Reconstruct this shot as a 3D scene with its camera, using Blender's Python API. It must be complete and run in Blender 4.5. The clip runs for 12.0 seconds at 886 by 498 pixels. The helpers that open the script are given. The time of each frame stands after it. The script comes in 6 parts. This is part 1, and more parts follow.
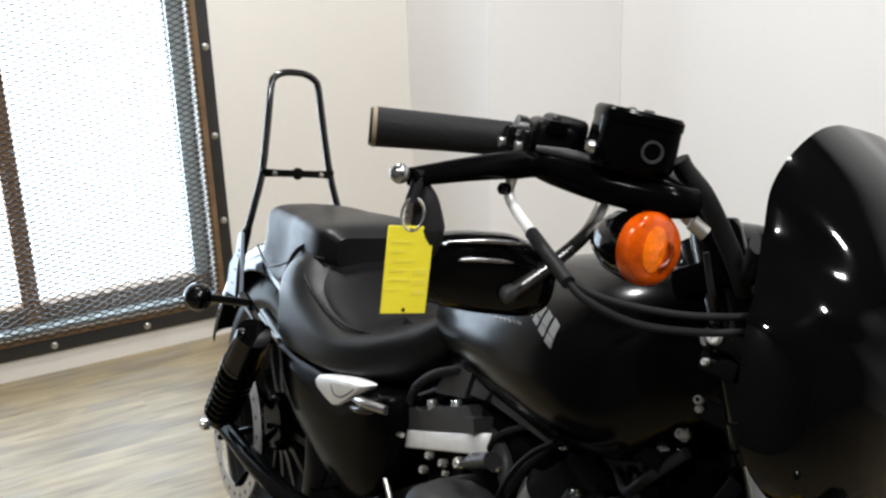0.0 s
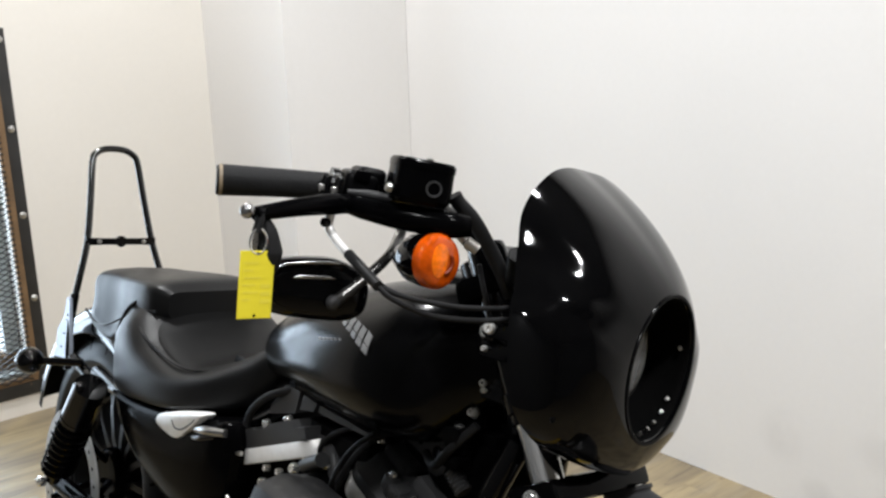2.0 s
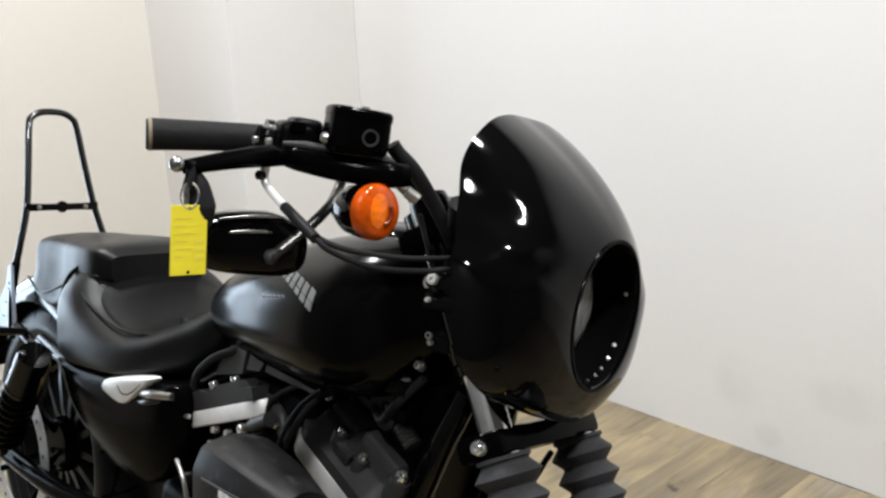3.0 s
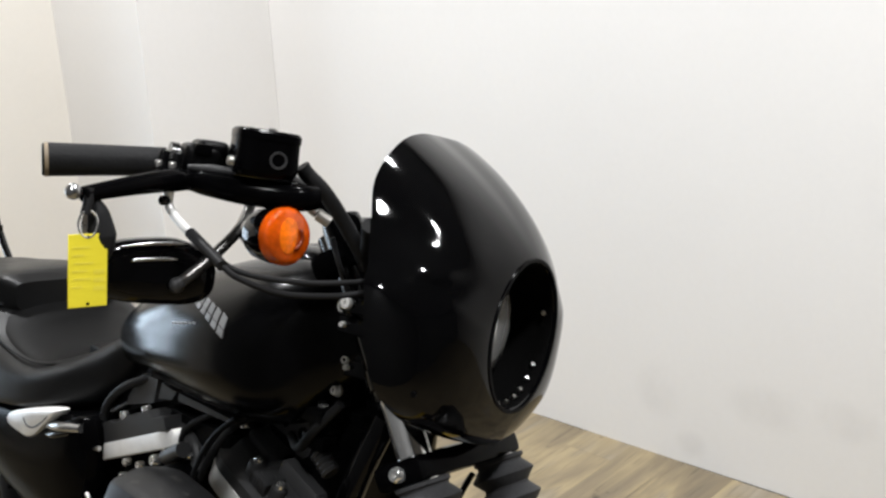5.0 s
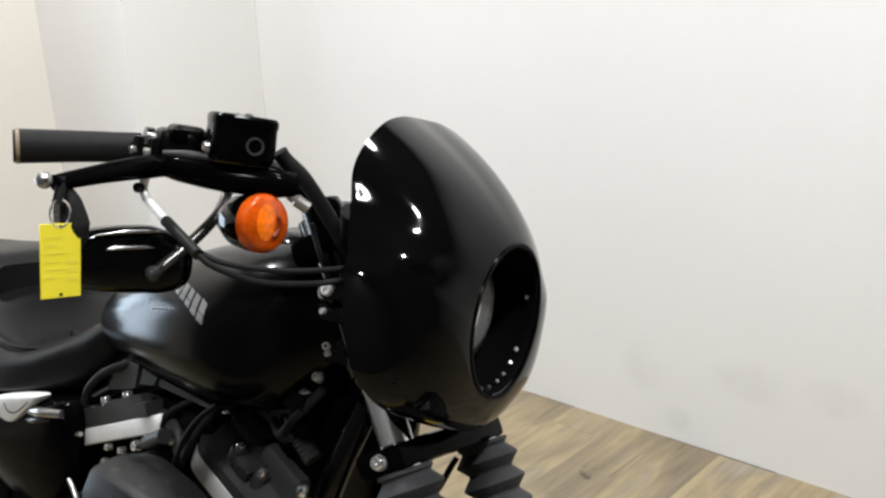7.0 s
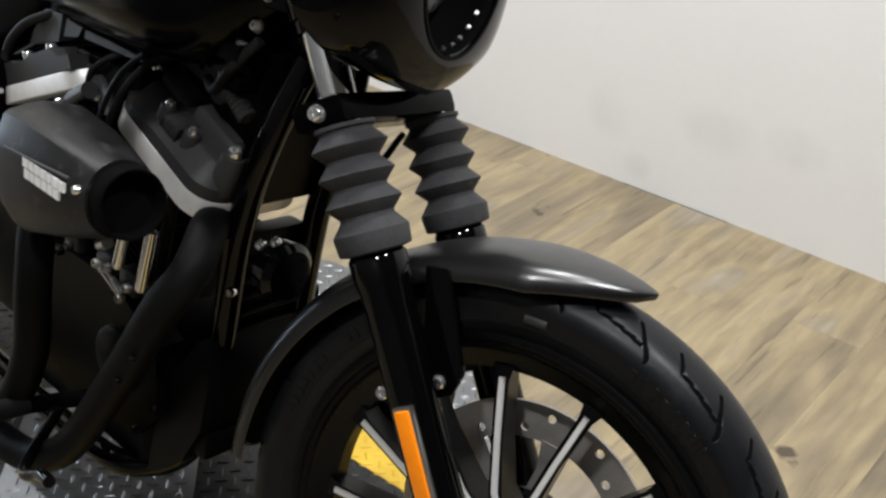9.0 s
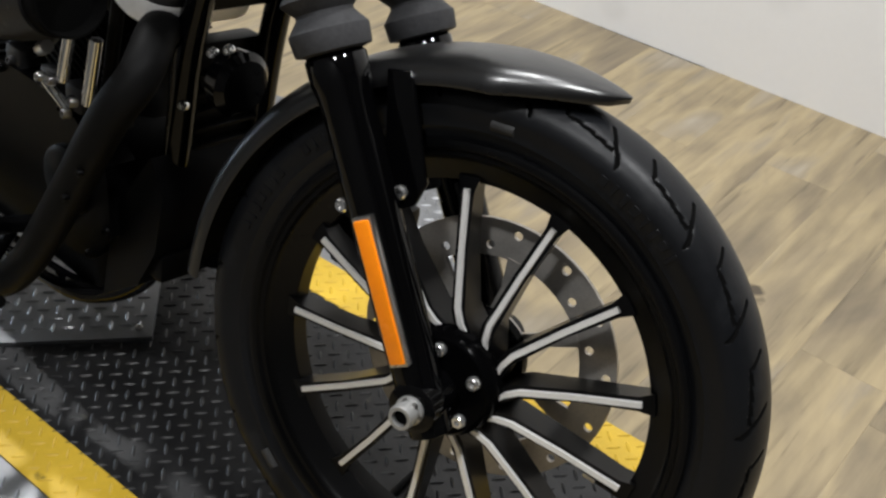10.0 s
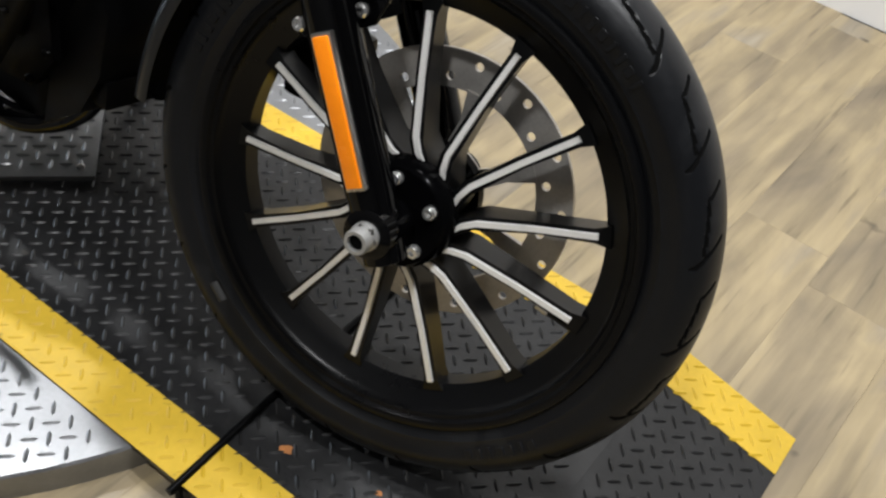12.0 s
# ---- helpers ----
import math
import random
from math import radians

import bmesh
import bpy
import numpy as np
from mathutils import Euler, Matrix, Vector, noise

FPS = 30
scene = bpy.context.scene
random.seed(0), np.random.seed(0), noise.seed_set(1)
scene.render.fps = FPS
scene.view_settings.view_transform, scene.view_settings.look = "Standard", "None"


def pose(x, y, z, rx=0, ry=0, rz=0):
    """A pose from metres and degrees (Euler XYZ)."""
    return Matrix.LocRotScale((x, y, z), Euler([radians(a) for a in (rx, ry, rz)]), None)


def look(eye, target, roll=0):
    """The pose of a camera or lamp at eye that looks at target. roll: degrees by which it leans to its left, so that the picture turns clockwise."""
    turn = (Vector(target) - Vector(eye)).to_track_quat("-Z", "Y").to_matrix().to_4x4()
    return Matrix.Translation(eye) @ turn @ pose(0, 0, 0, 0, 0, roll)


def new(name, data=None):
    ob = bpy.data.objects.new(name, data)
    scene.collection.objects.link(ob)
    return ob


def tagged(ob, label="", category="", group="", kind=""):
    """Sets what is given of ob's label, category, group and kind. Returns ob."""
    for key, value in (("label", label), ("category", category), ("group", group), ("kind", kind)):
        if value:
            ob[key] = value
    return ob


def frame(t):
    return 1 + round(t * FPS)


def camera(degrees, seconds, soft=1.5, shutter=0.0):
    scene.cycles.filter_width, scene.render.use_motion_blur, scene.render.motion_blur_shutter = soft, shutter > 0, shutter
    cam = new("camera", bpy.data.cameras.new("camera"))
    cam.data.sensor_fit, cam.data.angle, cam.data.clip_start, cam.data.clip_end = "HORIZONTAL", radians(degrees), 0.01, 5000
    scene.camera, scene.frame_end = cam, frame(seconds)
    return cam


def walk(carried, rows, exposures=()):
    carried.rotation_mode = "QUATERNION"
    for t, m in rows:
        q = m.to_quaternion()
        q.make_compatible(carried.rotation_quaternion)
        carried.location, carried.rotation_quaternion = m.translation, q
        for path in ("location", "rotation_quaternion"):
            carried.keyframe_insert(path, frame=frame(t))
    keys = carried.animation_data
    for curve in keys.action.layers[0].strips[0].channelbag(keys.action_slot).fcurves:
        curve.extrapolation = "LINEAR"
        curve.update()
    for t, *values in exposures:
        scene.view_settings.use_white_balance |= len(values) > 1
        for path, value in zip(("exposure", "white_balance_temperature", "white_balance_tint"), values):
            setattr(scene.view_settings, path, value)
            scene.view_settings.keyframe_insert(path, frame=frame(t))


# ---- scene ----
cam = camera(47.5, 12.0, soft=2.5)
PATH = [
    (0, (0.2634, -0.5877, 1.3284), (-1.4065, 0.3138, 0.6968), -1.98),
    (0.1, (0.2905, -0.6219, 1.3371), (-1.3729, 0.3134, 0.7386), -2.20),
    (0.2, (0.3168, -0.6542, 1.3452), (-1.3393, 0.3133, 0.7784), -2.39),
    (0.3, (0.3411, -0.6826, 1.3524), (-1.3070, 0.3143, 0.8139), -2.51),
    (0.5, (0.3839, -0.7277, 1.3638), (-1.2470, 0.3202, 0.8718), -2.51),
    (0.7, (0.4171, -0.7533, 1.3702), (-1.1966, 0.3336, 0.9071), -2.12),
    (1, (0.4488, -0.7667, 1.3723), (-1.1367, 0.3671, 0.9246), -1.50),
    (1.5, (0.4621, -0.7579, 1.3630), (-1.0626, 0.4476, 0.8919), -1.78),
    (2, (0.4697, -0.7471, 1.3513), (-1.0084, 0.5041, 0.8518), -1.81),
    (2.5, (0.4714, -0.7340, 1.3373), (-0.9679, 0.5369, 0.7777), -2.09),
    (3, (0.4710, -0.7226, 1.3333), (-0.9397, 0.5731, 0.7578), -2.78),
    (5, (0.4650, -0.6967, 1.3382), (-0.8458, 0.7059, 0.7774), -2.70),
    (5.5, (0.4645, -0.6956, 1.3444), (-0.8426, 0.7186, 0.8045), -2.44),
    (6, (0.4674, -0.6919, 1.3459), (-0.8324, 0.7299, 0.8081), -2.38),
    (6.5, (0.4666, -0.6856, 1.3444), (-0.8328, 0.7304, 0.7909), -2.31),
    (6.7, (0.4636, -0.6825, 1.3526), (-0.8301, 0.7310, 0.7797), -2.71),
    (8.3, (0.4538, -0.6524, 1.2501), (-0.7390, 0.6952, 0.3775), 0.67),
    (8.5, (0.4499, -0.6496, 1.2334), (-0.7201, 0.6881, 0.3159), 1.29),
    (9, (0.4475, -0.6402, 1.1973), (-0.6680, 0.6703, 0.1783), 2.38),
    (9.5, (0.4513, -0.6332, 1.1631), (-0.6007, 0.6515, 0.0483), 3.23),
    (10, (0.4532, -0.6278, 1.1209), (-0.5181, 0.6153, -0.1083), 4.10),
    (10.5, (0.4527, -0.6293, 1.0892), (-0.4763, 0.6056, -0.1804), 4.59),
    (11, (0.4611, -0.6418, 1.0613), (-0.3925, 0.5900, -0.2631), 6.22),
    (11.2, (0.4651, -0.6497, 1.0515), (-0.3596, 0.5728, -0.2995), 7.16),
    (11.5, (0.4688, -0.6598, 1.0443), (-0.3223, 0.5482, -0.3394), 8.53),
    (11.8, (0.4653, -0.6594, 1.0528), (-0.3144, 0.5510, -0.3353), 9.16),
    (12, (0.4610, -0.6563, 1.0627), (-0.3171, 0.5604, -0.3209), 9.37),
]
walk(cam, [(t, look(eye, target, roll)) for t, eye, target, roll in PATH],
     exposures=((0.0, -0.24), (1.5, -0.28), (3.0, -0.24), (5.0, -0.2), (6.5, -0.2), (8.5, -0.16), (9.5, -0.28), (10.5, -0.24), (11.5, -0.14), (12.0, -0.06)))

# ---------- light ----------
world = bpy.data.worlds.new("world")
scene.world = world
world.use_nodes = True
world.node_tree.nodes["Background"].inputs["Color"].default_value = (0.85, 0.92, 1.0, 1)
world.node_tree.nodes["Background"].inputs["Strength"].default_value = 0.3


def area_light(name, at, aim, sx, sy, watts, color):
    data = bpy.data.lights.new(name, "AREA")
    data.shape, data.size, data.size_y, data.energy, data.color = "RECTANGLE", sx, sy, watts, color
    ob = new(name, data)
    ob.matrix_world = look(at, aim)
    return ob


WARM, COOL = (0.965, 0.975, 0.985), (0.66, 0.82, 1.0)
LAMPS = ((-0.2, 0.6, 32), (-1.9, 0.1, 60), (0.85, 0.15, 53), (0.3, -1.2, 44))
for lx, ly, watts in LAMPS:
    area_light("ceiling_lamp_light", (lx, ly, 2.93), (lx, ly, 0), 0.20, 0.10, watts, WARM)
area_light("window_daylight", (-2.975, -0.325, 0.7), (0, -0.325, 0.6), 1.15, 1.1, 40, COOL)

# ---------- materials ----------


def mat(name, color, rough=0.5, metal=0.0, var=0.12, scale=12.0, fine=120.0, bump=0.05, coat=0.0, wear=None, wear_at=0.68, ior=1.5, dist=0.002):
    """A surface with variation at two scales, fine relief and, where given, patches of wear."""
    m = bpy.data.materials.new(name)
    m.use_nodes = True
    nt = m.node_tree
    b = nt.nodes["Principled BSDF"]
    b.inputs["Metallic"].default_value = metal
    b.inputs["IOR"].default_value = ior
    b.inputs["Coat Weight"].default_value = coat
    b.inputs["Coat Roughness"].default_value = 0.06
    tc = nt.nodes.new("ShaderNodeTexCoord")
    n1, n2 = nt.nodes.new("ShaderNodeTexNoise"), nt.nodes.new("ShaderNodeTexNoise")
    n1.inputs["Scale"].default_value, n2.inputs["Scale"].default_value = scale, fine
    n1.inputs["Detail"].default_value, n2.inputs["Detail"].default_value = 5, 4
    for n in (n1, n2):
        nt.links.new(tc.outputs["Object"], n.inputs["Vector"])
    mix = nt.nodes.new("ShaderNodeMath")
    mix.operation = "MULTIPLY_ADD"
    nt.links.new(n2.outputs["Fac"], mix.inputs[0])
    mix.inputs[1].default_value = 0.45
    nt.links.new(n1.outputs["Fac"], mix.inputs[2])
    ramp = nt.nodes.new("ShaderNodeMapRange")
    nt.links.new(mix.outputs[0], ramp.inputs["Value"])
    ramp.inputs["From Min"].default_value, ramp.inputs["From Max"].default_value = 0.4, 1.05
    ramp.inputs["To Min"].default_value, ramp.inputs["To Max"].default_value = 1 - var, 1 + var
    col = nt.nodes.new("ShaderNodeVectorMath")
    col.operation = "SCALE"
    col.inputs[0].default_value = color
    nt.links.new(ramp.outputs[0], col.inputs["Scale"])
    out = col.outputs["Vector"]
    if wear:
        w = nt.nodes.new("ShaderNodeTexNoise")
        w.inputs["Scale"].default_value, w.inputs["Detail"].default_value = scale * 2.3, 8
        nt.links.new(tc.outputs["Object"], w.inputs["Vector"])
        wr = nt.nodes.new("ShaderNodeMapRange")
        wr.inputs["From Min"].default_value, wr.inputs["From Max"].default_value = wear_at, wear_at + 0.05
        nt.links.new(w.outputs["Fac"], wr.inputs["Value"])
        mc = nt.nodes.new("ShaderNodeMix")
        mc.data_type = "RGBA"
        nt.links.new(wr.outputs[0], mc.inputs["Factor"])
        nt.links.new(out, mc.inputs["A"])
        mc.inputs["B"].default_value = (*wear, 1)
        out = mc.outputs["Result"]
    nt.links.new(out, b.inputs["Base Color"])
    rr = nt.nodes.new("ShaderNodeMapRange")
    nt.links.new(mix.outputs[0], rr.inputs["Value"])
    rr.inputs["From Min"].default_value, rr.inputs["From Max"].default_value = 0.4, 1.05
    rr.inputs["To Min"].default_value, rr.inputs["To Max"].default_value = max(rough * 0.8, 0.02), min(rough * 1.2, 1)
    nt.links.new(rr.outputs[0], b.inputs["Roughness"])
    if bump:
        bp = nt.nodes.new("ShaderNodeBump")
        bp.inputs["Strength"].default_value, bp.inputs["Distance"].default_value = bump, dist
        nt.links.new(n2.outputs["Fac"], bp.inputs["Height"])
        nt.links.new(bp.outputs["Normal"], b.inputs["Normal"])
    return m


GLOSS = mat("gloss_black_paint", (0.0012, 0.0012, 0.0014), 0.06, var=0.2, scale=6, fine=40, bump=0.0, ior=1.31)
SATIN = mat("satin_black_paint", (0.0014, 0.0014, 0.0016), 0.15, var=0.15, scale=5, fine=400, bump=0.02, ior=1.09)
FENDER = mat("soft_gloss_fender_paint", (0.0026, 0.0026, 0.0028), 0.31, var=0.1, scale=5, fine=60, bump=0.0, ior=1.75)
FENDER_REAR = mat("gloss_rear_fender_paint", (0.002, 0.002, 0.0022), 0.13, var=0.1, scale=5, fine=60, bump=0.0, ior=1.7)
RIM_PAINT = mat("black_rim_paint", (0.0026, 0.0027, 0.0031), 0.30, var=0.15, scale=5, fine=60, bump=0.0, ior=1.26)
TANK = mat("tank_black_paint", (0.0012, 0.0012, 0.0014), 0.17, var=0.15, scale=5, fine=400, bump=0.0, ior=1.22)
WRINKLE = mat("wrinkle_black_powder_coat", (0.0018, 0.0018, 0.0020), 0.34, var=0.25, scale=14, fine=600, bump=0.25, dist=0.0006, ior=1.16)
AIR_SHELL = mat("textured_grey_black_shell", (0.0085, 0.0085, 0.0090), 0.44, var=0.7, scale=22, fine=420, bump=0.35, dist=0.0007, wear=(0.026, 0.025, 0.024), wear_at=0.60, ior=1.28)
ENGINE = mat("grey_black_engine_coat", (0.035, 0.035, 0.036), 0.44, var=0.25, scale=14, fine=500, bump=0.2, dist=0.0006, ior=1.34)
RUBBER = mat("black_rubber", (0.013, 0.013, 0.0136), 0.56, var=0.25, scale=9, fine=260, bump=0.15, dist=0.0008, ior=1.22)
TYRE = mat("tyre_rubber", (0.0058, 0.0064, 0.0078), 0.40, var=0.4, scale=7, fine=220, bump=0.12, dist=0.0008, wear=(0.010, 0.0107, 0.0120), wear_at=0.6, ior=1.31)
VINYL = mat("black_seat_vinyl", (0.0045, 0.0046, 0.0049), 0.40, var=0.2, scale=8, fine=700, bump=0.3, dist=0.0006, ior=1.32)
VINYL_RIDER = mat("black_textured_seat_insert", (0.0036, 0.0036, 0.0037), 0.46, var=0.2, scale=8, fine=900, bump=0.4, dist=0.0006, ior=1.22)
SATIN_CHROME = mat("hard_chrome_tube", (0.90, 0.90, 0.89), 0.09, metal=1.0, var=0.05, scale=20, fine=200, bump=0.0)
CHROME = mat("chrome", (0.80, 0.80, 0.79), 0.12, metal=0.9, var=0.06, scale=20, fine=200, bump=0.0)
STEEL = mat("brushed_steel", (0.52, 0.51, 0.49), 0.3, metal=1.0, var=0.15, scale=30, fine=400, bump=0.05)
BALL = mat("dulled_steel", (0.34, 0.34, 0.34), 0.22, metal=0.95, var=0.25, scale=60, fine=300, bump=0.02)
MACHINED = mat("machined_aluminium", (0.82, 0.81, 0.79), 0.42, metal=0.3, var=0.12, scale=40, fine=500, bump=0.05)
BRIGHT_ROTOR = mat("bright_rotor_steel", (0.55, 0.55, 0.54), 0.40, metal=0.5, var=0.15, scale=30, fine=300, bump=0.05)
ROTOR = mat("brake_rotor_steel", (0.50, 0.475, 0.44), 0.36, metal=0.65, var=0.25, scale=30, fine=300, bump=0.05)
BLACK_CHROME = mat("gloss_black_tube", (0.0018, 0.0018, 0.002), 0.14, var=0.2, scale=10, fine=80, bump=0.0, ior=1.36)
SISSY = mat("polished_black_bar", (0.0030, 0.0030, 0.0032), 0.12, var=0.2, scale=10, fine=80, bump=0.0, ior=1.6)
PIPE = mat("matt_black_exhaust", (0.0042, 0.0041, 0.0041), 0.55, var=0.35, scale=12, fine=300, bump=0.1, wear=(0.011, 0.009, 0.008), wear_at=0.72, ior=1.17)
AMBER = mat("amber_lens", (0.60, 0.080, 0.002), 0.08, var=0.5, scale=45, fine=200, bump=0.0)
AMBER_LIGHT = mat("light_amber_lens_centre", (0.80, 0.155, 0.004), 0.1, var=0.55, scale=70, fine=200, bump=0.0)
AMBER.node_tree.nodes["Principled BSDF"].inputs["Transmission Weight"].default_value = 0.15
AMBER.node_tree.nodes["Principled BSDF"].inputs["Subsurface Weight"].default_value = 0.0
REFLECTOR = mat("orange_reflector", (1.0, 0.265, 0.004), 0.25, var=0.08, scale=60, fine=900, bump=0.1)
TAG_YELLOW = mat("yellow_tag_card", (0.80, 0.68, 0.03), 0.55, var=0.06, scale=30, fine=200, bump=0.05)
TAG_INK = mat("faded_tag_print", (0.76, 0.65, 0.05), 0.6, var=0.1)
# near-black for bores, holes and grooves: their shade is put into the colour
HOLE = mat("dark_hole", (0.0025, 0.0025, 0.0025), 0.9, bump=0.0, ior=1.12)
GREY_LOGO = mat("grey_tank_lettering", (0.17, 0.17, 0.17), 0.45, var=0.1)
WHITE_LOGO = mat("white_print", (0.93, 0.93, 0.92), 0.45, var=0.04)
GLASS_LENS = mat("headlight_glass", (0.55, 0.56, 0.57), 0.08, metal=0.5, var=0.1, scale=40, fine=200, bump=0.0, coat=1.0)
MIRROR = mat("mirror_glass", (0.85, 0.86, 0.87), 0.02, metal=1.0, var=0.01, bump=0.0)
BLACK_PLATE = mat("worn_black_plate_paint", (0.0122, 0.0122, 0.0128), 0.38, var=0.5, scale=14, fine=160, bump=0.25, wear=(0.046, 0.043, 0.037), wear_at=0.68, ior=1.44)
YELLOW = mat("yellow_safety_paint", (0.62, 0.405, 0.030), 0.5, var=0.14, scale=9, fine=120, bump=0.15, wear=(0.22, 0.15, 0.02), wear_at=0.66)
ALU_PLATE = mat("aluminium_tread_plate", (0.26, 0.265, 0.275), 0.42, metal=0.95, var=0.18, scale=12, fine=160, bump=0.15, wear=(0.14, 0.13, 0.12), wear_at=0.70)
WALL = mat("painted_wall", (0.80, 0.785, 0.77), 0.62, var=0.025, scale=1.3, fine=60, bump=0.06, wear=(0.68, 0.65, 0.62), wear_at=0.74)
WALL_CREAM = mat("cream_painted_wall", (0.76, 0.725, 0.67), 0.62, var=0.03, scale=1.1, fine=60, bump=0.06)
CEILING = mat("dark_ceiling", (0.16, 0.16, 0.16), 0.8, var=0.03, scale=2, fine=40, bump=0.05)
FRAME_STEEL = mat("black_painted_angle_iron", (0.018, 0.017, 0.016), 0.45, var=0.35, scale=14, fine=200, bump=0.2, wear=(0.12, 0.075, 0.04), wear_at=0.71)
OLD_WOOD = mat("weathered_brown_wood", (0.16, 0.095, 0.045), 0.7, var=0.4, scale=16, fine=160, bump=0.3)
BROWN_POST = mat("brown_stained_post", (0.30, 0.155, 0.06), 0.6, var=0.25, scale=12, fine=140, bump=0.2)
MESH_STEEL = mat("expanded_steel_mesh", (0.03, 0.027, 0.025), 0.5, metal=0.4, var=0.3, scale=20, fine=200, bump=0.1)
SILL = mat("grey_sill_paint", (0.36, 0.38, 0.36), 0.6, var=0.15, scale=9, fine=120, bump=0.1)


def wood_floor():
    """Grey and tan weathered planks: grain runs along y, tone differs from plank to plank."""
    m = bpy.data.materials.new("weathered_plank_vinyl")
    m.use_nodes = True
    nt = m.node_tree
    b = nt.nodes["Principled BSDF"]
    tc, info = nt.nodes.new("ShaderNodeTexCoord"), nt.nodes.new("ShaderNodeObjectInfo")
    geo = nt.nodes.new("ShaderNodeNewGeometry")
    off = nt.nodes.new("ShaderNodeVectorMath")
    off.operation = "MULTIPLY_ADD"
    comb = nt.nodes.new("ShaderNodeCombineXYZ")
    add = nt.nodes.new("ShaderNodeMath")
    nt.links.new(info.outputs["Random"], add.inputs[0])
    nt.links.new(geo.outputs["Random Per Island"], add.inputs[1])
    for k in ("X", "Y", "Z"):
        nt.links.new(add.outputs[0], comb.inputs[k])
    nt.links.new(comb.outputs[0], off.inputs[0])
    off.inputs[1].default_value = (17, 29, 11)
    nt.links.new(tc.outputs["Object"], off.inputs[2])
    st = nt.nodes.new("ShaderNodeVectorMath")
    st.operation = "MULTIPLY"
    st.inputs[1].default_value = (26.0, 1.9, 1.0)
    nt.links.new(off.outputs[0], st.inputs[0])
    grain, fine = (nt.nodes.new("ShaderNodeTexNoise") for _ in range(2))
    grain.inputs["Scale"].default_value, grain.inputs["Detail"].default_value, grain.inputs["Distortion"].default_value = 1.6, 10, 0.25
    fine.inputs["Scale"].default_value, fine.inputs["Detail"].default_value = 9, 6
    for n in (grain, fine):
        nt.links.new(st.outputs[0], n.inputs["Vector"])
    # ochre and taupe patches drawn out along the grain
    wide = nt.nodes.new("ShaderNodeVectorMath")
    wide.operation = "MULTIPLY"
    wide.inputs[1].default_value = (9.0, 2.4, 1.0)
    nt.links.new(off.outputs[0], wide.inputs[0])
    tone = nt.nodes.new("ShaderNodeTexNoise")
    tone.inputs["Scale"].default_value, tone.inputs["Detail"].default_value, tone.inputs["Distortion"].default_value = 1.0, 7, 0.5
    nt.links.new(wide.outputs[0], tone.inputs["Vector"])
    r1 = nt.nodes.new("ShaderNodeValToRGB")
    els = r1.color_ramp.elements
    els[0].position, els[0].color = 0.30, (0.190, 0.155, 0.106, 1)
    els[1].position, els[1].color = 0.72, (0.315, 0.276, 0.214, 1)
    for pos, rgb in ((0.43, (0.262, 0.212, 0.134, 1)), (0.53, (0.345, 0.278, 0.166, 1)), (0.61, (0.276, 0.232, 0.162, 1))):
        els.new(pos).color = rgb
    nt.links.new(tone.outputs["Fac"], r1.inputs["Fac"])
    r2 = nt.nodes.new("ShaderNodeValToRGB")
    r2.color_ramp.elements[0].position, r2.color_ramp.elements[0].color = 0.30, (0.76, 0.745, 0.735, 1)
    r2.color_ramp.elements[1].position, r2.color_ramp.elements[1].color = 0.62, (1.08, 1.06, 1.03, 1)
    nt.links.new(grain.outputs["Fac"], r2.inputs["Fac"])
    mul = nt.nodes.new("ShaderNodeMix")
    mul.data_type, mul.blend_type = "RGBA", "MULTIPLY"
    mul.inputs["Factor"].default_value = 1.0
    nt.links.new(r1.outputs["Color"], mul.inputs["A"])
    nt.links.new(r2.outputs["Color"], mul.inputs["B"])
    r3 = nt.nodes.new("ShaderNodeMapRange")
    r3.inputs["From Min"].default_value, r3.inputs["From Max"].default_value = 0.0, 1.0
    r3.inputs["To Min"].default_value, r3.inputs["To Max"].default_value = 0.97, 1.04
    fr = nt.nodes.new("ShaderNodeMath")
    fr.operation = "FRACT"
    nt.links.new(add.outputs[0], fr.inputs[0])
    nt.links.new(fr.outputs[0], r3.inputs["Value"])
    sc = nt.nodes.new("ShaderNodeVectorMath")
    sc.operation = "SCALE"
    # thin dark lines along the grain
    hair = nt.nodes.new("ShaderNodeTexNoise")
    hair.inputs["Scale"].default_value, hair.inputs["Detail"].default_value = 1.0, 3
    thin = nt.nodes.new("ShaderNodeVectorMath")
    thin.operation = "MULTIPLY"
    thin.inputs[1].default_value = (70.0, 5.0, 1.0)
    nt.links.new(off.outputs[0], thin.inputs[0])
    nt.links.new(thin.outputs[0], hair.inputs["Vector"])
    hr = nt.nodes.new("ShaderNodeMapRange")
    hr.inputs["From Min"].default_value, hr.inputs["From Max"].default_value = 0.60, 0.72
    hr.inputs["To Min"].default_value, hr.inputs["To Max"].default_value = 1.0, 0.62
    nt.links.new(hair.outputs["Fac"], hr.inputs["Value"])
    lines = nt.nodes.new("ShaderNodeVectorMath")
    lines.operation = "SCALE"
    nt.links.new(mul.outputs["Result"], lines.inputs[0])
    nt.links.new(hr.outputs[0], lines.inputs["Scale"])
    nt.links.new(lines.outputs["Vector"], sc.inputs[0])
    nt.links.new(r3.outputs[0], sc.inputs["Scale"])
    # small dark dents and scuffs here and there
    spot = nt.nodes.new("ShaderNodeTexNoise")
    spot.inputs["Scale"].default_value, spot.inputs["Detail"].default_value = 9.0, 3
    nt.links.new(off.outputs[0], spot.inputs["Vector"])
    sr = nt.nodes.new("ShaderNodeMapRange")
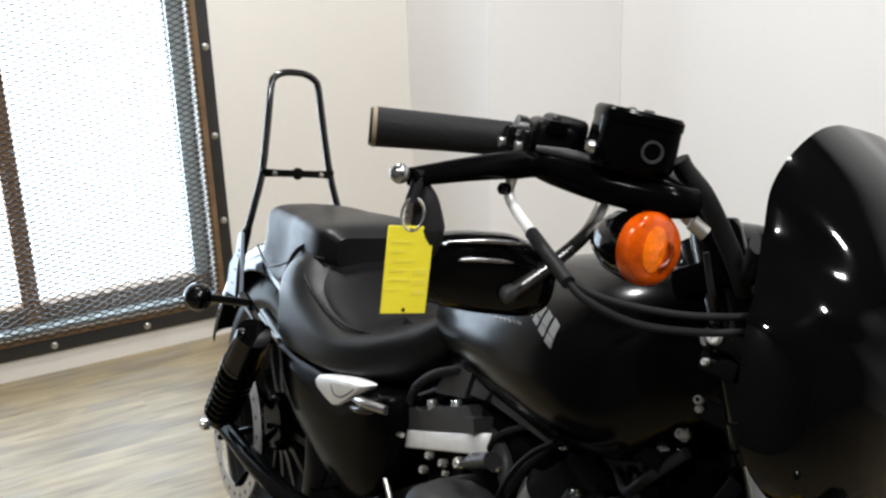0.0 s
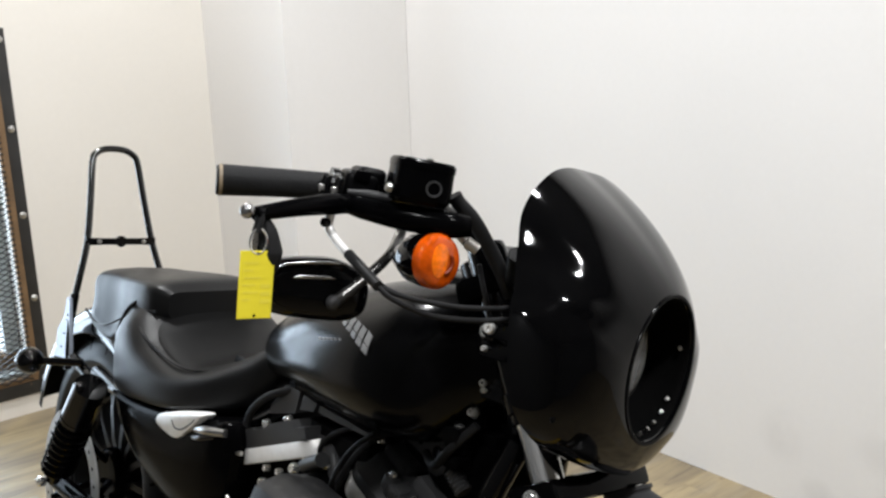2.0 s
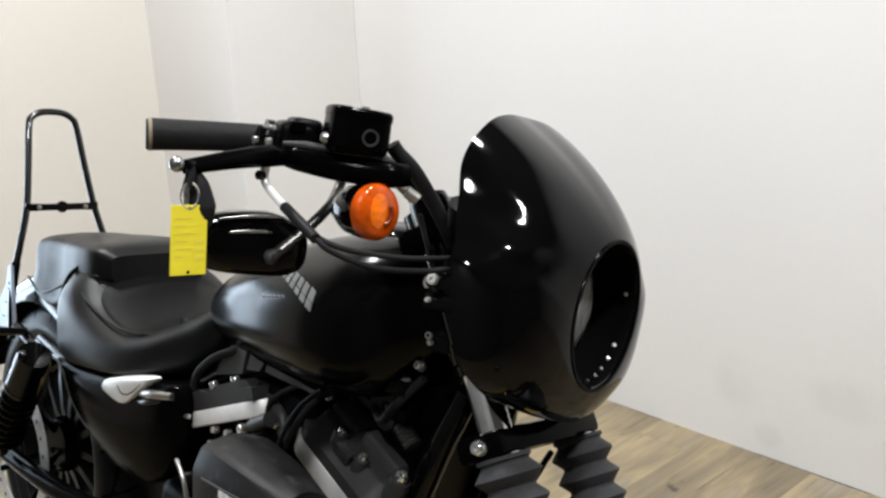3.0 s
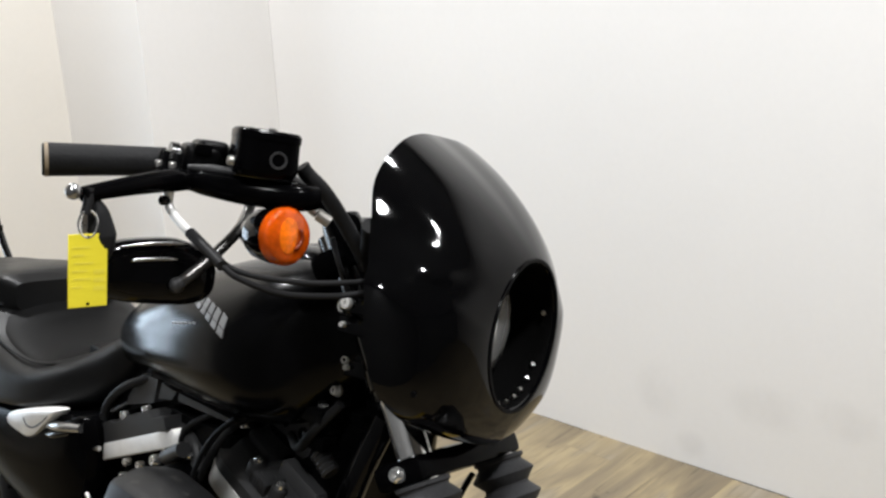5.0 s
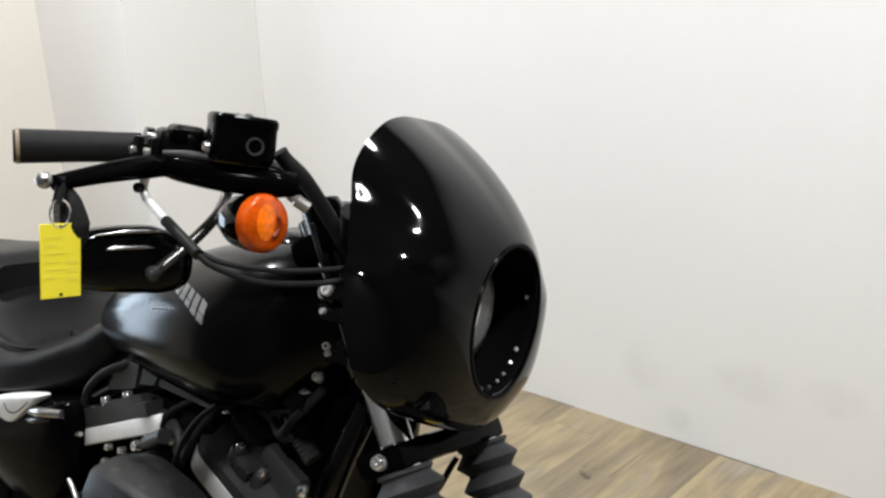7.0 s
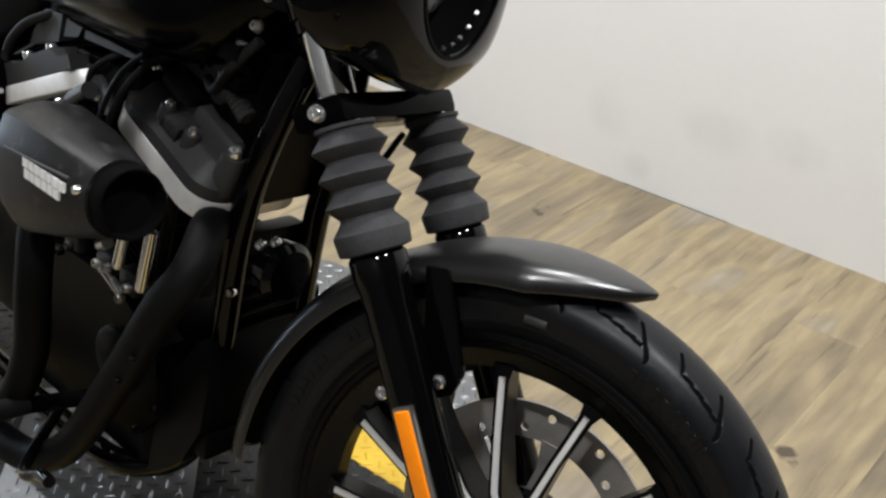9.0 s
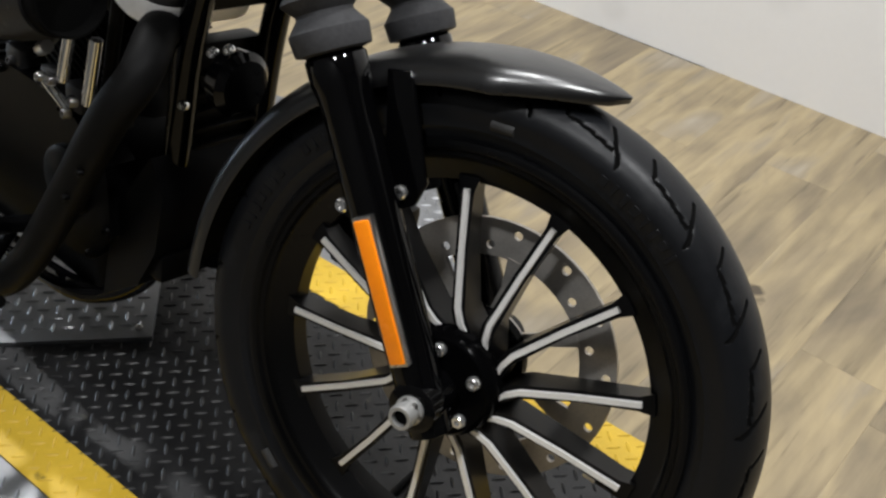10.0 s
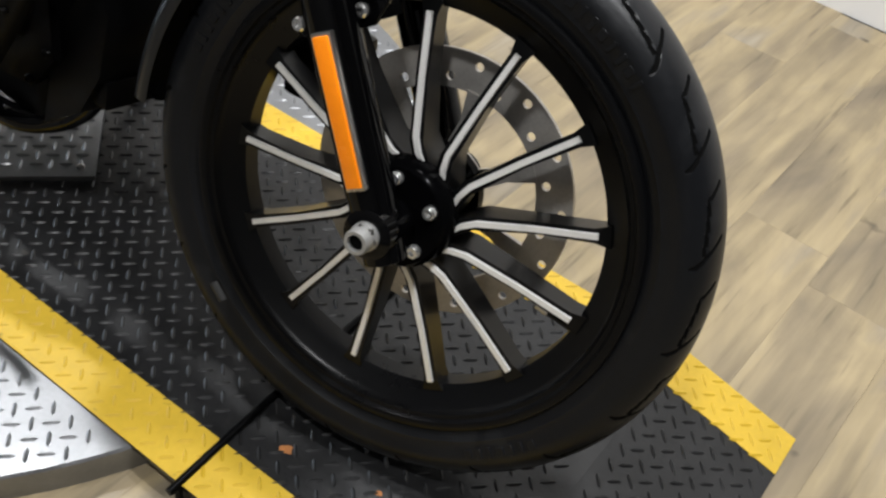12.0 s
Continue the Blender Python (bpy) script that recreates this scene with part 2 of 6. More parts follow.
    sr.inputs["From Min"].default_value, sr.inputs["From Max"].default_value = 0.70, 0.745
    nt.links.new(spot.outputs["Fac"], sr.inputs["Value"])
    dk = nt.nodes.new("ShaderNodeMix")
    dk.data_type = "RGBA"
    nt.links.new(sr.outputs[0], dk.inputs["Factor"])
    nt.links.new(sc.outputs["Vector"], dk.inputs["A"])
    dk.inputs["B"].default_value = (0.075, 0.058, 0.038, 1)
    nt.links.new(dk.outputs["Result"], b.inputs["Base Color"])
    b.inputs["Roughness"].default_value = 0.42
    bp = nt.nodes.new("ShaderNodeBump")
    bp.inputs["Strength"].default_value, bp.inputs["Distance"].default_value = 0.15, 0.001
    nt.links.new(fine.outputs["Fac"], bp.inputs["Height"])
    nt.links.new(bp.outputs["Normal"], b.inputs["Normal"])
    return m


WOOD = wood_floor()


def grey_patches(m, spots):
    """Soft grey patches at given places of a painted wall."""
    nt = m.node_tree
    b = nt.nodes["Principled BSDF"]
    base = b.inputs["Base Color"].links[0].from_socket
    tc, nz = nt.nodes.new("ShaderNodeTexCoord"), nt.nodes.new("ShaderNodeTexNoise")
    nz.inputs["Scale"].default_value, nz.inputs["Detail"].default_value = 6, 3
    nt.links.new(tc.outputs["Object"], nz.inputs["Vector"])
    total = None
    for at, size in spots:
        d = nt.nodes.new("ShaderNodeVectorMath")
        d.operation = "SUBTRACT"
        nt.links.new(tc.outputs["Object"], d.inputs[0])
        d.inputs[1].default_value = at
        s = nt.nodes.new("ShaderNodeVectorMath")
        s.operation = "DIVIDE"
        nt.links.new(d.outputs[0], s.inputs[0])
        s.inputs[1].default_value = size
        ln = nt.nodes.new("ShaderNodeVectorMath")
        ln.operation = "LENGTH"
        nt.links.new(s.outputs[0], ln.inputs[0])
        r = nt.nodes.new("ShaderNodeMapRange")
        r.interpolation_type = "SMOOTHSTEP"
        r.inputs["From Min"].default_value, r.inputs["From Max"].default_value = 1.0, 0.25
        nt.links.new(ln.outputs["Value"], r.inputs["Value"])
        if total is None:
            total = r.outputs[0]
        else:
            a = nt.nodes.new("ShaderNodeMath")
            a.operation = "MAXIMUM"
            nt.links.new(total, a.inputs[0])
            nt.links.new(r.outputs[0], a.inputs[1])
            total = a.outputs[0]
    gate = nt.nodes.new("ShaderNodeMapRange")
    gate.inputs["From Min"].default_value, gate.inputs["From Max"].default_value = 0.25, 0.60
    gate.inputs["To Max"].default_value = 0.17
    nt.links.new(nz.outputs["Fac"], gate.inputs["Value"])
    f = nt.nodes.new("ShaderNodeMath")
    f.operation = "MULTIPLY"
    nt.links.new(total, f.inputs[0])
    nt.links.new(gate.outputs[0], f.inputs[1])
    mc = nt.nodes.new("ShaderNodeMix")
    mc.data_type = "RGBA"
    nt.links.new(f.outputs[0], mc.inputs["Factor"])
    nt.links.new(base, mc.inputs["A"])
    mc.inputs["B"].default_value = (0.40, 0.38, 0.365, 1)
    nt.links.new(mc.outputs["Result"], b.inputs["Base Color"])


WALL_NORTH = mat("worn_patchy_painted_wall", (0.80, 0.785, 0.77), 0.62, var=0.025, scale=1.3, fine=60, bump=0.06, wear=(0.68, 0.65, 0.62), wear_at=0.74)
grey_patches(WALL_NORTH, (((-0.82, 1.5, 0.19), (0.09, 0.2, 0.10)), ((-0.52, 1.5, 0.22), (0.13, 0.2, 0.08)), ((-0.32, 1.5, 0.24), (0.10, 0.2, 0.07)), ((-0.72, 1.5, 0.06), (0.06, 0.2, 0.05))))


def glow(name, color, strength):
    m = bpy.data.materials.new(name)
    m.use_nodes = True
    b = m.node_tree.nodes["Principled BSDF"]
    b.inputs["Base Color"].default_value = (*color, 1)
    b.inputs["Emission Color"].default_value = (*color, 1)
    b.inputs["Emission Strength"].default_value = strength
    return m


OUTSIDE = glow("bright_overcast_outside", (0.84, 0.92, 1.0), 2.6)
LAMP_GLOW = glow("lamp_diffuser", (1.0, 0.95, 0.87), 9.0)

# ---------- mesh helpers ----------


def finish(bm, name, material, smooth=40):
    bmesh.ops.recalc_face_normals(bm, faces=bm.faces)
    me = bpy.data.meshes.new(name)
    bm.to_mesh(me)
    bm.free()
    me.materials.append(material)
    if smooth:
        me.shade_smooth()
        me.set_sharp_from_angle(angle=radians(smooth))
    return me


def part(name, bm, material, parent, label="", m=None, smooth=40):
    ob = new(name, bm if isinstance(bm, bpy.types.Mesh) else finish(bm, name, material, smooth))
    ob.parent = parent
    if m is not None:
        ob.matrix_basis = m
    if label:
        ob["label"] = label
    return ob


def thing(name, bm, material, label, category, kind="", group="", m=None, smooth=40):
    ob = part(name, bm, material, None, "", m, smooth)
    return tagged(ob, label, category, group, kind)


def box(x0, x1, y0, y1, z0, z1, bevel=0.0, bm=None, m=None, seg=2):
    own = bm is None
    bm = bm or bmesh.new()
    r = bmesh.ops.create_cube(bm, size=1)
    t = Matrix.Translation(((x0 + x1) / 2, (y0 + y1) / 2, (z0 + z1) / 2)) @ Matrix.Diagonal((x1 - x0, y1 - y0, z1 - z0, 1))
    bmesh.ops.transform(bm, matrix=(m @ t) if m is not None else t, verts=r["verts"])
    if bevel and own:
        bmesh.ops.bevel(bm, geom=bm.edges[:], offset=bevel, segments=seg, affect="EDGES", profile=0.6)
    return bm


def curve_points(pts, steps=8):
    """A smooth line through the given points (Catmull-Rom)."""
    p = [Vector(q) for q in pts]
    p = [2 * p[0] - p[1], *p, 2 * p[-1] - p[-2]]
    out = []
    for i in range(1, len(p) - 2):
        a, b, c, d = p[i - 1 : i + 3]
        for k in range(steps):
            t = k / steps
            out.append(0.5 * (2 * b + (c - a) * t + (2 * a - 5 * b + 4 * c - d) * t * t + (3 * b - a - 3 * c + d) * t**3))
    out.append(p[-2])
    return out


def tube(pts, radius, n=14, steps=8, bm=None, cap=True, smooth=True):
    """A round bar along a line; radius is one number or one per control point."""
    bm = bm or bmesh.new()
    line = curve_points(pts, steps) if smooth and len(pts) > 2 else [Vector(q) for q in pts]
    if isinstance(radius, (int, float)):
        rad = [radius] * len(line)
    else:
        rad = [float(np.interp(i / (len(line) - 1) * (len(radius) - 1), range(len(radius)), radius)) for i in range(len(line))]
    rings, side = [], None
    for i, p in enumerate(line):
        d = (line[min(i + 1, len(line) - 1)] - line[max(i - 1, 0)]).normalized()
        if side is None:
            side = d.orthogonal().normalized()
        side = (side - d * side.dot(d)).normalized()
        up = d.cross(side)
        rings.append([bm.verts.new(p + rad[i] * (math.cos(a) * side + math.sin(a) * up)) for a in (2 * math.pi * k / n for k in range(n))])
    for a, b in zip(rings, rings[1:]):
        for k in range(n):
            bm.faces.new((a[k], a[(k + 1) % n], b[(k + 1) % n], b[k]))
    if cap:
        bm.faces.new(rings[0][::-1])
        bm.faces.new(rings[-1])
    return bm


def lathe(profile, axis="y", n=48, bm=None, m=None, close=False, cap=True):
    """Turn a profile of (along, radius) about an axis."""
    bm = bm or bmesh.new()
    rings = []
    for a, r in profile:
        ring = []
        for k in range(n):
            c, s = r * math.cos(2 * math.pi * k / n), r * math.sin(2 * math.pi * k / n)
            v = Vector((c, a, s)) if axis == "y" else Vector((a, c, s)) if axis == "x" else Vector((c, s, a))
            ring.append(bm.verts.new(m @ v if m is not None else v))
        rings.append(ring)
    pairs = list(zip(rings, rings[1:])) + ([(rings[-1], rings[0])] if close else [])
    for a, b in pairs:
        for k in range(n):
            bm.faces.new((a[k], a[(k + 1) % n], b[(k + 1) % n], b[k]))
    if cap and not close:
        for ring, (_, r) in ((rings[0], profile[0]), (rings[-1], profile[-1])):
            if r > 1e-6:
                bm.faces.new(ring)
    return bm


def loft(sections, bm=None, cap=True, closed=True):
    bm = bm or bmesh.new()
    rings = [[bm.verts.new(p) for p in s] for s in sections]
    n = len(rings[0])
    for a, b in zip(rings, rings[1:]):
        for k in range(n if closed else n - 1):
            bm.faces.new((a[k], a[(k + 1) % n], b[(k + 1) % n], b[k]))
    if cap and closed:
        bm.faces.new(rings[0][::-1])
        bm.faces.new(rings[-1])
    return bm


def spline(xs, ys, x):
    """A smooth value between table rows."""
    i = int(np.clip(np.searchsorted(xs, x) - 1, 0, len(xs) - 2))
    t = (x - xs[i]) / (xs[i + 1] - xs[i])
    y0, y1 = ys[i], ys[i + 1]
    m0 = (ys[i + 1] - ys[max(i - 1, 0)]) / (xs[i + 1] - xs[max(i - 1, 0)])
    j = min(i + 2, len(xs) - 1)
    m1 = (ys[j] - ys[i]) / (xs[j] - xs[i])
    h = xs[i + 1] - xs[i]
    return (2 * t**3 - 3 * t**2 + 1) * y0 + (t**3 - 2 * t**2 + t) * h * m0 + (3 * t**2 - 2 * t**3) * y1 + (t**3 - t**2) * h * m1


def frame_to(at, along, up=(0, 0, 1)):
    """A pose at a point whose z axis runs along a direction."""
    z = Vector(along).normalized()
    x = Vector(up).cross(z)
    if x.length < 1e-4:
        x = Vector((1, 0, 0))
    x.normalize()
    y = z.cross(x)
    return Matrix.Translation(at) @ Matrix((x, y, z)).transposed().to_4x4()


def bolt(at, along, r=0.006, h=0.005, socket=True, n=12):
    """A domed screw head with a recessed socket."""
    m = frame_to(at, along)
    prof = [(-0.004, r), (h * 0.6, r), (h, r * 0.75)]
    prof += [(h, r * 0.45), (h * 0.35, r * 0.42), (h * 0.35, 0.0001)] if socket else [(h * 1.15, r * 0.3), (h * 1.2, 0.0001)]
    return lathe(prof, "z", n, m=m)

# ---------- the room ----------
XW, YW, XE, YS, ZC = -2.876, 1.501, 4.2, -1.75, 3.0
WIN_Y0, WIN_Y1, WIN_Z0, WIN_Z1 = -0.956, 0.306, 0.07, 1.277   # outer edge of the window's iron frame
O_Y0, O_Y1, O_Z0, O_Z1 = WIN_Y0 + 0.06, WIN_Y1 - 0.06, WIN_Z0 + 0.06, WIN_Z1 - 0.06


GREY_WALL = mat("dark_unseen_wall", (0.085, 0.085, 0.086), 0.7, var=0.05, scale=1.2, fine=50, bump=0.05)


def wall(name, boxes, material, label):
    bm = bmesh.new()
    for b in boxes:
        box(*b, bm=bm)
    return thing(name, bm, material, label, "wall", "structure", smooth=0)


wall("wall_west", [(XW - 0.2, XW, YS - 0.2, O_Y0, 0, ZC), (XW - 0.2, XW, O_Y1, YW + 0.2, 0, ZC),
                   (XW - 0.2, XW, O_Y0, O_Y1, 0, O_Z0), (XW - 0.2, XW, O_Y0, O_Y1, O_Z1, ZC)], WALL_CREAM, "cream painted wall with a caged window near the floor")
wall("wall_north", [(XW, XE + 0.2, YW, YW + 0.2, 0, ZC)], WALL_NORTH, "plain white painted showroom wall with faint worn and grey patches")
# unseen walls added close by, dark to block reflected and bounced light
wall("unseen_wall_east", [(XE, XE + 0.2, YS - 0.2, YW, 0, ZC)], GREY_WALL, "plain unseen wall, dark grey to cut reflected light")
wall("unseen_wall_south", [(XW, XE, YS - 0.2, YS, 0, ZC)], GREY_WALL, "plain unseen wall, dark grey to cut reflected light")
wall("corner_column", [(XW + 0.001, -2.345, 0.998, YW - 0.001, 0, ZC)], WALL, "square boxed-in white corner column")
# ceiling out of view, its dark tone picked to hold bounce light down
bm = box(XW - 0.2, XE + 0.2, YS - 0.2, YW + 0.2, ZC, ZC + 0.15)
thing("ceiling", bm, CEILING, "plain unseen ceiling, dark grey to cut bounce light", "ceiling", "structure", smooth=0)
bm = box(XW - 0.2, XE + 0.2, YS - 0.2, YW + 0.2, -0.12, -0.004)
thing("subfloor", bm, HOLE, "dark subfloor under the plank seams", "floor", "structure", smooth=0)

for x, y, _ in LAMPS:
    lamp = thing("ceiling_lamp", box(x - 0.14, x + 0.14, y - 0.085, y + 0.085, ZC - 0.05, ZC - 0.001, 0.006), CEILING,
                 "white surface-mounted panel lamp on the ceiling", "ceiling lamp", group="ceiling lamps")
    part("diffuser", box(x - 0.10, x + 0.10, y - 0.05, y + 0.05, ZC - 0.062, ZC - 0.046, 0.005), LAMP_GLOW, lamp, "glowing diffuser")

# window: outside glow, reveal, timber, iron frame, expanded mesh
thing("backdrop", box(XW - 0.95, XW - 0.9, -2.6, 2.0, -0.4, 2.6), OUTSIDE, "bright white daylight outside the window", "sky", "structure", smooth=0)
win = thing("window_1", box(XW - 0.196, XW + 0.001, O_Y0 + 0.001, O_Y1 - 0.001, O_Z0 + 0.001, O_Z0 + 0.02, 0.004), SILL,
            "white-lit window behind a black iron cage of expanded mesh", "window", "structure")
for y in (-0.325,):
    part("mullion", box(XW - 0.115, XW - 0.055, y - 0.026, y + 0.026, O_Z0 + 0.02, O_Z1, 0.004), BROWN_POST, win, "brown stained wooden mullion")
part("sash", box(XW - 0.12, XW - 0.06, O_Y0 + 0.003, O_Y1 - 0.003, O_Z0 + 0.02, O_Z0 + 0.075, 0.004), OLD_WOOD, win, "weathered bottom rail")
part("sash", box(XW - 0.12, XW - 0.06, O_Y0 + 0.003, O_Y1 - 0.003, O_Z1 - 0.05, O_Z1 - 0.003, 0.004), OLD_WOOD, win, "weathered top rail")
part("sash", box(XW - 0.12, XW - 0.06, O_Y1 - 0.05, O_Y1 - 0.003, O_Z0 + 0.075, O_Z1 - 0.05, 0.004), SILL, win, "grey side rail")
part("sash", box(XW - 0.12, XW - 0.06, O_Y0 + 0.003, O_Y0 + 0.05, O_Z0 + 0.075, O_Z1 - 0.05, 0.004), SILL, win, "grey side rail")
# timber lining that shows inside the iron frame
for b in ((O_Y1 - 0.004, O_Y1 + 0.022, O_Z0, O_Z1), (O_Y0 - 0.022, O_Y0 + 0.004, O_Z0, O_Z1)):
    part("timber_lining", box(XW + 0.002, XW + 0.02, *b, 0.003), OLD_WOOD, win, "rough brown timber strip")
for b in ((O_Z0 - 0.012, O_Z0 + 0.008), (O_Z1 - 0.006, O_Z1 + 0.012)):
    part("timber_lining", box(XW + 0.002, XW + 0.019, O_Y0 - 0.02, O_Y1 + 0.02, *b, 0.003), OLD_WOOD, win, "rough brown timber strip")
cage = thing("window_cage", box(XW + 0.0015, XW + 0.012, WIN_Y1 - 0.04, WIN_Y1, WIN_Z0, WIN_Z1, 0.001), FRAME_STEEL,
             "black painted angle-iron cage bolted round the window", "window guard")
part("frame_bar", box(XW + 0.0015, XW + 0.012, WIN_Y0, WIN_Y0 + 0.04, WIN_Z0, WIN_Z1, 0.001), FRAME_STEEL, cage)
part("frame_bar", box(XW + 0.0015, XW + 0.0115, WIN_Y0 + 0.04, WIN_Y1 - 0.04, WIN_Z0, WIN_Z0 + 0.045, 0.001), FRAME_STEEL, cage)
part("frame_bar", box(XW + 0.0015, XW + 0.0115, WIN_Y0 + 0.04, WIN_Y1 - 0.04, WIN_Z1 - 0.045, WIN_Z1, 0.001), FRAME_STEEL, cage)
head = finish(bolt((0, 0, 0), (1, 0, 0), 0.011, 0.006, False), "frame_bolt", STEEL)
for k in range(5):
    for y in (WIN_Y1 - 0.018, WIN_Y0 + 0.018):
        part("frame_bolt", head, STEEL, cage, "", pose(XW + 0.012, y, WIN_Z0 + 0.049 + k * 0.281))
for k in range(1, 5):
    for z in (WIN_Z0 + 0.022, WIN_Z1 - 0.022):
        part("frame_bolt", head, STEEL, cage, "", pose(XW + 0.0115, WIN_Y1 - 0.018 - k * 0.287, z))
bm = bmesh.new()
CELL_Y, CELL_Z = 0.041, 0.0185
M_Y0, M_Y1, M_Z0, M_Z1 = O_Y0 - 0.005, O_Y1 + 0.003, O_Z0 - 0.004, O_Z1 + 0.004


def strand(y, z, slope, bm):
    """One diagonal of the lattice, clipped to the opening."""
    y1 = y + (M_Z1 - z) / slope
    lo, hi = sorted((y, y1))
    a, b = max(lo, M_Y0), min(hi, M_Y1)
    if b - a < 0.01:
        return
    p, q = Vector((XW + 0.022, a, z + (a - y) * slope)), Vector((XW + 0.022, b, z + (b - y) * slope))
    d = (q - p).normalized()
    n = d.cross(Vector((1, 0, 0))) * 0.0016
    w = Vector((0.002, 0, 0))
    vs = [bm.verts.new(c + s * n + e * w) for c in (p, q) for s, e in ((1, 1), (-1, 1), (-1, -1), (1, -1))]
    for k in range(4):
        bm.faces.new((vs[k], vs[(k + 1) % 4], vs[4 + (k + 1) % 4], vs[4 + k]))


rise = CELL_Z / CELL_Y
reach = (M_Z1 - M_Z0) / rise
k = 0
while k * CELL_Y < reach + (M_Y1 - M_Y0):
    strand(M_Y0 - reach + k * CELL_Y, M_Z0, rise, bm)
    strand(M_Y0 + k * CELL_Y, M_Z0, -rise, bm)
    k += 1
me = part("expanded_mesh", bm, MESH_STEEL, cage, "dark expanded-metal diamond mesh", smooth=0)
me["kind"] = "stuff"

# ---------- the turntable with its runway ----------
RZ = 0.044
TY0, TY1, STRIP = -0.2785, 0.312, 0.072
CX, CY, CR = -0.78, 0.01, 0.674
turntable = thing("turntable", lathe([(0.0, CR), (RZ - 0.004, CR), (RZ - 0.001, CR - 0.003)], "z", 96, m=pose(CX, CY, 0)), ALU_PLATE,
                  "round aluminium tread-plate turntable flat on the plank floor", "turntable")
part("runway", box(-1.72, 0.258, TY0 + 0.0, TY1, RZ - 0.006, RZ + 0.002), BLACK_PLATE, turntable, "worn black tread-plate runway", smooth=0)
RUN_T = RZ + 0.002


def slab(points, z_of, thick):
    """A flat or sloping plate over an outline."""
    bm = bmesh.new()
    top = [bm.verts.new((x, y, z_of(x))) for x, y in points]
    low = [bm.verts.new((x, y, z_of(x) - thick)) for x, y in points]
    n = len(points)
    bm.faces.new(top)
    bm.faces.new(low[::-1])
    for k in range(n):
        bm.faces.new((top[k], low[k], low[(k + 1) % n], top[(k + 1) % n]))
    return bm


X_BEND, X_END = 0.258, 0.443


def ramp_z(x):
    return RUN_T if x <= X_BEND else RUN_T + (0.004 - RUN_T) * (x - X_BEND) / (X_END - X_BEND)


part("ramp", slab([(X_BEND, TY0), (X_END, TY0), (X_END, TY1), (X_BEND, TY1)], ramp_z, 0.0035), BLACK_PLATE, turntable, "black ramp lip sloping to the floor", smooth=0)
for name, ya, yb in (("near", TY0, TY0 + STRIP), ("far", TY1 - STRIP, TY1)):
    part("yellow_strip", slab([(-1.72, ya), (X_BEND, ya), (X_BEND, yb), (-1.72, yb)], lambda x: RUN_T + 0.0012, 0.001), YELLOW, turntable, "yellow painted edge stripe", smooth=0)
    part("yellow_strip", slab([(X_BEND, ya), (X_END, ya), (X_END, yb), (X_BEND, yb)], lambda x: ramp_z(x) + 0.0012, 0.001), YELLOW, turntable, "yellow painted ramp stripe", smooth=0)
part("hinge_rod", tube([(-0.101, TY1 - 0.02, RUN_T + 0.003), (-0.1, 0.0, RUN_T + 0.003), (-0.092, TY0 + 0.004, RUN_T + 0.003), (-0.090, TY0 - 0.003, RUN_T - 0.002), (-0.086, TY0 - 0.007, 0.006)], 0.005, 10, 4),
     WRINKLE, turntable, "black hinge rod with a bent end")
# square cover over the pivot
h = 0.215
part("pivot_cover", slab([(CX + h, -0.005), (CX, h - 0.005), (CX - h, -0.005), (CX, -h - 0.005)], lambda x: RUN_T + 0.008, 0.008), ALU_PLATE, turntable, "square aluminium pivot cover", smooth=0)
for x, y in ((CX + h - 0.03, -0.005), (CX, h - 0.035), (CX, -h + 0.025)):
    part("cover_screw", bolt((x, y, RUN_T + 0.009), (0, 0, 1), 0.006, 0.002), STEEL, turntable)


def lozenges(name, spots, z_of, material, parent, size=(0.0245, 0.0060, 0.0019)):
    """Raised tread bars, alternately turned, as one mesh."""
    verts, faces = [], []
    for x, y, turn in spots:
        c, s = math.cos(turn), math.sin(turn)
        b = len(verts)
        for u, v, w in ((-1, 0, 0), (-0.45, -1, 0), (0.45, -1, 0), (1, 0, 0), (0.45, 1, 0), (-0.45, 1, 0), (-0.5, 0, 1), (0.5, 0, 1)):
            du, dv = u * size[0] / 2, v * size[1] / 2
            px = x + du * c - dv * s
            verts.append((px, y + du * s + dv * c, z_of(px) + (w * size[2] if w else -0.0004)))
        faces += [(b, b + 1, b + 6), (b + 1, b + 2, b + 7, b + 6), (b + 2, b + 3, b + 7), (b + 3, b + 4, b + 7), (b + 4, b + 5, b + 6, b + 7), (b + 5, b, b + 6)]
    mesh = bpy.data.meshes.new(name)
    mesh.from_pydata(verts, [], faces)
    mesh.materials.append(material)
    mesh.shade_smooth()
    mesh.set_sharp_from_angle(angle=radians(50))
    ob = part(name, mesh, material, parent)
    ob["kind"] = "stuff"
    return ob


def tread(x0, x1, y0, y1, pitch, keep):
    """Bars laid like a basket weave on a lattice turned 45 degrees to the plate's edges."""
    cx0, cy0, out = (x0 + x1) / 2, (y0 + y1) / 2, []
    reach = int((x1 - x0 + y1 - y0) / pitch / 1.4) + 2
    c = math.cos(radians(45))
    for i in range(-reach, reach + 1):
        for j in range(-reach, reach + 1):
            a, b = cx0 + (i - j) * pitch * c, cy0 + (i + j) * pitch * c
            if x0 < a < x1 and y0 < b < y1 and keep(a, b):
                out.append((a, b, radians(45 if (i + j) % 2 else -45)))
    return out


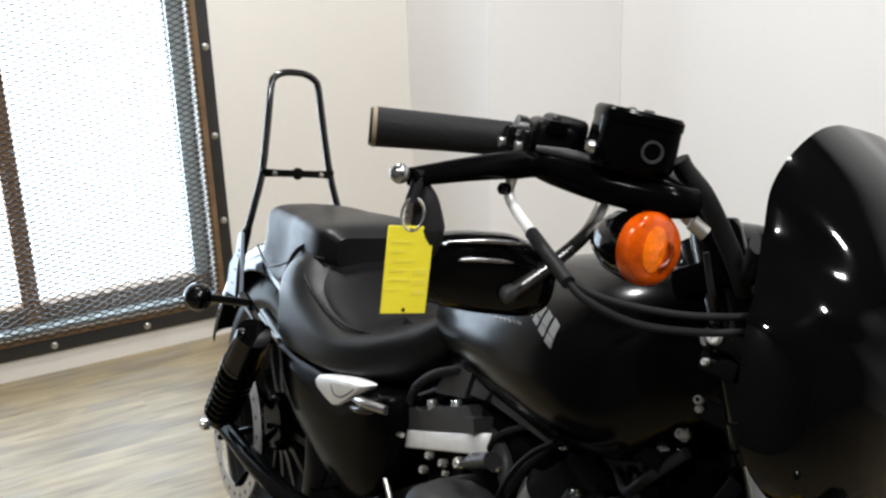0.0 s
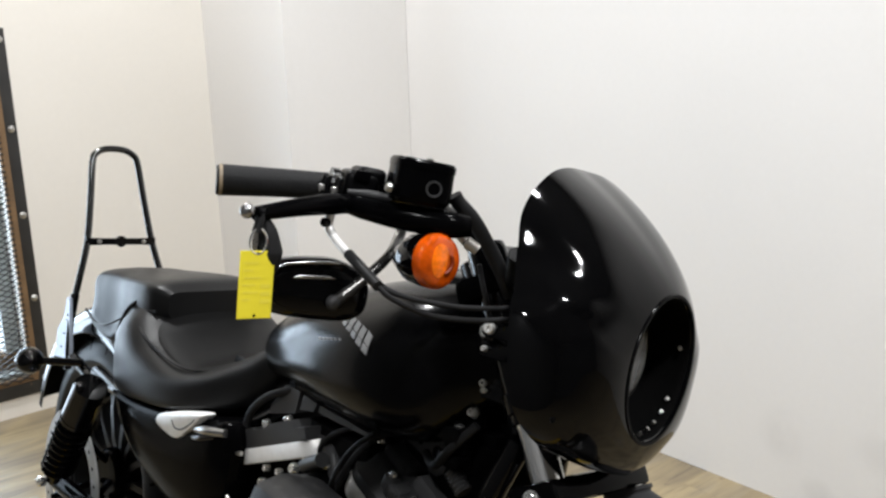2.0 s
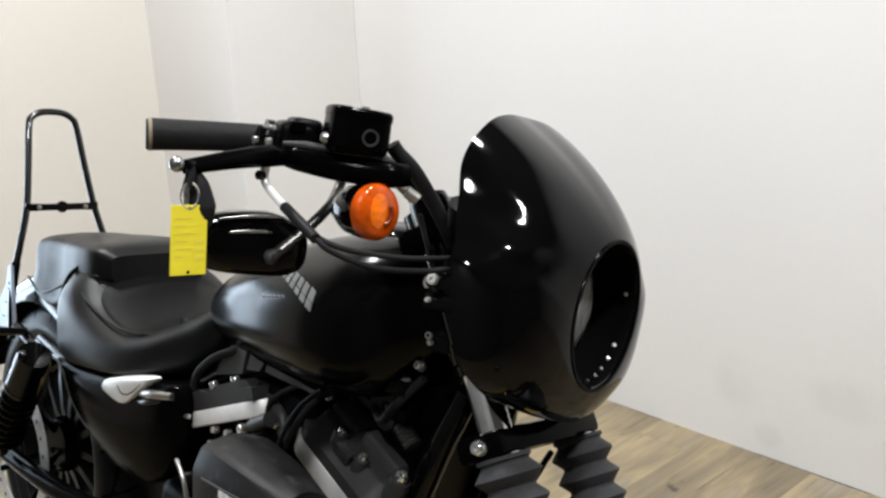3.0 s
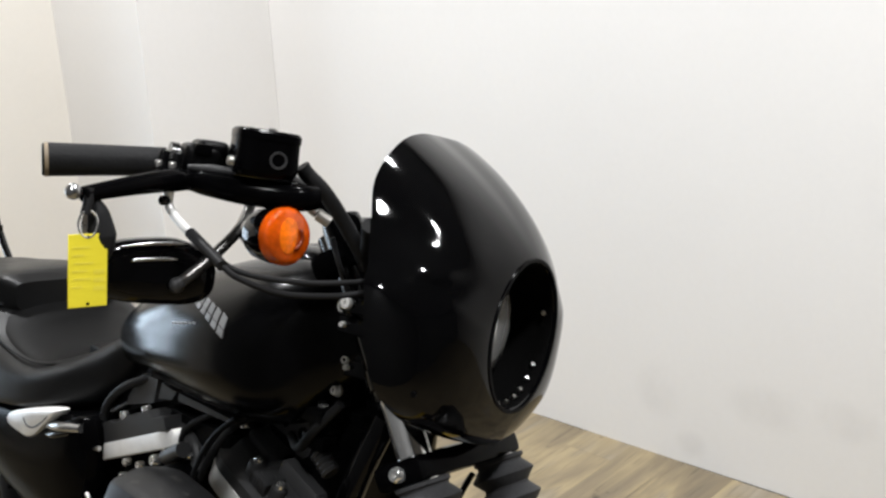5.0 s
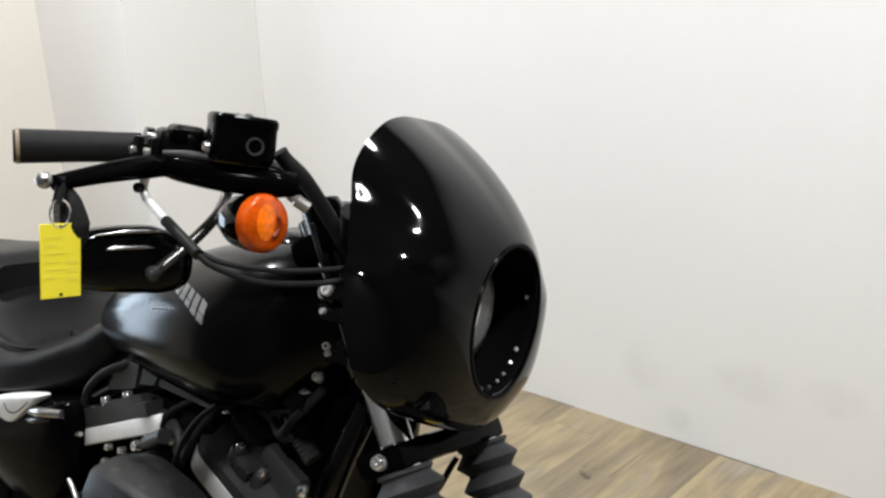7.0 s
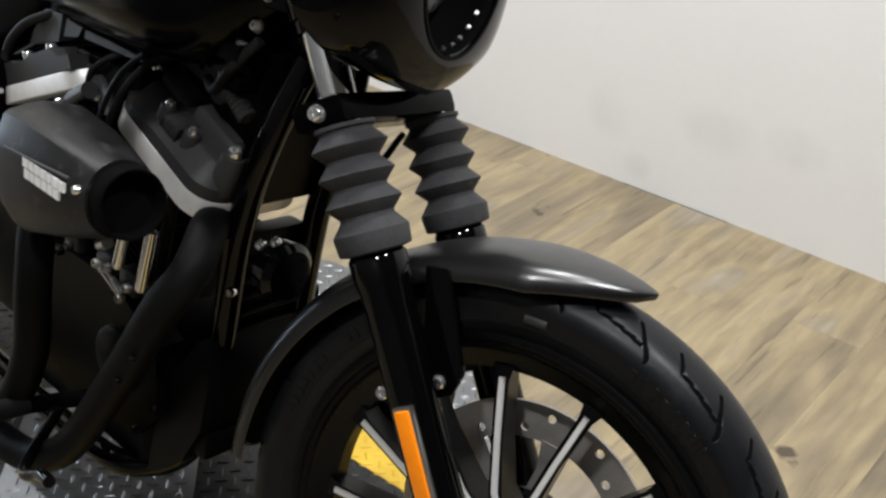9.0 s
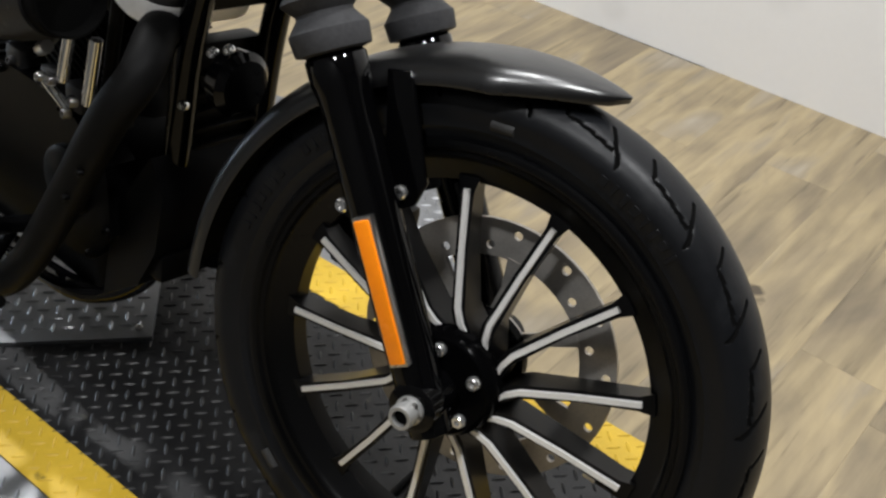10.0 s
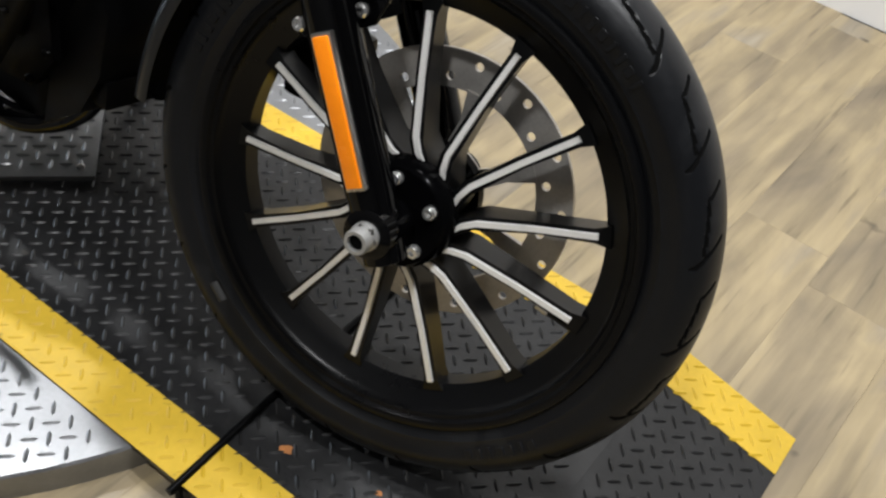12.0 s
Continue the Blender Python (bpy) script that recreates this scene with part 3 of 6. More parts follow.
PITCH = 0.0212
inner = lambda x, y: TY0 + STRIP < y < TY1 - STRIP
lozenges("runway_treads", tread(-1.5, X_END - 0.01, TY0 + 0.012, TY1 - 0.006, PITCH, lambda x, y: inner(x, y) and not (abs(x + 0.1) < 0.014) and abs(x - X_BEND) > 0.012), ramp_z, BLACK_PLATE, turntable)
lozenges("stripe_treads", tread(-1.5, X_END - 0.01, TY0 + 0.012, TY1 - 0.006, PITCH, lambda x, y: not inner(x, y) and abs(x - X_BEND) > 0.012), lambda x: ramp_z(x) + 0.0012, YELLOW, turntable)
lozenges("disc_treads", tread(CX - CR, CX + CR, CY - CR, CY + CR, PITCH * 1.04, lambda x, y: (x - CX) ** 2 + (y - CY) ** 2 < (CR - 0.016) ** 2 and not TY0 - 0.012 < y < TY1 + 0.012), lambda x: RZ - 0.001, ALU_PLATE, turntable, (0.0250, 0.0062, 0.0020))
lozenges("cover_treads", tread(CX - h, CX + h, -h, h, PITCH, lambda x, y: abs(x - CX) + abs(y + 0.005) < h - 0.016), lambda x: RUN_T + 0.008, ALU_PLATE, turntable)

RUST = mat("orange_rust", (0.34, 0.13, 0.035), 0.8, var=0.4, scale=60, fine=400, bump=0.3)
for x, y, r in ((-0.033, -0.165, 0.0080), (0.087, -0.140, 0.0045)):
    spot = [(x + r * (1 + 0.3 * math.sin(3 * a + x * 90)) * math.cos(a), y + r * (0.8 + 0.25 * math.sin(2 * a)) * math.sin(a)) for a in (2 * math.pi * k / 14 for k in range(14))]
    part("rust_spot", slab(spot, lambda q: RUN_T + 0.0006, 0.0005), RUST, turntable, "small orange rust spot", smooth=0)
turntable.matrix_world = Matrix.Translation((-0.1, 0, 0)) @ Matrix.Rotation(radians(2.4), 4, "Z") @ Matrix.Translation((0.1, 0, 0))
# ---------- the motorcycle ----------
# Body frame: x ahead, y to its left, z up, origin at the front axle with the bars straight.
LEAN, STEER, RAKE, YAW = 10.2, 13.38, 30.94, -1.218
bike = new("motorcycle")
bike.empty_display_size = 0.1
bike.matrix_world = pose(0.0012, -0.0144, 0.3630, -LEAN, 0, YAW)
tagged(bike, "black cruiser motorcycle with cafe fairing leaning on its stand", "motorcycle")
AXIS = Vector((-math.sin(radians(RAKE)), 0, math.cos(radians(RAKE))))      # steering axis, upwards
PIVOT = Vector((-0.0549, 0, -0.0329))
FRONT = Matrix.Translation(PIVOT) @ Matrix.Rotation(radians(STEER), 4, AXIS) @ Matrix.Translation(-PIVOT)


def front(name, bm, material, label="", smooth=40):
    return part(name, bm, material, bike, label, FRONT, smooth)


def body(name, bm, material, label="", smooth=40):
    return part(name, bm, material, bike, label, None, smooth)


def near_line(p, line):
    """Distance from a point to a line of straight strokes."""
    best = 1.0
    for (ax0, ay0), (bx0, by0) in zip(line, line[1:]):
        dx, dy = bx0 - ax0, by0 - ay0
        k = min(1.0, max(0.0, ((p[0] - ax0) * dx + (p[1] - ay0) * dy) / (dx * dx + dy * dy)))
        best = min(best, math.hypot(p[0] - ax0 - k * dx, p[1] - ay0 - k * dy))
    return best


# tread cuts: a cross stroke and a long bent one, in degrees round the tyre and shares of its half-width
STROKES = [[(0.0, 0.31), (-2.5, 0.70), (-5.0, 0.93)], [(-8.6, 0.32), (-10.9, 0.69), (-20.4, 0.80)]]


def tyre_mesh(r_out, width, rim_r, repeats=20, per=72):
    """A tyre with a round crown, its tread cut by bent grooves."""
    bm = bmesh.new()
    half, n = width / 2, repeats * per
    side = [(rim_r - 0.004, 0.52), (rim_r + 0.003, 0.66), (rim_r + 0.0055, 0.76), (rim_r + 0.0075, 0.775), (rim_r + 0.0090, 0.75), (rim_r + 0.014, 0.80), (rim_r + 0.0205, 0.875), (rim_r + 0.0215, 0.895), (rim_r + 0.0235, 0.898), (rim_r + 0.0250, 0.895), (rim_r + 0.033, 0.955), (rim_r + 0.038, 0.975), (rim_r + 0.0405, 0.990)]
    base = rim_r + 0.0415
    top = [(base + (r_out - base) * math.sin(a) ** 0.92, 0.990 * math.cos(a)) for a in np.linspace(0.06, math.pi / 2, 34)]
    one = side + top
    prof = [(-w * half, r, w) for r, w in one] + [(w * half, r, w) for r, w in one[-2::-1]]
    step = 360 / repeats
    lines = [[(radians(a - step * j) * r_out, w * half) for a, w in line] for line in STROKES for j in (-1, 0, 1)]
    cuts = []
    for k in range(per):
        row = []
        for y, r, w in prof:
            cut = 0.0
            if r > base and w > 0.25:
                u = (k / per - (0.5 if y > 0 else 0.0)) % 1.0
                d = min(near_line((-radians(step * (1 - u)) * r_out, abs(y)), line) for line in lines)
                cut = 0.0022 * min(1.0, max(0.0, (0.0017 - d) / 0.0010))
            row.append(cut)
        cuts.append(row)
    rings = []
    for k in range(n):
        a = 2 * math.pi * k / n + radians(3.6)
        ca, sa = math.cos(a), math.sin(a)
        rings.append([bm.verts.new(((r - c) * ca, y, (r - c) * sa)) for (y, r, w), c in zip(prof, cuts[k % per])])
    for k in range(n):
        a, b = rings[k], rings[(k + 1) % n]
        for j in range(len(prof) - 1):
            f = bm.faces.new((a[j], a[j + 1], b[j + 1], b[j]))
            c0, c1 = cuts[k % per], cuts[(k + 1) % per]
            # groove faces go near-black, which paints in the shade of the cut
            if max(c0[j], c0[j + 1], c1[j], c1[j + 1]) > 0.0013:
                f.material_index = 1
    return bm


def wheel(name, centre, m, r_out, width, rim_r, phase, rear=False):
    """Cast rim with tyre, hub, thirteen spokes and their machined edges."""
    c = Matrix.Translation(centre)
    w = 0.034 if not rear else 0.05
    rim = [(-w, rim_r + 0.010), (-w - 0.004, rim_r + 0.008), (-w - 0.005, rim_r + 0.004), (-w - 0.0035, rim_r - 0.0005), (-w + 0.001, rim_r - 0.003), (-w + 0.0015, rim_r - 0.0075), (-w + 0.006, rim_r - 0.0095), (-w + 0.010, rim_r - 0.014), (-0.016, rim_r - 0.030), (-0.012, rim_r - 0.036),
           (0.012, rim_r - 0.036), (0.016, rim_r - 0.030), (w - 0.010, rim_r - 0.014), (w + 0.002, rim_r - 0.004), (w + 0.003, rim_r + 0.006), (w, rim_r + 0.010)]
    root = part(name, lathe(rim, "y", 96, close=True), RIM_PAINT, bike, "black cast wheel with thirteen spokes", m @ c, 35)
    tyre = part("tyre", tyre_mesh(r_out, width, rim_r, 20, 36 if rear else 72), TYRE, root, "black rubber tyre with cut tread", smooth=28)
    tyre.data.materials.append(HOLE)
    bm = lathe([(-0.052, 0.022), (-0.052, 0.052), (-0.046, 0.058), (-0.028, 0.060), (-0.024, 0.046), (0.03, 0.046), (0.036, 0.055), (0.05, 0.055), (0.052, 0.02)], "y", 48)
    part("hub", bm, SATIN, root, "black cast hub")
    # spoke: a deep tapered web, from the hub to the rim
    bm = bmesh.new()
    rows = []
    for r, half, y0, y1, sh in ((0.042, 0.010, -0.030, 0.022, 0.020), (0.058, 0.0085, -0.034, 0.02, 0.011), (0.075, 0.0075, -0.033, 0.016, 0.004), (0.14, 0.0065, -0.028, 0.012, 0.0), (rim_r - 0.046, 0.0075, -0.024, 0.012, 0.0), (rim_r - 0.030, 0.012, -0.022, 0.014, 0.0)):
        rows.append([(sh + s * half * k, y, r) for s, y, k in ((-1, y0 + 0.004, 1.0), (1, y0 + 0.004, 1.0), (1, y1, 0.6), (-1, y1, 0.6))])
    loft(rows, bm)
    spoke = finish(bm, "spoke", RIM_PAINT, 50)
    bm = bmesh.new()
    rows = []
    for r, y0, sh in ((0.052, -0.0315, 0.0165), (0.064, -0.0335, 0.0085), (0.08, -0.0325, 0.0035), (0.14, -0.0272, 0.0008), (rim_r - 0.042, -0.0232, 0.0)):
        rows.append([(sh + dx, y, r) for dx, y in ((-0.0028, y0), (0.0028, y0), (0.0033, y0 + 0.004), (-0.0033, y0 + 0.004))])
    loft(rows, bm)
    edge = finish(bm, "machined_edge", MACHINED, 50)
    for k in range(13):
        turn = Matrix.Rotation(radians(phase + k * 360 / 13), 4, "Y")
        part("spoke", spoke, RIM_PAINT, root, "", turn)
        if not rear:
            part("machined_edge", edge, MACHINED, root, "bare machined spoke edge" if k == 0 else "", turn)
    screw = finish(bolt((0, 0, 0), (0, -1, 0), 0.0075, 0.006), "hub_bolt", CHROME)
    for k in range(0 if rear else 5):
        a = radians(-40 + 72 * k)
        part("hub_bolt", screw, CHROME, root, "", pose(0.041 * math.cos(a), -0.054, 0.041 * math.sin(a)))
    return root


# front wheel: spokes stand at the angles seen, rotor on the left side
fw = wheel("front_wheel", (0, 0, 0), FRONT, 0.319, 0.086, 0.2455, -11.54)
# the rotor ring, one cell for each drilled hole
bm = bmesh.new()
HOLES = 28
for k in range(HOLES):
    a0, step = 2 * math.pi * k / HOLES, 2 * math.pi / HOLES
    ra, rb, rh = 0.112, 0.154, (0.124, 0.142)[k % 2]
    rim, hole = [], []
    for ca, cr in ((1, 0), (1, 1), (0, 1), (-1, 1), (-1, 0), (-1, -1), (0, -1), (1, -1)):
        a, r = a0 + ca * step / 2, (rh if cr == 0 else (rb if cr > 0 else ra))
        rim.append((r * math.cos(a), r * math.sin(a)))
        h = math.atan2(cr, ca)
        du, dv = 0.0052 * math.sin(h), 0.0052 * math.cos(h)
        hole.append(((rh + du) * math.cos(a0) - dv * math.sin(a0), (rh + du) * math.sin(a0) + dv * math.cos(a0)))
    rows = [[bm.verts.new((u, y, v)) for u, v in ring] for ring, y in ((rim, 0.056), (hole, 0.056), (hole, 0.061), (rim, 0.061))]
    for i in range(3):
        for j in range(8):
            bm.faces.new((rows[i][j], rows[i + 1][j], rows[i + 1][(j + 1) % 8], rows[i][(j + 1) % 8]))
    for j in (1, 2, 5, 6):
        bm.faces.new((rows[3][j], rows[0][j], rows[0][(j + 1) % 8], rows[3][(j + 1) % 8]))
bmesh.ops.remove_doubles(bm, verts=bm.verts[:], dist=0.00005)
bmesh.ops.recalc_face_normals(bm, faces=bm.faces[:])
rotor = part("brake_rotor", bm, ROTOR, fw, "drilled steel brake rotor")
part("rotor_ring", lathe([(0.053, 0.03), (0.053, 0.05), (0.062, 0.05), (0.062, 0.03)], "y", 48, close=True), ROTOR, fw, "steel rotor mounting ring")
arm = finish(loft([[(u, y, v) for u, v in ((0.045, -0.012), (0.08, -0.0075), (0.114, -0.013), (0.114, 0.013), (0.08, 0.0075), (0.045, 0.012))] for y in (0.0548, 0.0602)]), "rotor_arm", ROTOR)
for k in range(7):
    part("rotor_arm", arm, ROTOR, fw, "", Matrix.Rotation(2 * math.pi * k / 7 + 0.3, 4, "Y"))
part("valve_stem", tube([(0.205, -0.01, -0.045), (0.172, -0.016, -0.038)], [0.005, 0.0038], 10), RUBBER, fw, "black valve stem")
part("valve_cap", tube([(0.176, -0.016, -0.039), (0.163, -0.017, -0.036)], 0.0045, 10), STEEL, fw, "metal valve cap")
# raised lettering on the sidewall stays as plain bars, and two wear patches
bars = [finish(box(-w, w, -0.0009, 0.0012, -h, h, 0.0003, seg=1), "sidewall_bar", TYRE) for w, h in ((0.0028, 0.0066), (0.0042, 0.0050), (0.0020, 0.0066))]
for start, count in ((122, 8), (150, 7), (52, 8), (-55, 7)):
    for k in range(count):
        a = start + k * 2.7
        part("sidewall_bar", bars[(k * 2 + count) % 3], TYRE, fw, "", Matrix.Rotation(radians(-(a - 90)), 4, "Y") @ pose(0, -0.0418, 0.281) @ Matrix.Rotation(radians(6), 4, "X"))
PATCH = mat("grey_sidewall_patch", (0.022, 0.022, 0.022), 0.6, var=0.1)
patch = finish(tube([(-0.012, 0.003, 0), (0.012, 0.003, 0)], 0.0062, 12), "sidewall_patch", PATCH)
for a in (93, 228):
    part("sidewall_patch", patch, PATCH, fw, "rounded grey patch", Matrix.Rotation(radians(-(a - 90)), 4, "Y") @ pose(0, -0.0405, 0.277))

# fork legs
GAITER = mat("dusty_grey_black_rubber", (0.040, 0.040, 0.042), 0.6, var=0.5, scale=11, fine=240, bump=0.15, dist=0.0008, ior=1.25)
S = AXIS
LEG_Y = 0.088


def on_leg(d, y, ahead=0.0):
    """A point d metres up the fork from the axle."""
    return S * d + Vector((math.cos(radians(RAKE)) * ahead, y, math.sin(radians(RAKE)) * ahead))


TUBE_R = Matrix(((math.cos(radians(RAKE)), 0, -math.sin(radians(RAKE))), (0, 1, 0), (math.sin(radians(RAKE)), 0, math.cos(radians(RAKE))))).to_4x4()
for side in (-1, 1):
    y = side * LEG_Y
    base = Matrix.Translation((0, y, 0)) @ TUBE_R
    leg = front("fork_leg", lathe([(-0.036, 0.018), (-0.034, 0.0225), (0.02, 0.0245), (0.06, 0.0255), (0.29, 0.0260), (0.310, 0.0275), (0.322, 0.0300), (0.345, 0.0300), (0.35, 0.0260)], "z", 28, m=base), GLOSS, "gloss black fork slider")
    part("stanchion", lathe([(0.34, 0.0195), (0.765, 0.0195)], "z", 24, m=base), SATIN_CHROME, leg, "chrome fork tube")
    prof = [(0.349, 0.029), (0.351, 0.0368), (0.353, 0.0376), (0.368, 0.0390), (0.371, 0.0388)]
    for k in range(3):
        d = 0.386 + k * 0.0287
        prof += [(d - 0.0015, 0.0280), (d + 0.0015, 0.0280), (d + 0.0120, 0.0380), (d + 0.0140, 0.0392), (d + 0.0160, 0.0380)]
    prof += [(0.4705, 0.0282), (0.473, 0.0285), (0.475, 0.0315), (0.479, 0.0315), (0.480, 0.022)]
    part("gaiter", lathe(prof, "z", 36, m=base), GAITER, leg, "ribbed black rubber fork gaiter", smooth=30)
    part("axle_lug", lathe([(-0.026, 0.021), (-0.024, 0.026), (0.024, 0.026), (0.026, 0.021)], "y", 24, m=Matrix.Translation((0, y, 0))), GLOSS, leg)
AXLE_STEEL = mat("grey_axle_steel", (0.42, 0.42, 0.41), 0.35, metal=0.6, var=0.15, scale=40, fine=300, bump=0.05)
axle = front("axle", lathe([(-0.108, 0.010), (0.125, 0.010)], "y", 20), STEEL, "steel front axle")
part("axle_nut", lathe([(-0.116, 0.015), (-0.1245, 0.0145)], "y", 6), STEEL, axle, "hexagon axle nut")
part("axle_sleeve", lathe([(-0.112, 0.0150), (-0.118, 0.0150), (-0.119, 0.0132), (-0.133, 0.0132), (-0.136, 0.0120), (-0.136, 0.0085), (-0.120, 0.0082), (-0.120, 0.0001)], "y", 28), AXLE_STEEL, axle, "hollow steel axle end")
part("axle_bore", lathe([(-0.1302, 0.0084), (-0.1300, 0.0001)], "y", 24), HOLE, axle, "dark bore of the axle")
# orange reflector on the right leg with its silver edge
RT = Matrix.Translation((0, -0.1160, 0)) @ TUBE_R @ Matrix.Translation((0.004, 0, 0))
front("reflector_backing", box(-0.0105, 0.0105, -0.0045, 0.0045, 0.046, 0.196, 0.0015, m=None), STEEL, "silver reflector backing").matrix_basis = FRONT @ RT
front("reflector", box(-0.0085, 0.0085, -0.0075, 0.001, 0.049, 0.193, 0.0025), REFLECTOR, "bright orange strip reflector").matrix_basis = FRONT @ RT

# fender: a thin curved shell over the tyre with a lip and stays
def fender(name, centre, r, half, a0, a1, taper, m, material, label, n=56, w=14, flare=0.0, deep=0.030):
    bm = bmesh.new()
    outer, inner = [], []
    for k in range(n + 1):
        t = k / n
        a = radians(a0 + (a1 - a0) * t)
        f = 1.0
        if taper:
            f = min(1.0, 0.03 + (t / taper) ** 0.6 * 0.97) if t < taper else 1.0
        ro, ri = [], []
        for j in range(w + 1):
            u = -1 + 2 * j / w
            drop = deep * abs(u) ** 2.4 * (0.10 + 0.90 * f)
            rr = r - drop + (flare * (1 - t / 0.3) ** 2 if t < 0.3 else 0)
            y = half * f * math.copysign(abs(math.sin(u * math.pi / 2)), u)
            ro.append(bm.verts.new((rr * math.cos(a), y, rr * math.sin(a))))
            ri.append(bm.verts.new(((rr - 0.003) * math.cos(a), y * 0.985, (rr - 0.003) * math.sin(a))))
        outer.append(ro)
        inner.append(ri)
    for k in range(n):
        for j in range(w):
            bm.faces.new((outer[k][j], outer[k][j + 1], outer[k + 1][j + 1], outer[k + 1][j]))
            bm.faces.new((inner[k][j], inner[k + 1][j], inner[k + 1][j + 1], inner[k][j + 1])).material_index = 1
        for j in (0, w):
            bm.faces.new((outer[k][j], outer[k + 1][j], inner[k + 1][j], inner[k][j]))
    for k in (0, n):
        for j in range(w):
            bm.faces.new((outer[k][j], inner[k][j], inner[k][j + 1], outer[k][j + 1]))
    ob = part(name, bm, material, bike, label, m @ Matrix.Translation(centre))
    ob.data.materials.append(HOLE)
    return ob


ff = fender("front_fender", (0, 0, 0), 0.3420, 0.066, 76.0, 182.0, 0.18, FRONT, FENDER, "satin black front fender", flare=0.0045)
for side in (-1, 1):
    y = side * 0.066
    bm = bmesh.new()
    pts = [(-0.132, 0.298), (-0.106, 0.304), (-0.063, 0.205), (-0.070, 0.180), (-0.130, 0.138), (-0.155, 0.142), (-0.145, 0.165), (-0.105, 0.190)]
    loft([[(x, y + side * 0.003, z) for x, z in pts], [(x, y - side * 0.003, z) for x, z in pts]], bm)
    bmesh.ops.bevel(bm, geom=bm.edges[:], offset=0.0012, segments=1, affect="EDGES")
    part("fender_stay", bm, GLOSS, ff, "black fender bracket")
    for x, z in ((-0.087, 0.188), (-0.146, 0.150)):
        part("stay_bolt", bolt((x, y + side * 0.004, z), (0, side, 0), 0.0075, 0.005), CHROME, ff)
# caliper on the left leg, with a hose
cal = front("brake_caliper", box(-0.215, -0.135, 0.045, 0.105, 0.02, 0.11, 0.012), WRINKLE, "black brake caliper")
part("caliper_lug", lathe([(0.04, 0.013), (0.046, 0.016), (0.07, 0.016)], "y", 20, m=Matrix.Translation((-0.13, 0, 0.045))), WRINKLE, cal)

# triple clamps
def clamp(d, thick, name):
    bm = box(-0.030, 0.034, -0.116, 0.116, -thick / 2, thick / 2, 0.009)
    ob = front(name, bm, SATIN, "black fork clamp")
    ob.matrix_basis = FRONT @ TUBE_R @ Matrix.Translation((-0.012, 0, d))
    return ob


low = clamp(0.494, 0.03, "lower_fork_clamp")
front("lower_clamp_rod", tube([on_leg(0.50, -0.03, -0.05), on_leg(0.44, 0.03, -0.06), on_leg(0.47, 0.085, -0.04)], 0.004, 8), WRINKLE, "thin black cable under the clamp")
top = clamp(0.742, 0.03, "upper_fork_clamp")
for d, r in ((0.494, 0.009), (0.686, 0.0095)):
    front("clamp_bolt", bolt(on_leg(d, -0.117, -0.008), (-0.25, -1, 0.1), r, 0.007), CHROME, "chrome clamp bolt")
for d in (0.60, 0.67):
    front("fairing_clamp", lathe([(-0.013, 0.0245), (-0.011, 0.027), (0.011, 0.027), (0.013, 0.0245)], "z", 24, m=Matrix.Translation((0, -LEG_Y, 0)) @ TUBE_R @ Matrix.Translation((0, 0, d))), GLOSS, "gloss black fairing clamp")
front("fork_cover", lathe([(0.575, 0.0235), (0.60, 0.0245), (0.78, 0.0245), (0.79, 0.022)], "z", 24, m=Matrix.Translation((0, -LEG_Y, 0)) @ TUBE_R), GLOSS, "black fork tube cover")

for at, r in (((-0.344, -0.137, 0.591), 0.0066), ((-0.352, -0.128, 0.566), 0.0032), ((-0.388, -0.062, 0.514), 0.0054), ((-0.384, -0.064, 0.506), 0.0036)):
    front("bracket_bolt", bolt(at, (0.2, -1, 0.1), r, 0.007), MACHINED, "bright fairing bracket bolt")
    front("bracket_tab", box(at[0] - 0.010, at[0] + 0.03, at[1] + 0.001, at[1] + 0.006, at[2] - 0.010, at[2] + 0.010, 0.0045), GLOSS, "black fairing bracket tab")

# ---------- cafe fairing ----------
HOLE_C, HOLE_R, HOLE_X, HOLE_W = 0.579, 0.086, -0.194, 0.0785 / 0.086
RIM = [(90, -0.345, 0.790), (76, -0.341, 0.788), (62, -0.3365, 0.777), (49, -0.3335, 0.752), (39, -0.3287, 0.7235), (30, -0.3175, 0.688), (21, -0.3043, 0.6575), (8, -0.288, 0.615),
       (-10, -0.280, 0.570), (-28, -0.268, 0.522), (-45, -0.250, 0.488), (-62, -0.232, 0.468), (-78, -0.218, 0.455), (-90, -0.213, 0.449)]
RIM_Y = [0.0, 0.045, 0.086, 0.121, 0.144, 0.158, 0.176, 0.190, 0.190, 0.180, 0.150, 0.098, 0.045, 0.0]


def rim_at(s):
    """A point of the fairing's rear edge, s from 0 (top) to 1 (bottom)."""
    t = s * (len(RIM) - 1)
    k = list(range(len(RIM)))
    return Vector((spline(k, [r[1] for r in RIM], t), spline(k, RIM_Y, t), spline(k, [r[2] for r in RIM], t)))


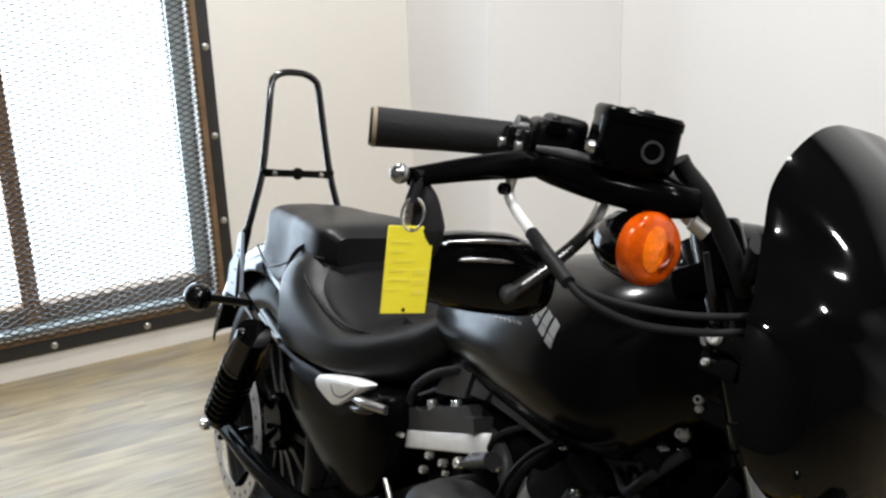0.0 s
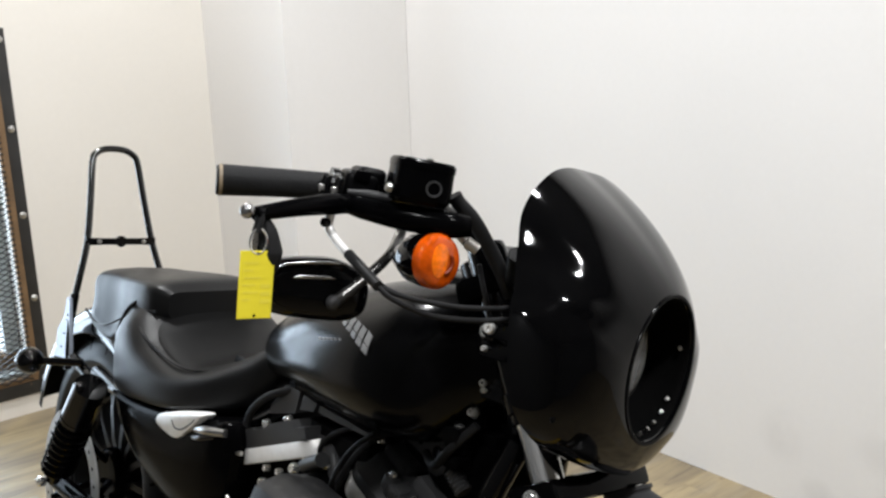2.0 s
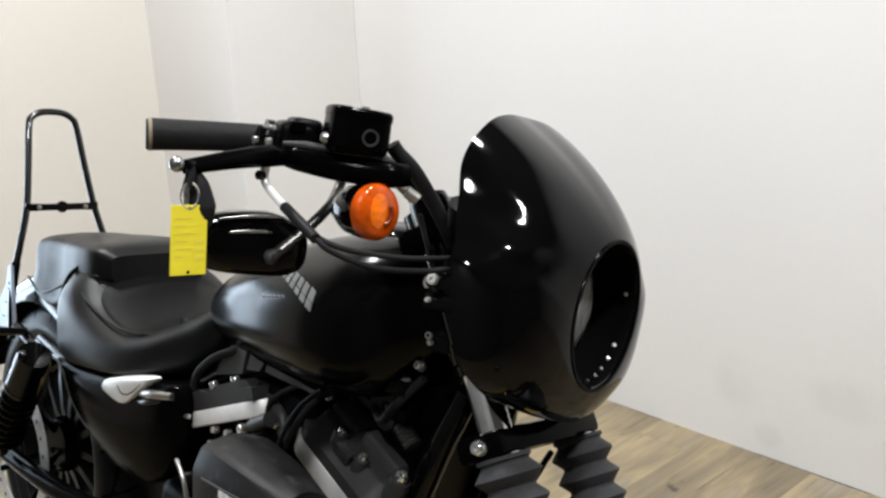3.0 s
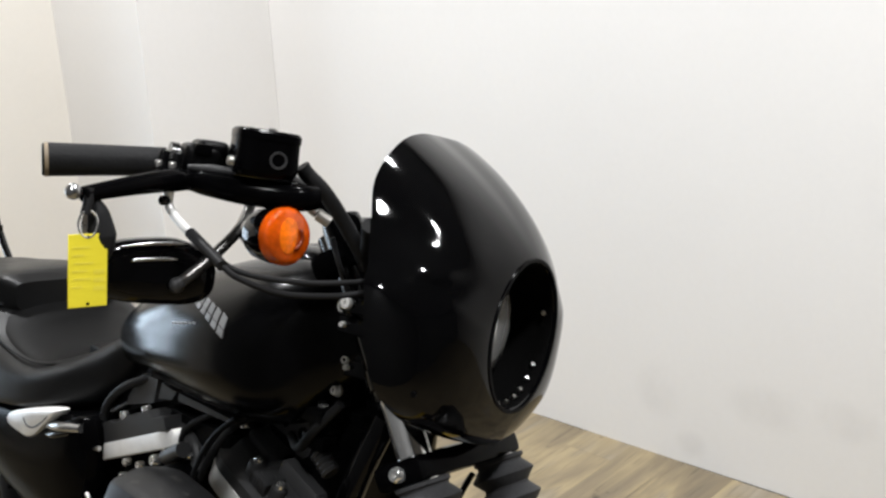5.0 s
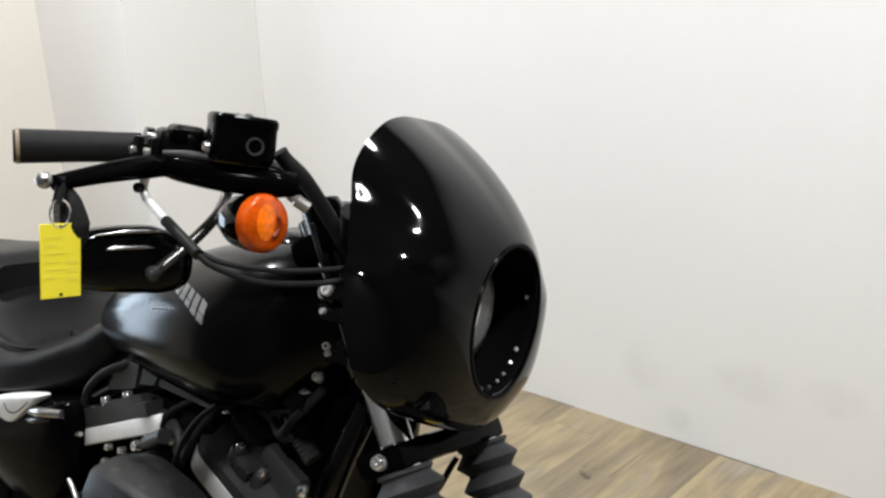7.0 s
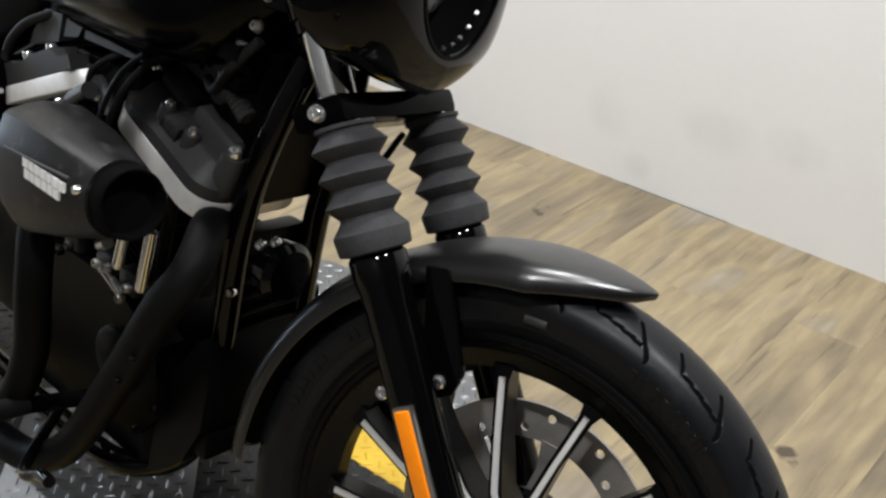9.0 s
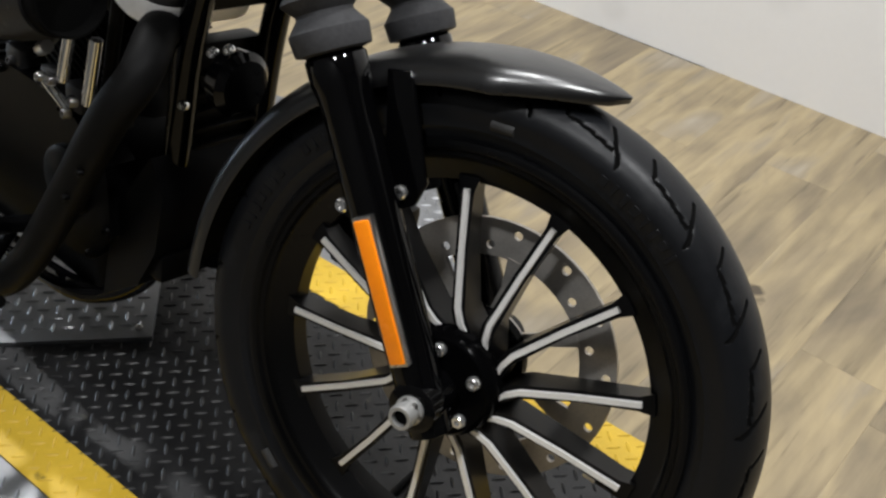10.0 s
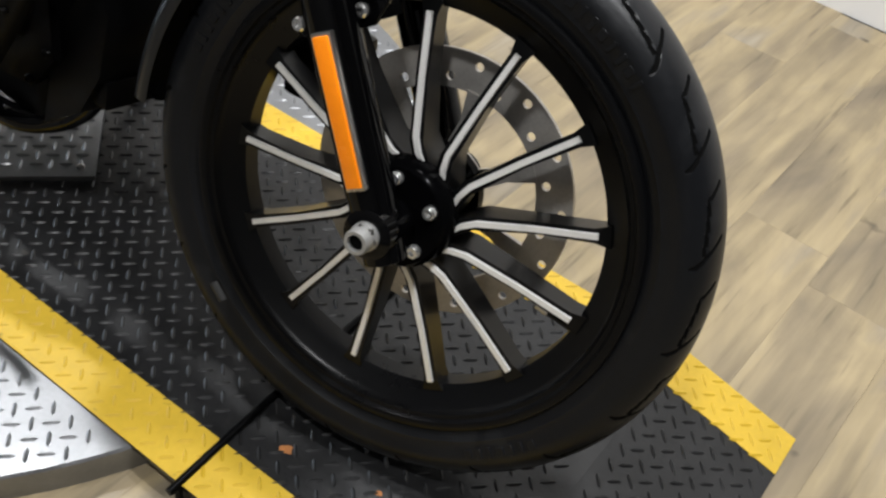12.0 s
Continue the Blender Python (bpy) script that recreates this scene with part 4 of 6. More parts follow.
def fairing_point(s, v, side):
    e = rim_at(s)
    a = radians(90 - 180 * s)
    hole = Vector((HOLE_X, HOLE_R * HOLE_W * math.cos(a), HOLE_C + HOLE_R * math.sin(a)))
    up = max(math.sin(a), 0.0)
    g = math.sin(v * math.pi / 2) ** (1.0 + 0.0 * up)
    k = 1 - math.cos(v * math.pi / 2) ** (1.0 - 0.12 * up)
    flat = v
    fl = 0.12 + 0.70 * up
    g = g * (1 - fl) + flat * fl
    k = k * (1 - fl) + flat**1.2 * fl
    p = Vector((hole.x + (e.x - hole.x) * k, hole.y + (e.y - hole.y) * g, hole.z + (e.z - hole.z) * g))
    # the screen part above the crease is drawn in at the sides
    zc = 0.634 + 0.6 * max(0.0, p.x + 0.225)
    side_on = min(1.0, max(0.0, (p.y - 0.095) / 0.045))
    side_on *= side_on * (3 - 2 * side_on)
    over = 1 / (1 + math.exp(-(p.z - zc) / 0.0030))
    rear = min(1.0, max(0.0, (v - 0.45) / 0.5))
    rear *= rear * (3 - 2 * rear)
    p.y -= side_on * (0.0100 * (1 - over) * math.exp(-(((p.z - zc) / 0.030) ** 2)) * (1 - rear) + 0.0085 * over * math.exp(-((max(0.0, p.z - 0.65) / 0.055) ** 2)) * rear * (1 if v < 0.985 else 0.75))
    p.y *= 1 - 0.05 * min(1.0, up * 1.4) * 4 * v * (1 - v)
    p.y *= side
    return p


bm = bmesh.new()
NS, NV = 96, 40
cols = [(i / NS, 1) for i in range(NS + 1)] + [(i / NS, -1) for i in range(NS - 1, 0, -1)]
skins = []
for shrink in (0.0, 0.004):
    rows = []
    for s, side in cols:
        col = []
        for j in range(NV + 1):
            p = fairing_point(s, j / NV, side)
            if shrink:
                c = Vector((-0.33, 0, 0.60))
                p = p + (c - p).normalized() * shrink
            col.append(bm.verts.new(p))
        rows.append(col)
    skins.append(rows)
nc = len(cols)
for i in range(nc):
    a, b = skins[0][i], skins[0][(i + 1) % nc]
    c, d = skins[1][i], skins[1][(i + 1) % nc]
    for j in range(NV):
        bm.faces.new((a[j], a[j + 1], b[j + 1], b[j]))
        bm.faces.new((c[j], d[j], d[j + 1], c[j + 1]))
    bm.faces.new((a[0], b[0], d[0], c[0]))
    bm.faces.new((a[NV], c[NV], d[NV], b[NV]))
fairing = front("fairing", bm, GLOSS, "gloss black cafe fairing with a round headlight opening", 50)
part("opening_lip", lathe([(HOLE_X - 0.004, HOLE_R - 0.001), (HOLE_X + 0.0015, HOLE_R - 0.0015), (HOLE_X + 0.0015, HOLE_R + 0.0025), (HOLE_X - 0.004, HOLE_R + 0.004)], "x", 72, m=Matrix.Translation((0, 0, HOLE_C)) @ Matrix.Diagonal((1, HOLE_W, 1, 1)), close=True), SATIN, fairing, "dull grey opening edge")
part("inner_shroud", lathe([(HOLE_X - 0.003, HOLE_R - 0.002), (HOLE_X - 0.05, HOLE_R - 0.006), (HOLE_X - 0.07, HOLE_R - 0.02)], "x", 60, m=Matrix.Translation((0, 0, HOLE_C)) @ Matrix.Diagonal((1, HOLE_W, 1, 1)), cap=False), HOLE, fairing, "dark inner shroud")
for a in (-100, -84, -70, -58, -44, -30, 16, -128):
    y, z = math.cos(radians(a)) * (HOLE_R * HOLE_W - 0.005), HOLE_C + math.sin(radians(a)) * (HOLE_R - 0.006)
    part("fairing_screw", bolt((HOLE_X - 0.014, y, z), (0.6, -math.cos(radians(a)), -math.sin(radians(a))), 0.0026, 0.0022), STEEL, fairing)
p = fairing_point(0.70, 0.66, -1)
part("fairing_screw", bolt(p, (0.5, -1, -0.2), 0.0036, 0.002), BLACK_CHROME, fairing)
lamp = front("headlight", lathe([(-0.33, 0.04), (-0.30, 0.062), (-0.262, 0.072), (-0.250, 0.072), (-0.247, 0.066)], "x", 48, m=Matrix.Translation((0, 0, HOLE_C))), GLOSS, "round black headlight bucket")
part("lens", lathe([(-0.252, 0.066), (-0.240, 0.055), (-0.233, 0.035), (-0.230, 0.0001)], "x", 48, m=Matrix.Translation((0, 0, HOLE_C))), GLASS_LENS, lamp, "domed headlight glass")
for side in (-1, 1):
    front("fairing_bracket", tube([(-0.352, side * 0.10, 0.645), (-0.33, side * 0.13, 0.655), (-0.315, side * 0.155, 0.68)], 0.011, 10), WRINKLE, "black fairing bracket")
# ---------- bars and controls ----------
STEM = mat("dull_dark_metal", (0.10, 0.098, 0.095), 0.28, metal=0.9, var=0.2, scale=30, fine=200, bump=0.02)
GRIP = mat("grey_black_grip_rubber", (0.012, 0.012, 0.0125), 0.55, var=0.35, scale=14, fine=260, bump=0.25, ior=1.22)
GRIP_END = mat("pale_worn_rubber_end", (0.22, 0.17, 0.11), 0.6, var=0.25, scale=30)
for side in (-1, 1):
    s = side
    bar = front("handlebar", tube([(-0.425, 0.0, 0.668), (-0.422, s * 0.07, 0.670), (-0.428, s * 0.13, 0.700), (-0.452, s * 0.20, 0.7175), (-0.505, s * 0.275, 0.7132), (-0.5730, s * 0.3688, 0.6984)], 0.0127, 16), BLACK_CHROME, "black handlebar")
    part("grip", tube([(-0.503, s * 0.272, 0.7137), (-0.537, s * 0.319, 0.7066), (-0.5705, s * 0.3654, 0.6990)], [0.0150, 0.0158, 0.0170], 28), GRIP, bar, "grey-black rubber grip")
    part("grip_end", tube([(-0.5695, s * 0.3640, 0.6992), (-0.5716, s * 0.3669, 0.6987)], 0.0173, 28, smooth=False), GRIP_END, bar, "pale worn ring at the grip end")
    part("grip_cap", tube([(-0.5716, s * 0.3669, 0.6987), (-0.5730, s * 0.3688, 0.6984)], [0.0166, 0.0156], 28, smooth=False), RUBBER, bar, "black end cap")
for k in (-1, 1):
    front("riser", tube([(-0.415, k * 0.045, 0.62), (-0.425, k * 0.045, 0.668)], 0.019, 18), GLOSS, "black handlebar riser")
# switch housing beside the grip
sw = front("switch_housing", box(-0.028, 0.026, -0.021, 0.021, -0.022, 0.020, 0.013, seg=5), WRINKLE, "black switch housing")
sw.matrix_basis = FRONT @ Matrix.Translation((-0.487, -0.240, 0.718)) @ Matrix.Rotation(radians(-34), 4, "Z")
part("switch_clamp", lathe([(-0.004, 0.0205), (0.004, 0.0205)], "y", 24, m=pose(-0.012, -0.026, -0.003)), BLACK_CHROME, sw, "black clamp ring")
part("switch_button", box(0.012, 0.030, -0.012, 0.006, 0.008, 0.02, 0.003), SATIN, sw, "black switch button")
part("mode_switch", box(-0.026, 0.024, -0.008, 0.026, 0.006, 0.025, 0.009, seg=4), WRINKLE, sw, "black rocker switch pod")
# master cylinder: a tapered reservoir with a flat lid and sight glass, over a long body
M = FRONT @ Matrix.Translation((-0.4035, -0.236, 0.731)) @ Matrix.Rotation(radians(-38), 4, "Z")
rows = []
for z, hx, hy in ((-0.017, 0.033, 0.029), (-0.012, 0.0375, 0.0325), (0.0, 0.038, 0.033), (0.02, 0.0372, 0.0322)):
    rows.append([(math.copysign(abs(math.cos(a)) ** 0.5, math.cos(a)) * hx, math.copysign(abs(math.sin(a)) ** 0.5, math.sin(a)) * hy, z) for a in (2 * math.pi * k / 40 for k in range(40))])
mc = part("master_cylinder", loft(rows), SATIN, bike, "satin black brake master cylinder", M)
rows = [[(x * 1.025, y * 1.025, z) for x, y, _ in rows[-1]] for z in (0.0195, 0.0265)] + [[(x * 0.95, y * 0.95, 0.0295) for x, y, _ in rows[-1]]]
part("lid", loft(rows), SATIN, mc, "flat black reservoir lid")
for x in (-0.03, 0.03):
    part("lid_screw", bolt((x, 0, 0.030), (0, 0, 1), 0.0045, 0.002), STEEL, mc)
part("sight_glass", lathe([(0.0372, 0.0001), (0.0372, 0.0062), (0.0392, 0.0070), (0.0392, 0.0088), (0.034, 0.0092)], "x", 24, m=Matrix.Translation((0, 0.008, 0.001))), ENGINE, mc, "round sight glass")
part("sight_window", lathe([(0.0374, 0.0062), (0.0376, 0.0001)], "x", 24, m=Matrix.Translation((0, 0.008, 0.001))), HOLE, mc)
part("bright_screw", bolt((0.014, -0.033, -0.006), (0.2, -1, 0.1), 0.0052, 0.005), STEEL, mc, "bright fluid bolt")
front("brake_lever_body", tube([(-0.485, -0.262, 0.700), (-0.455, -0.262, 0.699), (-0.41, -0.25, 0.697), (-0.365, -0.225, 0.698), (-0.352, -0.205, 0.700)], [0.010, 0.0135, 0.0145, 0.0145, 0.012], 16), SATIN, "black lever perch")
front("perch_casting", tube([(-0.470, -0.272, 0.712), (-0.446, -0.262, 0.7135), (-0.425, -0.252, 0.714)], [0.003, 0.005, 0.004], 12), ENGINE, "worn grey edge of the lever perch")
lever = front("brake_lever", tube([(-0.470, -0.262, 0.699), (-0.462, -0.30, 0.697), (-0.460, -0.35, 0.688), (-0.462, -0.405, 0.675)], [0.010, 0.0122, 0.0098, 0.0075], 14), SATIN, "black brake lever with a ball end")
bm = bmesh.new()
bmesh.ops.create_uvsphere(bm, u_segments=20, v_segments=14, radius=0.0076)
bmesh.ops.transform(bm, matrix=Matrix.Translation((-0.460, -0.417, 0.677)), verts=bm.verts)
part("lever_ball", bm, BALL, lever, "polished ball end")
for x, y in ((-0.490, -0.294), (-0.474, -0.290)):
    part("pivot_screw", bolt((x, y, 0.712), (0, -0.3, 1), 0.0040, 0.003), STEEL, lever)
    part("pivot_post", lathe([(0.706, 0.0085), (0.709, 0.0085), (0.710, 0.0055), (0.724, 0.0055), (0.726, 0.0042)], "z", 18, m=Matrix.Translation((x, y + 0.006, 0))), BLACK_CHROME, lever)
# brake line: bright pipe, then a black sleeve, then hose to the clamp
line = front("brake_line", tube([(-0.462, -0.296, 0.699), (-0.464, -0.299, 0.686), (-0.466, -0.296, 0.672), (-0.452, -0.296, 0.660), (-0.416, -0.303, 0.645)], [0.0052, 0.0052, 0.0046, 0.0044, 0.0044], 14), MACHINED, "bright brake pipe")
part("banjo_bolt", bolt((-0.463, -0.306, 0.676), (0.1, -1, 0.0), 0.0050, 0.004), BLACK_CHROME, line, "black banjo bolt")
part("sleeve", tube([(-0.426, -0.301, 0.649), (-0.363, -0.318, 0.627)], 0.0057, 16), RUBBER, line, "black rubber sleeve")
part("hose", tube([(-0.368, -0.317, 0.629), (-0.352, -0.306, 0.617), (-0.334, -0.262, 0.605), (-0.316, -0.205, 0.605), (-0.302, -0.170, 0.610), (-0.305, -0.12, 0.606), (-0.33, -0.06, 0.60)], 0.0031, 12), RUBBER, line, "black brake hose")
front("throttle_cable", tube([(-0.418, -0.298, 0.643), (-0.398, -0.306, 0.636), (-0.352, -0.300, 0.622), (-0.326, -0.240, 0.617), (-0.310, -0.185, 0.620), (-0.308, -0.150, 0.622), (-0.335, -0.07, 0.612)], 0.0030, 12), RUBBER, "black throttle cable")
front("wiring_loom", tube([(-0.378, -0.205, 0.730), (-0.374, -0.198, 0.722), (-0.364, -0.178, 0.706), (-0.357, -0.148, 0.678), (-0.350, -0.125, 0.652), (-0.352, -0.10, 0.63)], 0.0085, 12), RUBBER, "black wiring loom")
front("loom_sleeve", tube([(-0.374, -0.190, 0.690), (-0.367, -0.184, 0.684)], 0.0055, 12), ROTOR, "pale plug connector")
front("loom_plug", tube([(-0.366, -0.183, 0.683), (-0.356, -0.174, 0.676)], 0.0066, 12), ROTOR, "pale wire plug")
front("clutch_cable", tube([(-0.36, -0.16, 0.66), (-0.352, -0.15, 0.63), (-0.355, -0.13, 0.61)], 0.003, 8), RUBBER, "thin black cable")
# turn signal
sig = front("turn_signal", lathe([(-0.052, 0.008), (-0.048, 0.017), (-0.03, 0.026), (-0.010, 0.029), (0.0, 0.029)], "x", 32), GLOSS, "black bullet turn signal")
SM = FRONT @ Matrix.Translation((-0.364, -0.237, 0.658)) @ Matrix.Rotation(radians(-11), 4, "Z") @ Matrix.Rotation(radians(-4), 4, "Y")
sig.matrix_basis = SM
part("lens", lathe([(0.0, 0.0295), (0.007, 0.0295), (0.0105, 0.0275), (0.0122, 0.0250), (0.0132, 0.0215), (0.0145, 0.0150), (0.0152, 0.0080), (0.0156, 0.0001)], "x", 48), AMBER, sig, "domed amber lens with a ring groove", smooth=60)
LENS_IN = mat("deep_amber_bulb_area", (0.16, 0.02, 0.002), 0.2, var=0.2, scale=40)
part("lens_centre", lathe([(0.0110, 0.0175), (0.0148, 0.0162), (0.0162, 0.0080), (0.0166, 0.0001)], "x", 32, m=Matrix.Translation((0, -0.003, 0.001)) @ Matrix.Diagonal((1, 0.72, 1.1, 1))), AMBER_LIGHT, sig, "lighter amber lens centre")
part("lens_groove", lathe([(0.0100, 0.0222), (0.0120, 0.0216), (0.0120, 0.0206), (0.0100, 0.0200)], "x", 40, close=True), LENS_IN, sig, "darker ring in the lens")
part("bulb_shadow", tube([(0.0162, 0.0125 * math.cos(radians(a)), 0.0125 * math.sin(radians(a))) for a in range(-75, 50, 12)], [0.0004] + [0.0022] * 9 + [0.0004], 10), LENS_IN, sig, "dark bulb holder behind the lens")
part("stalk", tube([(-0.035, 0.01, 0.02), (-0.04, 0.03, 0.045)], 0.009, 12), GLOSS, sig, "black mounting stalk")
# underslung mirror on a bent stem
mir = front("mirror", tube([(-0.458, -0.178, 0.712), (-0.462, -0.180, 0.684), (-0.457, -0.190, 0.668), (-0.436, -0.226, 0.650), (-0.434, -0.262, 0.622), (-0.4385, -0.2945, 0.5955)], 0.0060, 14), STEM, "black bar-hung mirror")
MM = Matrix.Translation((-0.4475, -0.2945, 0.594)) @ Matrix.Rotation(radians(-20), 4, "Z")


def mirror_outline(u, grow=1.0):
    """The shell's outline, u in turns: wider and taller towards the inner end."""
    c, sn = math.cos(2 * math.pi * u), math.sin(2 * math.pi * u)
    y = -0.0185 + 0.0690 * grow * math.copysign(abs(c) ** 0.80, c)
    k = (y + 0.0185) / 0.069
    tall = 0.0335 + 0.0035 * k - 0.003 * max(0.0, k - 0.4)
    z = 0.0105 + 0.0035 * k - 0.010 * max(0.0, k - 0.3) + (tall - 0.0365 * (1 - grow)) * math.copysign(abs(sn) ** (0.66 if sn > 0 else 0.72), sn)
    return y, z


rows = []
for x, k in ((0.0045, 0.30), (0.0045, 0.66), (0.0040, 0.72), (0.0010, 0.745), (0.0005, 0.80), (-0.0010, 0.90), (-0.0050, 0.965), (-0.012, 1.0), (-0.020, 1.0), (-0.022, 0.985)):
    rows.append([(x, *mirror_outline(i / 72, k)) for i in range(72)])
part("mirror_shell", loft(rows), GLOSS, mir, "gloss black mirror shell with a stepped back", MM, 50)
rows2 = [[(-0.0222, *mirror_outline(i / 72, 0.95)) for i in range(72)], [(-0.0230, *mirror_outline(i / 72, 0.92)) for i in range(72)]]
part("mirror_face", loft(rows2), MIRROR, mir, "mirror glass", MM)
bm = bmesh.new()
bmesh.ops.create_uvsphere(bm, u_segments=16, v_segments=12, radius=0.0082)
bmesh.ops.transform(bm, matrix=Matrix.Translation((-0.4395, -0.2955, 0.5945)), verts=bm.verts)
part("mirror_joint", bm, ENGINE, mir, "grey ball joint")
# thin bright ribs added to draw two highlight lines on the shell
for z0, ya, yb in ((0.0255, -0.066, 0.004), (0.0420, -0.058, 0.012)):
    part("highlight_rib", tube([(0.0015, ya, z0 - 0.008), (0.0035, ya * 0.6 + yb * 0.4, z0 - 0.0028), (0.0040, ya * 0.2 + yb * 0.8, z0), (0.0030, yb, z0 + 0.0005)], [0.0008, 0.0020, 0.0022, 0.0010], 10), BALL, mir, "bright rib standing in for a highlight on the shell", MM)

# key ring, fob and price tag hang from the lever ball
FW = bike.matrix_world @ FRONT
tag_c = FW @ Vector((-0.456, -0.407, 0.639)) - Vector((-0.002, -0.001, 0.0345))
side_v = (FW.to_3x3() @ Vector((0.014, 0.048, 0.006))).normalized()
nrm = Vector((-0.05, -0.02, 1)).cross(side_v).normalized()
TM = Matrix((side_v, nrm, side_v.cross(nrm))).transposed().to_4x4()
TM.translation = tag_c
key = new("key_tag")
key.matrix_world = TM @ Matrix.Scale(0.86, 4)
tagged(key, "yellow price tag and black key fob hanging from the lever", "key tag")
part("card", box(-0.0215, 0.0215, -0.0006, 0.0006, -0.0395, 0.0395, 0.0005, seg=1), TAG_YELLOW, key, "bright yellow tag card")
for z in (0.036, -0.036):
    for ysign in (-1, 1):
        part("card_hole", lathe([(0.0, 0.0019), (0.0002, 0.0019)], "y", 12, m=pose(0, ysign * 0.0007, z)), HOLE, key)
for k, (x0, x1) in enumerate(((-0.017, 0.002), (-0.017, -0.004), (-0.015, 0.006), (-0.017, -0.001), (-0.016, 0.003), (-0.017, -0.006))):
    for ysign in (-1, 1):
        part("print_bar", box(x0, x1, ysign * 0.0008 - 0.0001, ysign * 0.0008 + 0.0001, 0.024 - k * 0.0085, 0.0265 - k * 0.0085), TAG_INK, key, "", smooth=0)
for k in range(3):
    for ysign in (-1, 1):
        part("print_bar", box(0.006, 0.018, ysign * 0.0008 - 0.0001, ysign * 0.0008 + 0.0001, -0.004 - k * 0.009, 0.001 - k * 0.009), TAG_INK, key, "", smooth=0)
bm = bmesh.new()
rings = []
for i in range(28):
    a = 2 * math.pi * i / 28
    rings.append([bm.verts.new(((0.0105 + 0.0013 * math.cos(b)) * math.cos(a), 0.0013 * math.sin(b), 0.050 + (0.0145 + 0.0013 * math.cos(b)) * math.sin(a))) for b in (2 * math.pi * j / 8 for j in range(8))])
for i in range(28):
    a, b = rings[i], rings[(i + 1) % 28]
    for j in range(8):
        bm.faces.new((a[j], a[(j + 1) % 8], b[(j + 1) % 8], b[j]))
part("key_ring", bm, CHROME, key, "split steel key ring")
part("key_strap", tube([(-0.002, 0.003, 0.060), (0.002, 0.004, 0.074), (0.004, 0.006, 0.088)], 0.0055, 10), RUBBER, key, "black strap on the lever")
part("fob", tube([(0.012, 0.013, 0.074), (0.016, 0.013, 0.060), (0.020, 0.013, 0.036), (0.020, 0.013, 0.016), (0.018, 0.013, 0.008)], [0.006, 0.012, 0.0165, 0.012, 0.004], 18), RUBBER, key, "black oval key fob")
part("key_blade", box(-0.006, 0.001, 0.003, 0.005, 0.028, 0.062, 0.0008, seg=1), STEEL, key, "steel key")

# ---------- tank ----------
TX = [-0.925, -0.910, -0.865, -0.79, -0.70, -0.60, -0.52, -0.46, -0.42, -0.385, -0.355, -0.335]
TB = [0.412, 0.398, 0.396, 0.401, 0.405, 0.408, 0.412, 0.418, 0.436, 0.475, 0.510, 0.540]
TT = [0.432, 0.456, 0.492, 0.532, 0.568, 0.602, 0.620, 0.627, 0.626, 0.618, 0.604, 0.585]
TW = [0.024, 0.044, 0.076, 0.106, 0.128, 0.143, 0.148, 0.141, 0.118, 0.078, 0.050, 0.026]


def tank_ring(x, n=64):
    b, t, w = spline(TX, TB, x), spline(TX, TT, x), spline(TX, TW, x)
    out = []
    for k in range(n):
        a = 2 * math.pi * k / n
        c, s = math.cos(a), math.sin(a)
        zz = math.copysign(abs(s) ** (0.60 if s < 0 else 0.84), s)
        yy = math.copysign(abs(c) ** (0.50 if s < 0 else 0.74), c) * (1 - 0.14 * max(s, 0) ** 1.3)
        out.append((x, w * yy, (b + t) / 2 + (t - b) / 2 * zz))
    return out


xs = np.concatenate([np.linspace(TX[0], -0.80, 14), np.linspace(-0.79, -0.46, 30), np.linspace(-0.45, TX[-1], 20)])
tank = body("fuel_tank", loft([tank_ring(float(x)) for x in xs]), TANK, "satin black peanut fuel tank")
part("fuel_cap", lathe([(0.618, 0.040), (0.632, 0.040), (0.637, 0.034), (0.638, 0.0001)], "z", 36, m=pose(-0.555, 0, -0.004, 0, 6, 0)), BLACK_CHROME, tank, "round black fuel cap")
tab = body("tank_mount", loft([[(-0.464, y, 0.446), (-0.420, y, 0.517), (-0.381, y, 0.489), (-0.376, y, 0.463), (-0.392, y, 0.452)] for y in (-0.061, -0.048)]), SATIN, "black triangular tank mounting tab")
part("mount_bolt", bolt((-0.387, -0.064, 0.482), (0.1, -1, 0.1), 0.0062, 0.006), MACHINED, tab, "chrome tank bolt")
part("bolt_washer", lathe([(-0.0635, 0.0001), (-0.0635, 0.0088), (-0.0605, 0.0092)], "y", 24, m=Matrix.Translation((-0.387, 0, 0.482))), STEEL, tab)


def tank_side(x, z):
    """The tank's right skin at a height."""
    ring = [p for p in tank_ring(x, 240) if p[1] < 0]
    return min(ring, key=lambda p: abs(p[2] - z))[1]


